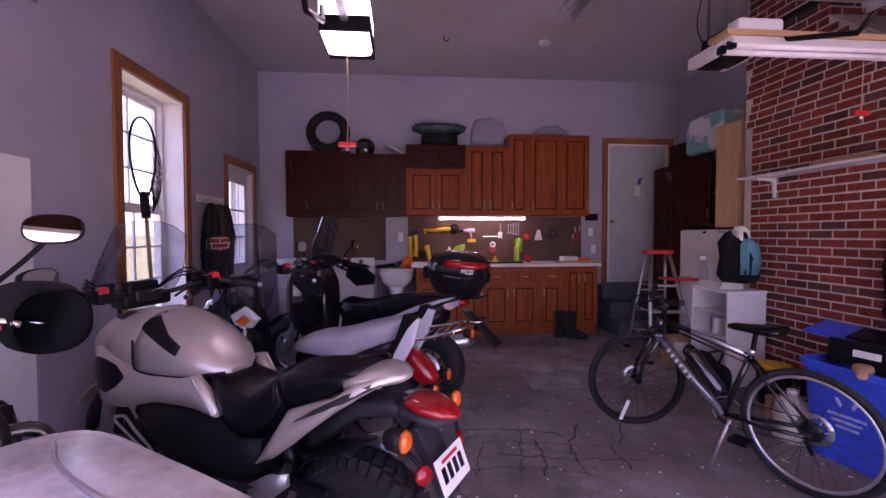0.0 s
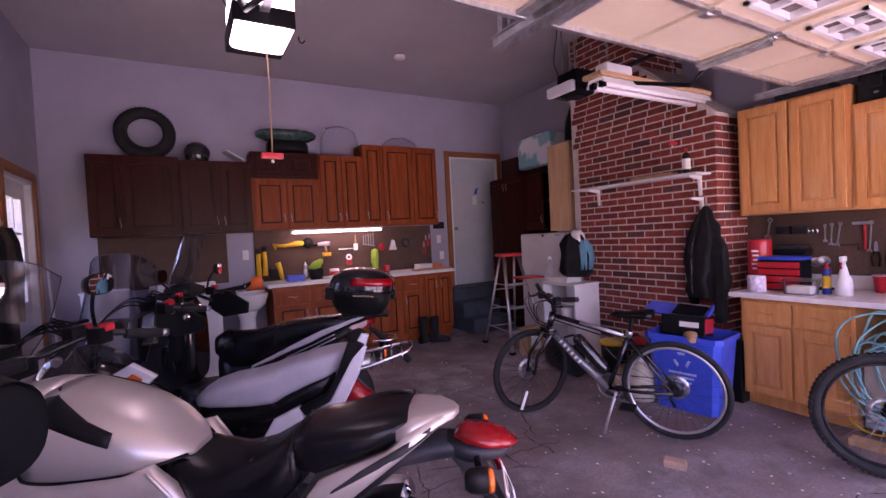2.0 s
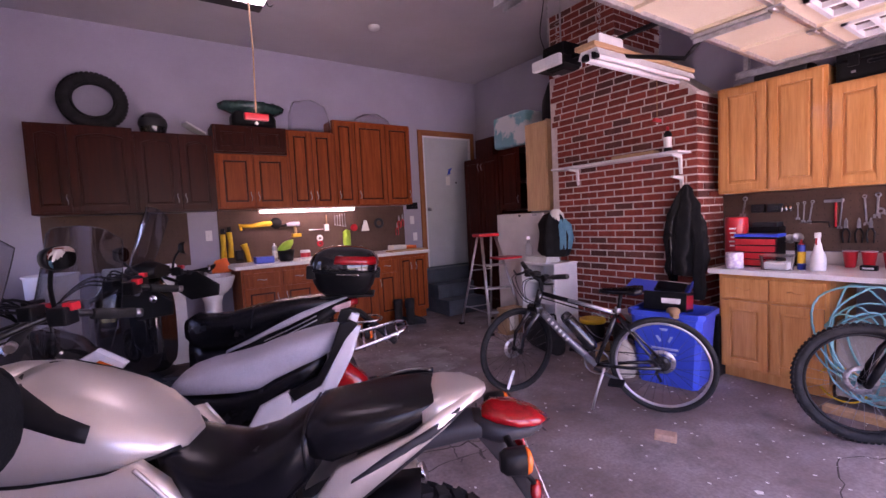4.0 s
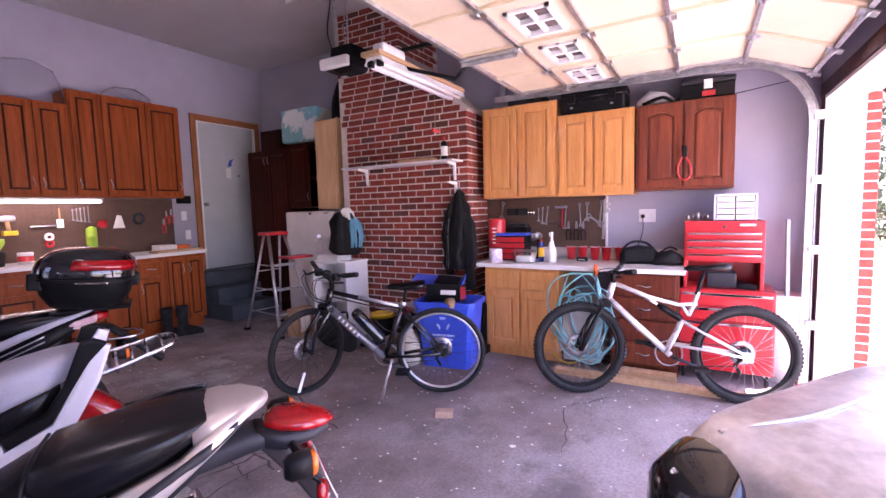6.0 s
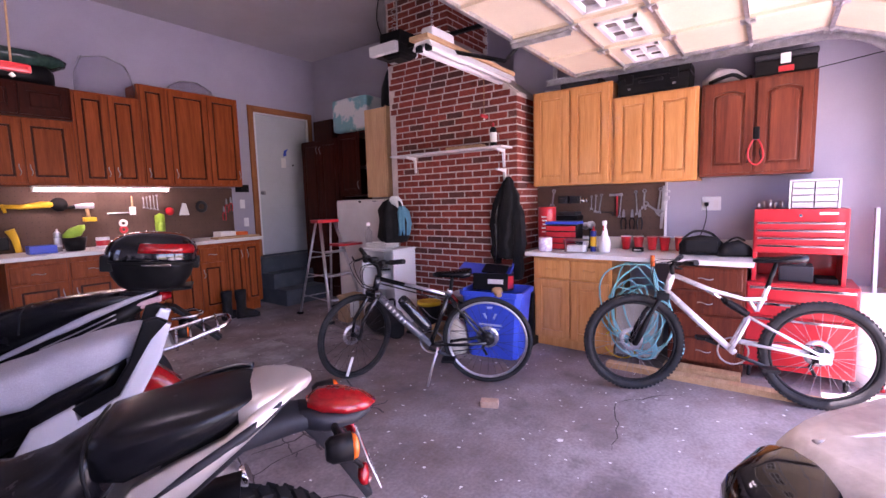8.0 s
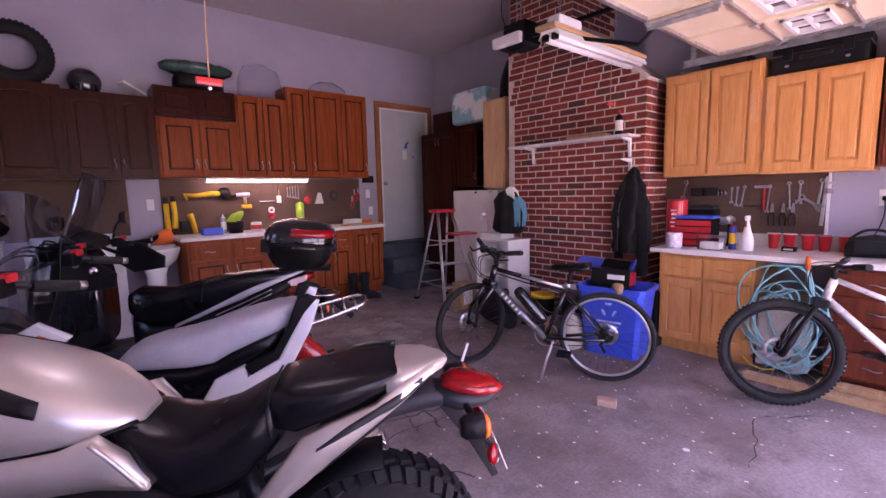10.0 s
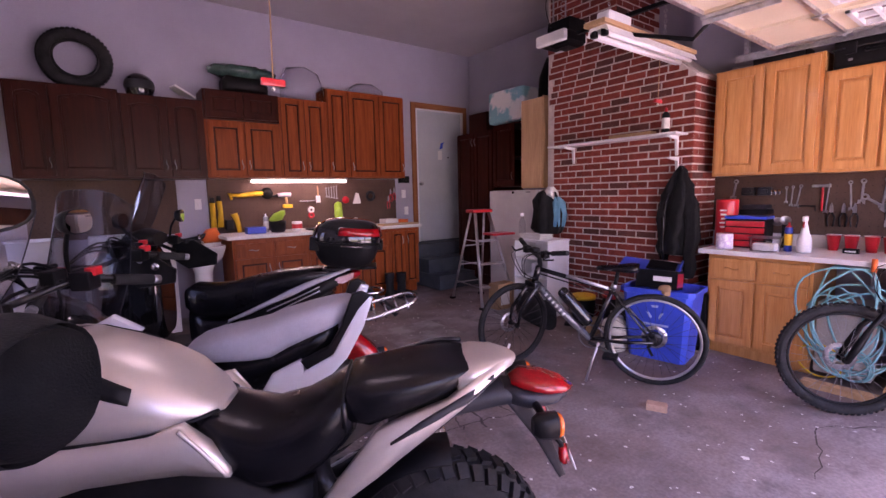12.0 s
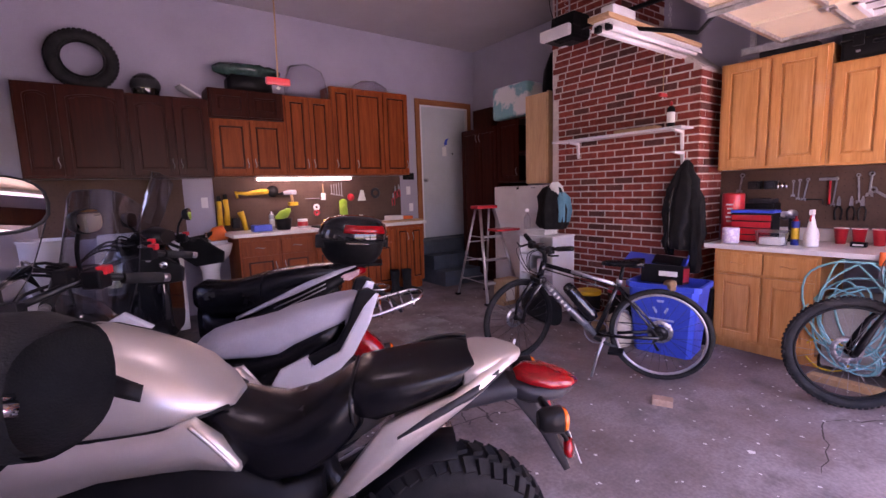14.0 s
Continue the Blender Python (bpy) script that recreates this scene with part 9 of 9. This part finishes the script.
hl = thing("wall_lantern", "dark wall lantern on the outer brickwork", "lantern", pose(5.62, -0.345, 2.16, 0, 0, 90))
part("arm", tube([(0.02, 0, 0.08), (-0.10, -0.03, 0.10), (-0.14, -0.04, 0.06)], 0.012, n=6), m_black, hl)
part("shade", lathe([(0.02, 0.08), (0.08, 0.02), (0.07, 0.0), (0.02, -0.06), (0.0, -0.07)], 16, pose(-0.14, -0.04, 0.0), caps=False), m_grey, hl)

# ---- floor cracks and flecks ----
rn = random.Random(21)
bm = bmesh.new()


def crack(pts, w):
    rnd = random.Random(len(pts) * 7 + int(100 * pts[0][0]))
    full = []
    for (x0, y0), (x1, y1) in zip(pts, pts[1:]):
        for k in range(8):
            t = k / 8
            full.append((x0 + (x1 - x0) * t + rnd.uniform(-0.02, 0.02), y0 + (y1 - y0) * t + rnd.uniform(-0.02, 0.02)))
    for (x0, y0), (x1, y1) in zip(full, full[1:]):
        d = Vector((x1 - x0, y1 - y0))
        nrm = Vector((-d.y, d.x)).normalized() * w * rnd.uniform(0.3, 1.0)
        z = 0.0025
        bm.faces.new([bm.verts.new((x + s * nrm.x, y + s * nrm.y, fz(y) + z)) for x, y, s in ((x0, y0, -1), (x1, y1, -1), (x1, y1, 1), (x0, y0, 1))])


for k in range(5):
    a0 = 2.36 + 0.21 * k + rn.uniform(-0.05, 0.05)
    crack([(a0, 2.70 + rn.uniform(-0.05, 0.08)), (a0 + rn.uniform(0.0, 0.1), 2.98), (a0 + rn.uniform(0.05, 0.22), 3.15 + 0.22 * (k % 2))], rn.uniform(0.004, 0.011))
for k in range(4):
    x0 = 2.28 + rn.uniform(0, 0.25)
    crack([(x0, 2.80 + 0.17 * k), (x0 + 0.45, 2.74 + 0.17 * k + rn.uniform(-0.05, 0.05)), (x0 + rn.uniform(0.7, 1.0), 2.62 + 0.18 * k)], rn.uniform(0.004, 0.011))
crack([(3.3, 3.0), (3.55, 3.5), (3.3, 4.2)], 0.006)
crack([(3.6, 1.35), (4.2, 1.5), (4.55, 1.2)], 0.005)
crack([(2.0, 3.9), (2.3, 3.3), (2.2, 2.6), (2.6, 2.2)], 0.006)
ck = structure("floor_cracks", bm, surface("crack_dirt", (0.075, 0.062, 0.058), None, 0.95), "dark cracks in the concrete", "cracks")
bm = bmesh.new()
for k in range(520):
    x, y = rn.uniform(2.0, 5.0), rn.uniform(0.5, 5.6)
    s = rn.uniform(0.003, 0.012) * (2.2 if rn.random() < 0.05 else 1)
    a = rn.uniform(0, 3)
    bm.faces.new([bm.verts.new((x + s * math.cos(a + b) * (1 if i % 2 else 0.6), y + s * math.sin(a + b), fz(y) + 0.003)) for i, b in enumerate((0, 1.2, 2.4, 3.8, 5.0))])
fl = solid("paint_flecks", bm, m_paper, "scattered white paint flecks on the floor", "flecks", kind="stuff")
pt = structure("floor_patch", sheet(3.05, 3.75, 4.05, 4.75, 0.35, lambda y: fz(y) + 0.0015), surface("pale_spill", (0.36, 0.34, 0.33), (0.22, 0.195, 0.185), 0.8, scale=5, spread=(0.4, 0.6)), "pale dried spill on the concrete", "stain")

# ---- bricks of the chimney ----
def brick_mesh(name, l, h, d, mat):
    bm = bmesh.new()
    b = 0.004
    pts = []
    for dx in (0, 1):
        for (y, z) in ((-l / 2, -h / 2), (l / 2, -h / 2), (l / 2, h / 2), (-l / 2, h / 2)):
            k = 0 if dx else b
            pts.append(bm.verts.new((0.0 if not dx else d, y - math.copysign(k, y), z - math.copysign(k, z))))
    fr_ = pts[:4]
    rim = [bm.verts.new((b, math.copysign(l / 2, v.co.y), math.copysign(h / 2, v.co.z))) for v in fr_]
    bm.faces.new(fr_)
    for i in range(4):
        j = (i + 1) % 4
        bm.faces.new((fr_[i], rim[i], rim[j], fr_[j]))
        bm.faces.new((rim[i], pts[4 + i], pts[4 + j], rim[j]))
    return mesh_of(name, bm, mat)


COURSE, LEN = 0.0677, 0.203
kinds = {}
for nm, mt in (("red", m_brick), ("dark", m_brick_dark)):
    for ln_name, ln_v in (("full", 0.190), ("half", 0.089)):
        kinds[nm, ln_name] = brick_mesh("brick", ln_v, 0.0545, 0.02, mt)
rb_ = random.Random(12)
count, extra = 0, []
for c in range(53):
    z = 0.04 + COURSE * (c + 0.5)
    if z > ZC - 0.03:
        break
    left = CY1
    right = CY0 if z < CZT - 0.01 else (CYU if z > CZS else CY0 + (z - CZT) / (CZS - CZT) * (CYU - CY0) + 0.05)
    y = right
    spots = []
    if c % 2:
        spots.append((y + LEN / 4 - 0.002, "half"))
        y += LEN / 2
    while y + LEN < left + 0.004:
        spots.append((y + LEN / 2, "full"))
        y += LEN
    if left - y > 0.09:
        spots.append((y + LEN / 4 + 0.002, "half"))
    for yy, kd in spots:
        me = kinds["dark" if rb_.random() < 0.17 else "red", kd]
        m = pose(CX + rb_.uniform(-0.002, 0.002), yy, z)
        if count < 300 and z < 2.7:
            ob = new("brick", me)
            ob.parent = chim
            ob.matrix_world = m
            count += 1
        else:
            extra.append((me, m))
    # side faces towards the bench and, higher up, of the narrow stack
    ys = CY0 if z < CZT - 0.02 else (CYU if z > CZS - 0.02 else None)
    if ys is not None:
        x = CX + (0.0 if c % 2 else LEN / 2)
        for k in range(4):
            kd = "full"
            xx = x + LEN / 2 + LEN * k
            if c % 2 == 0 and k == 0:
                extra.append((kinds["red", "half"], pose(CX + LEN / 4, ys, z, 0, 0, 90)))
            if xx < XR:
                extra.append((kinds["dark" if rb_.random() < 0.17 else "red", kd], pose(xx, ys + rb_.uniform(-0.002, 0.002), z, 0, 0, 90)))


def joined(name, items, parent):
    """Many alike pieces in one mesh."""
    vs, fs, mi, mats = [], [], [], []
    for me, m in items:
        mt = me.materials[0]
        if mt not in mats:
            mats.append(mt)
        o = len(vs)
        vs += [tuple(m @ v.co) for v in me.vertices]
        fs += [tuple(o + i for i in p.vertices) for p in me.polygons]
        mi += [mats.index(mt)] * len(me.polygons)
    me = bpy.data.meshes.new(name)
    me.from_pydata(vs, [], fs)
    for mt in mats:
        me.materials.append(mt)
    me.polygons.foreach_set("material_index", mi)
    ob = new(name, me)
    ob.parent = parent
    ob["kind"] = "stuff"
    return ob


joined("far_bricks", extra, chim)
# outer facing: the ends at the openings
px = []
for c in range(50):
    z = -0.05 + COURSE * (c + 0.5)
    for xe, rz_ in ((DR[1], 0), (DL[0], 180), (DL[1], 0), (DR[0], 180)):
        if z < 2.1:
            px.append((kinds["red", "half"], pose(xe, -0.302, z, 0, 0, rz_)))
    for x0, x1 in ((DR[1], 6.1), (-0.2, DL[0])):
        for k in range(4):
            x = x0 + LEN * (k + (0.5 if c % 2 else 1.0))
            if x + LEN / 2 < x1:
                px.append((kinds["red", "full"], pose(x, -0.350, z, 0, 0, 90)))
joined("bricks", px, ow)
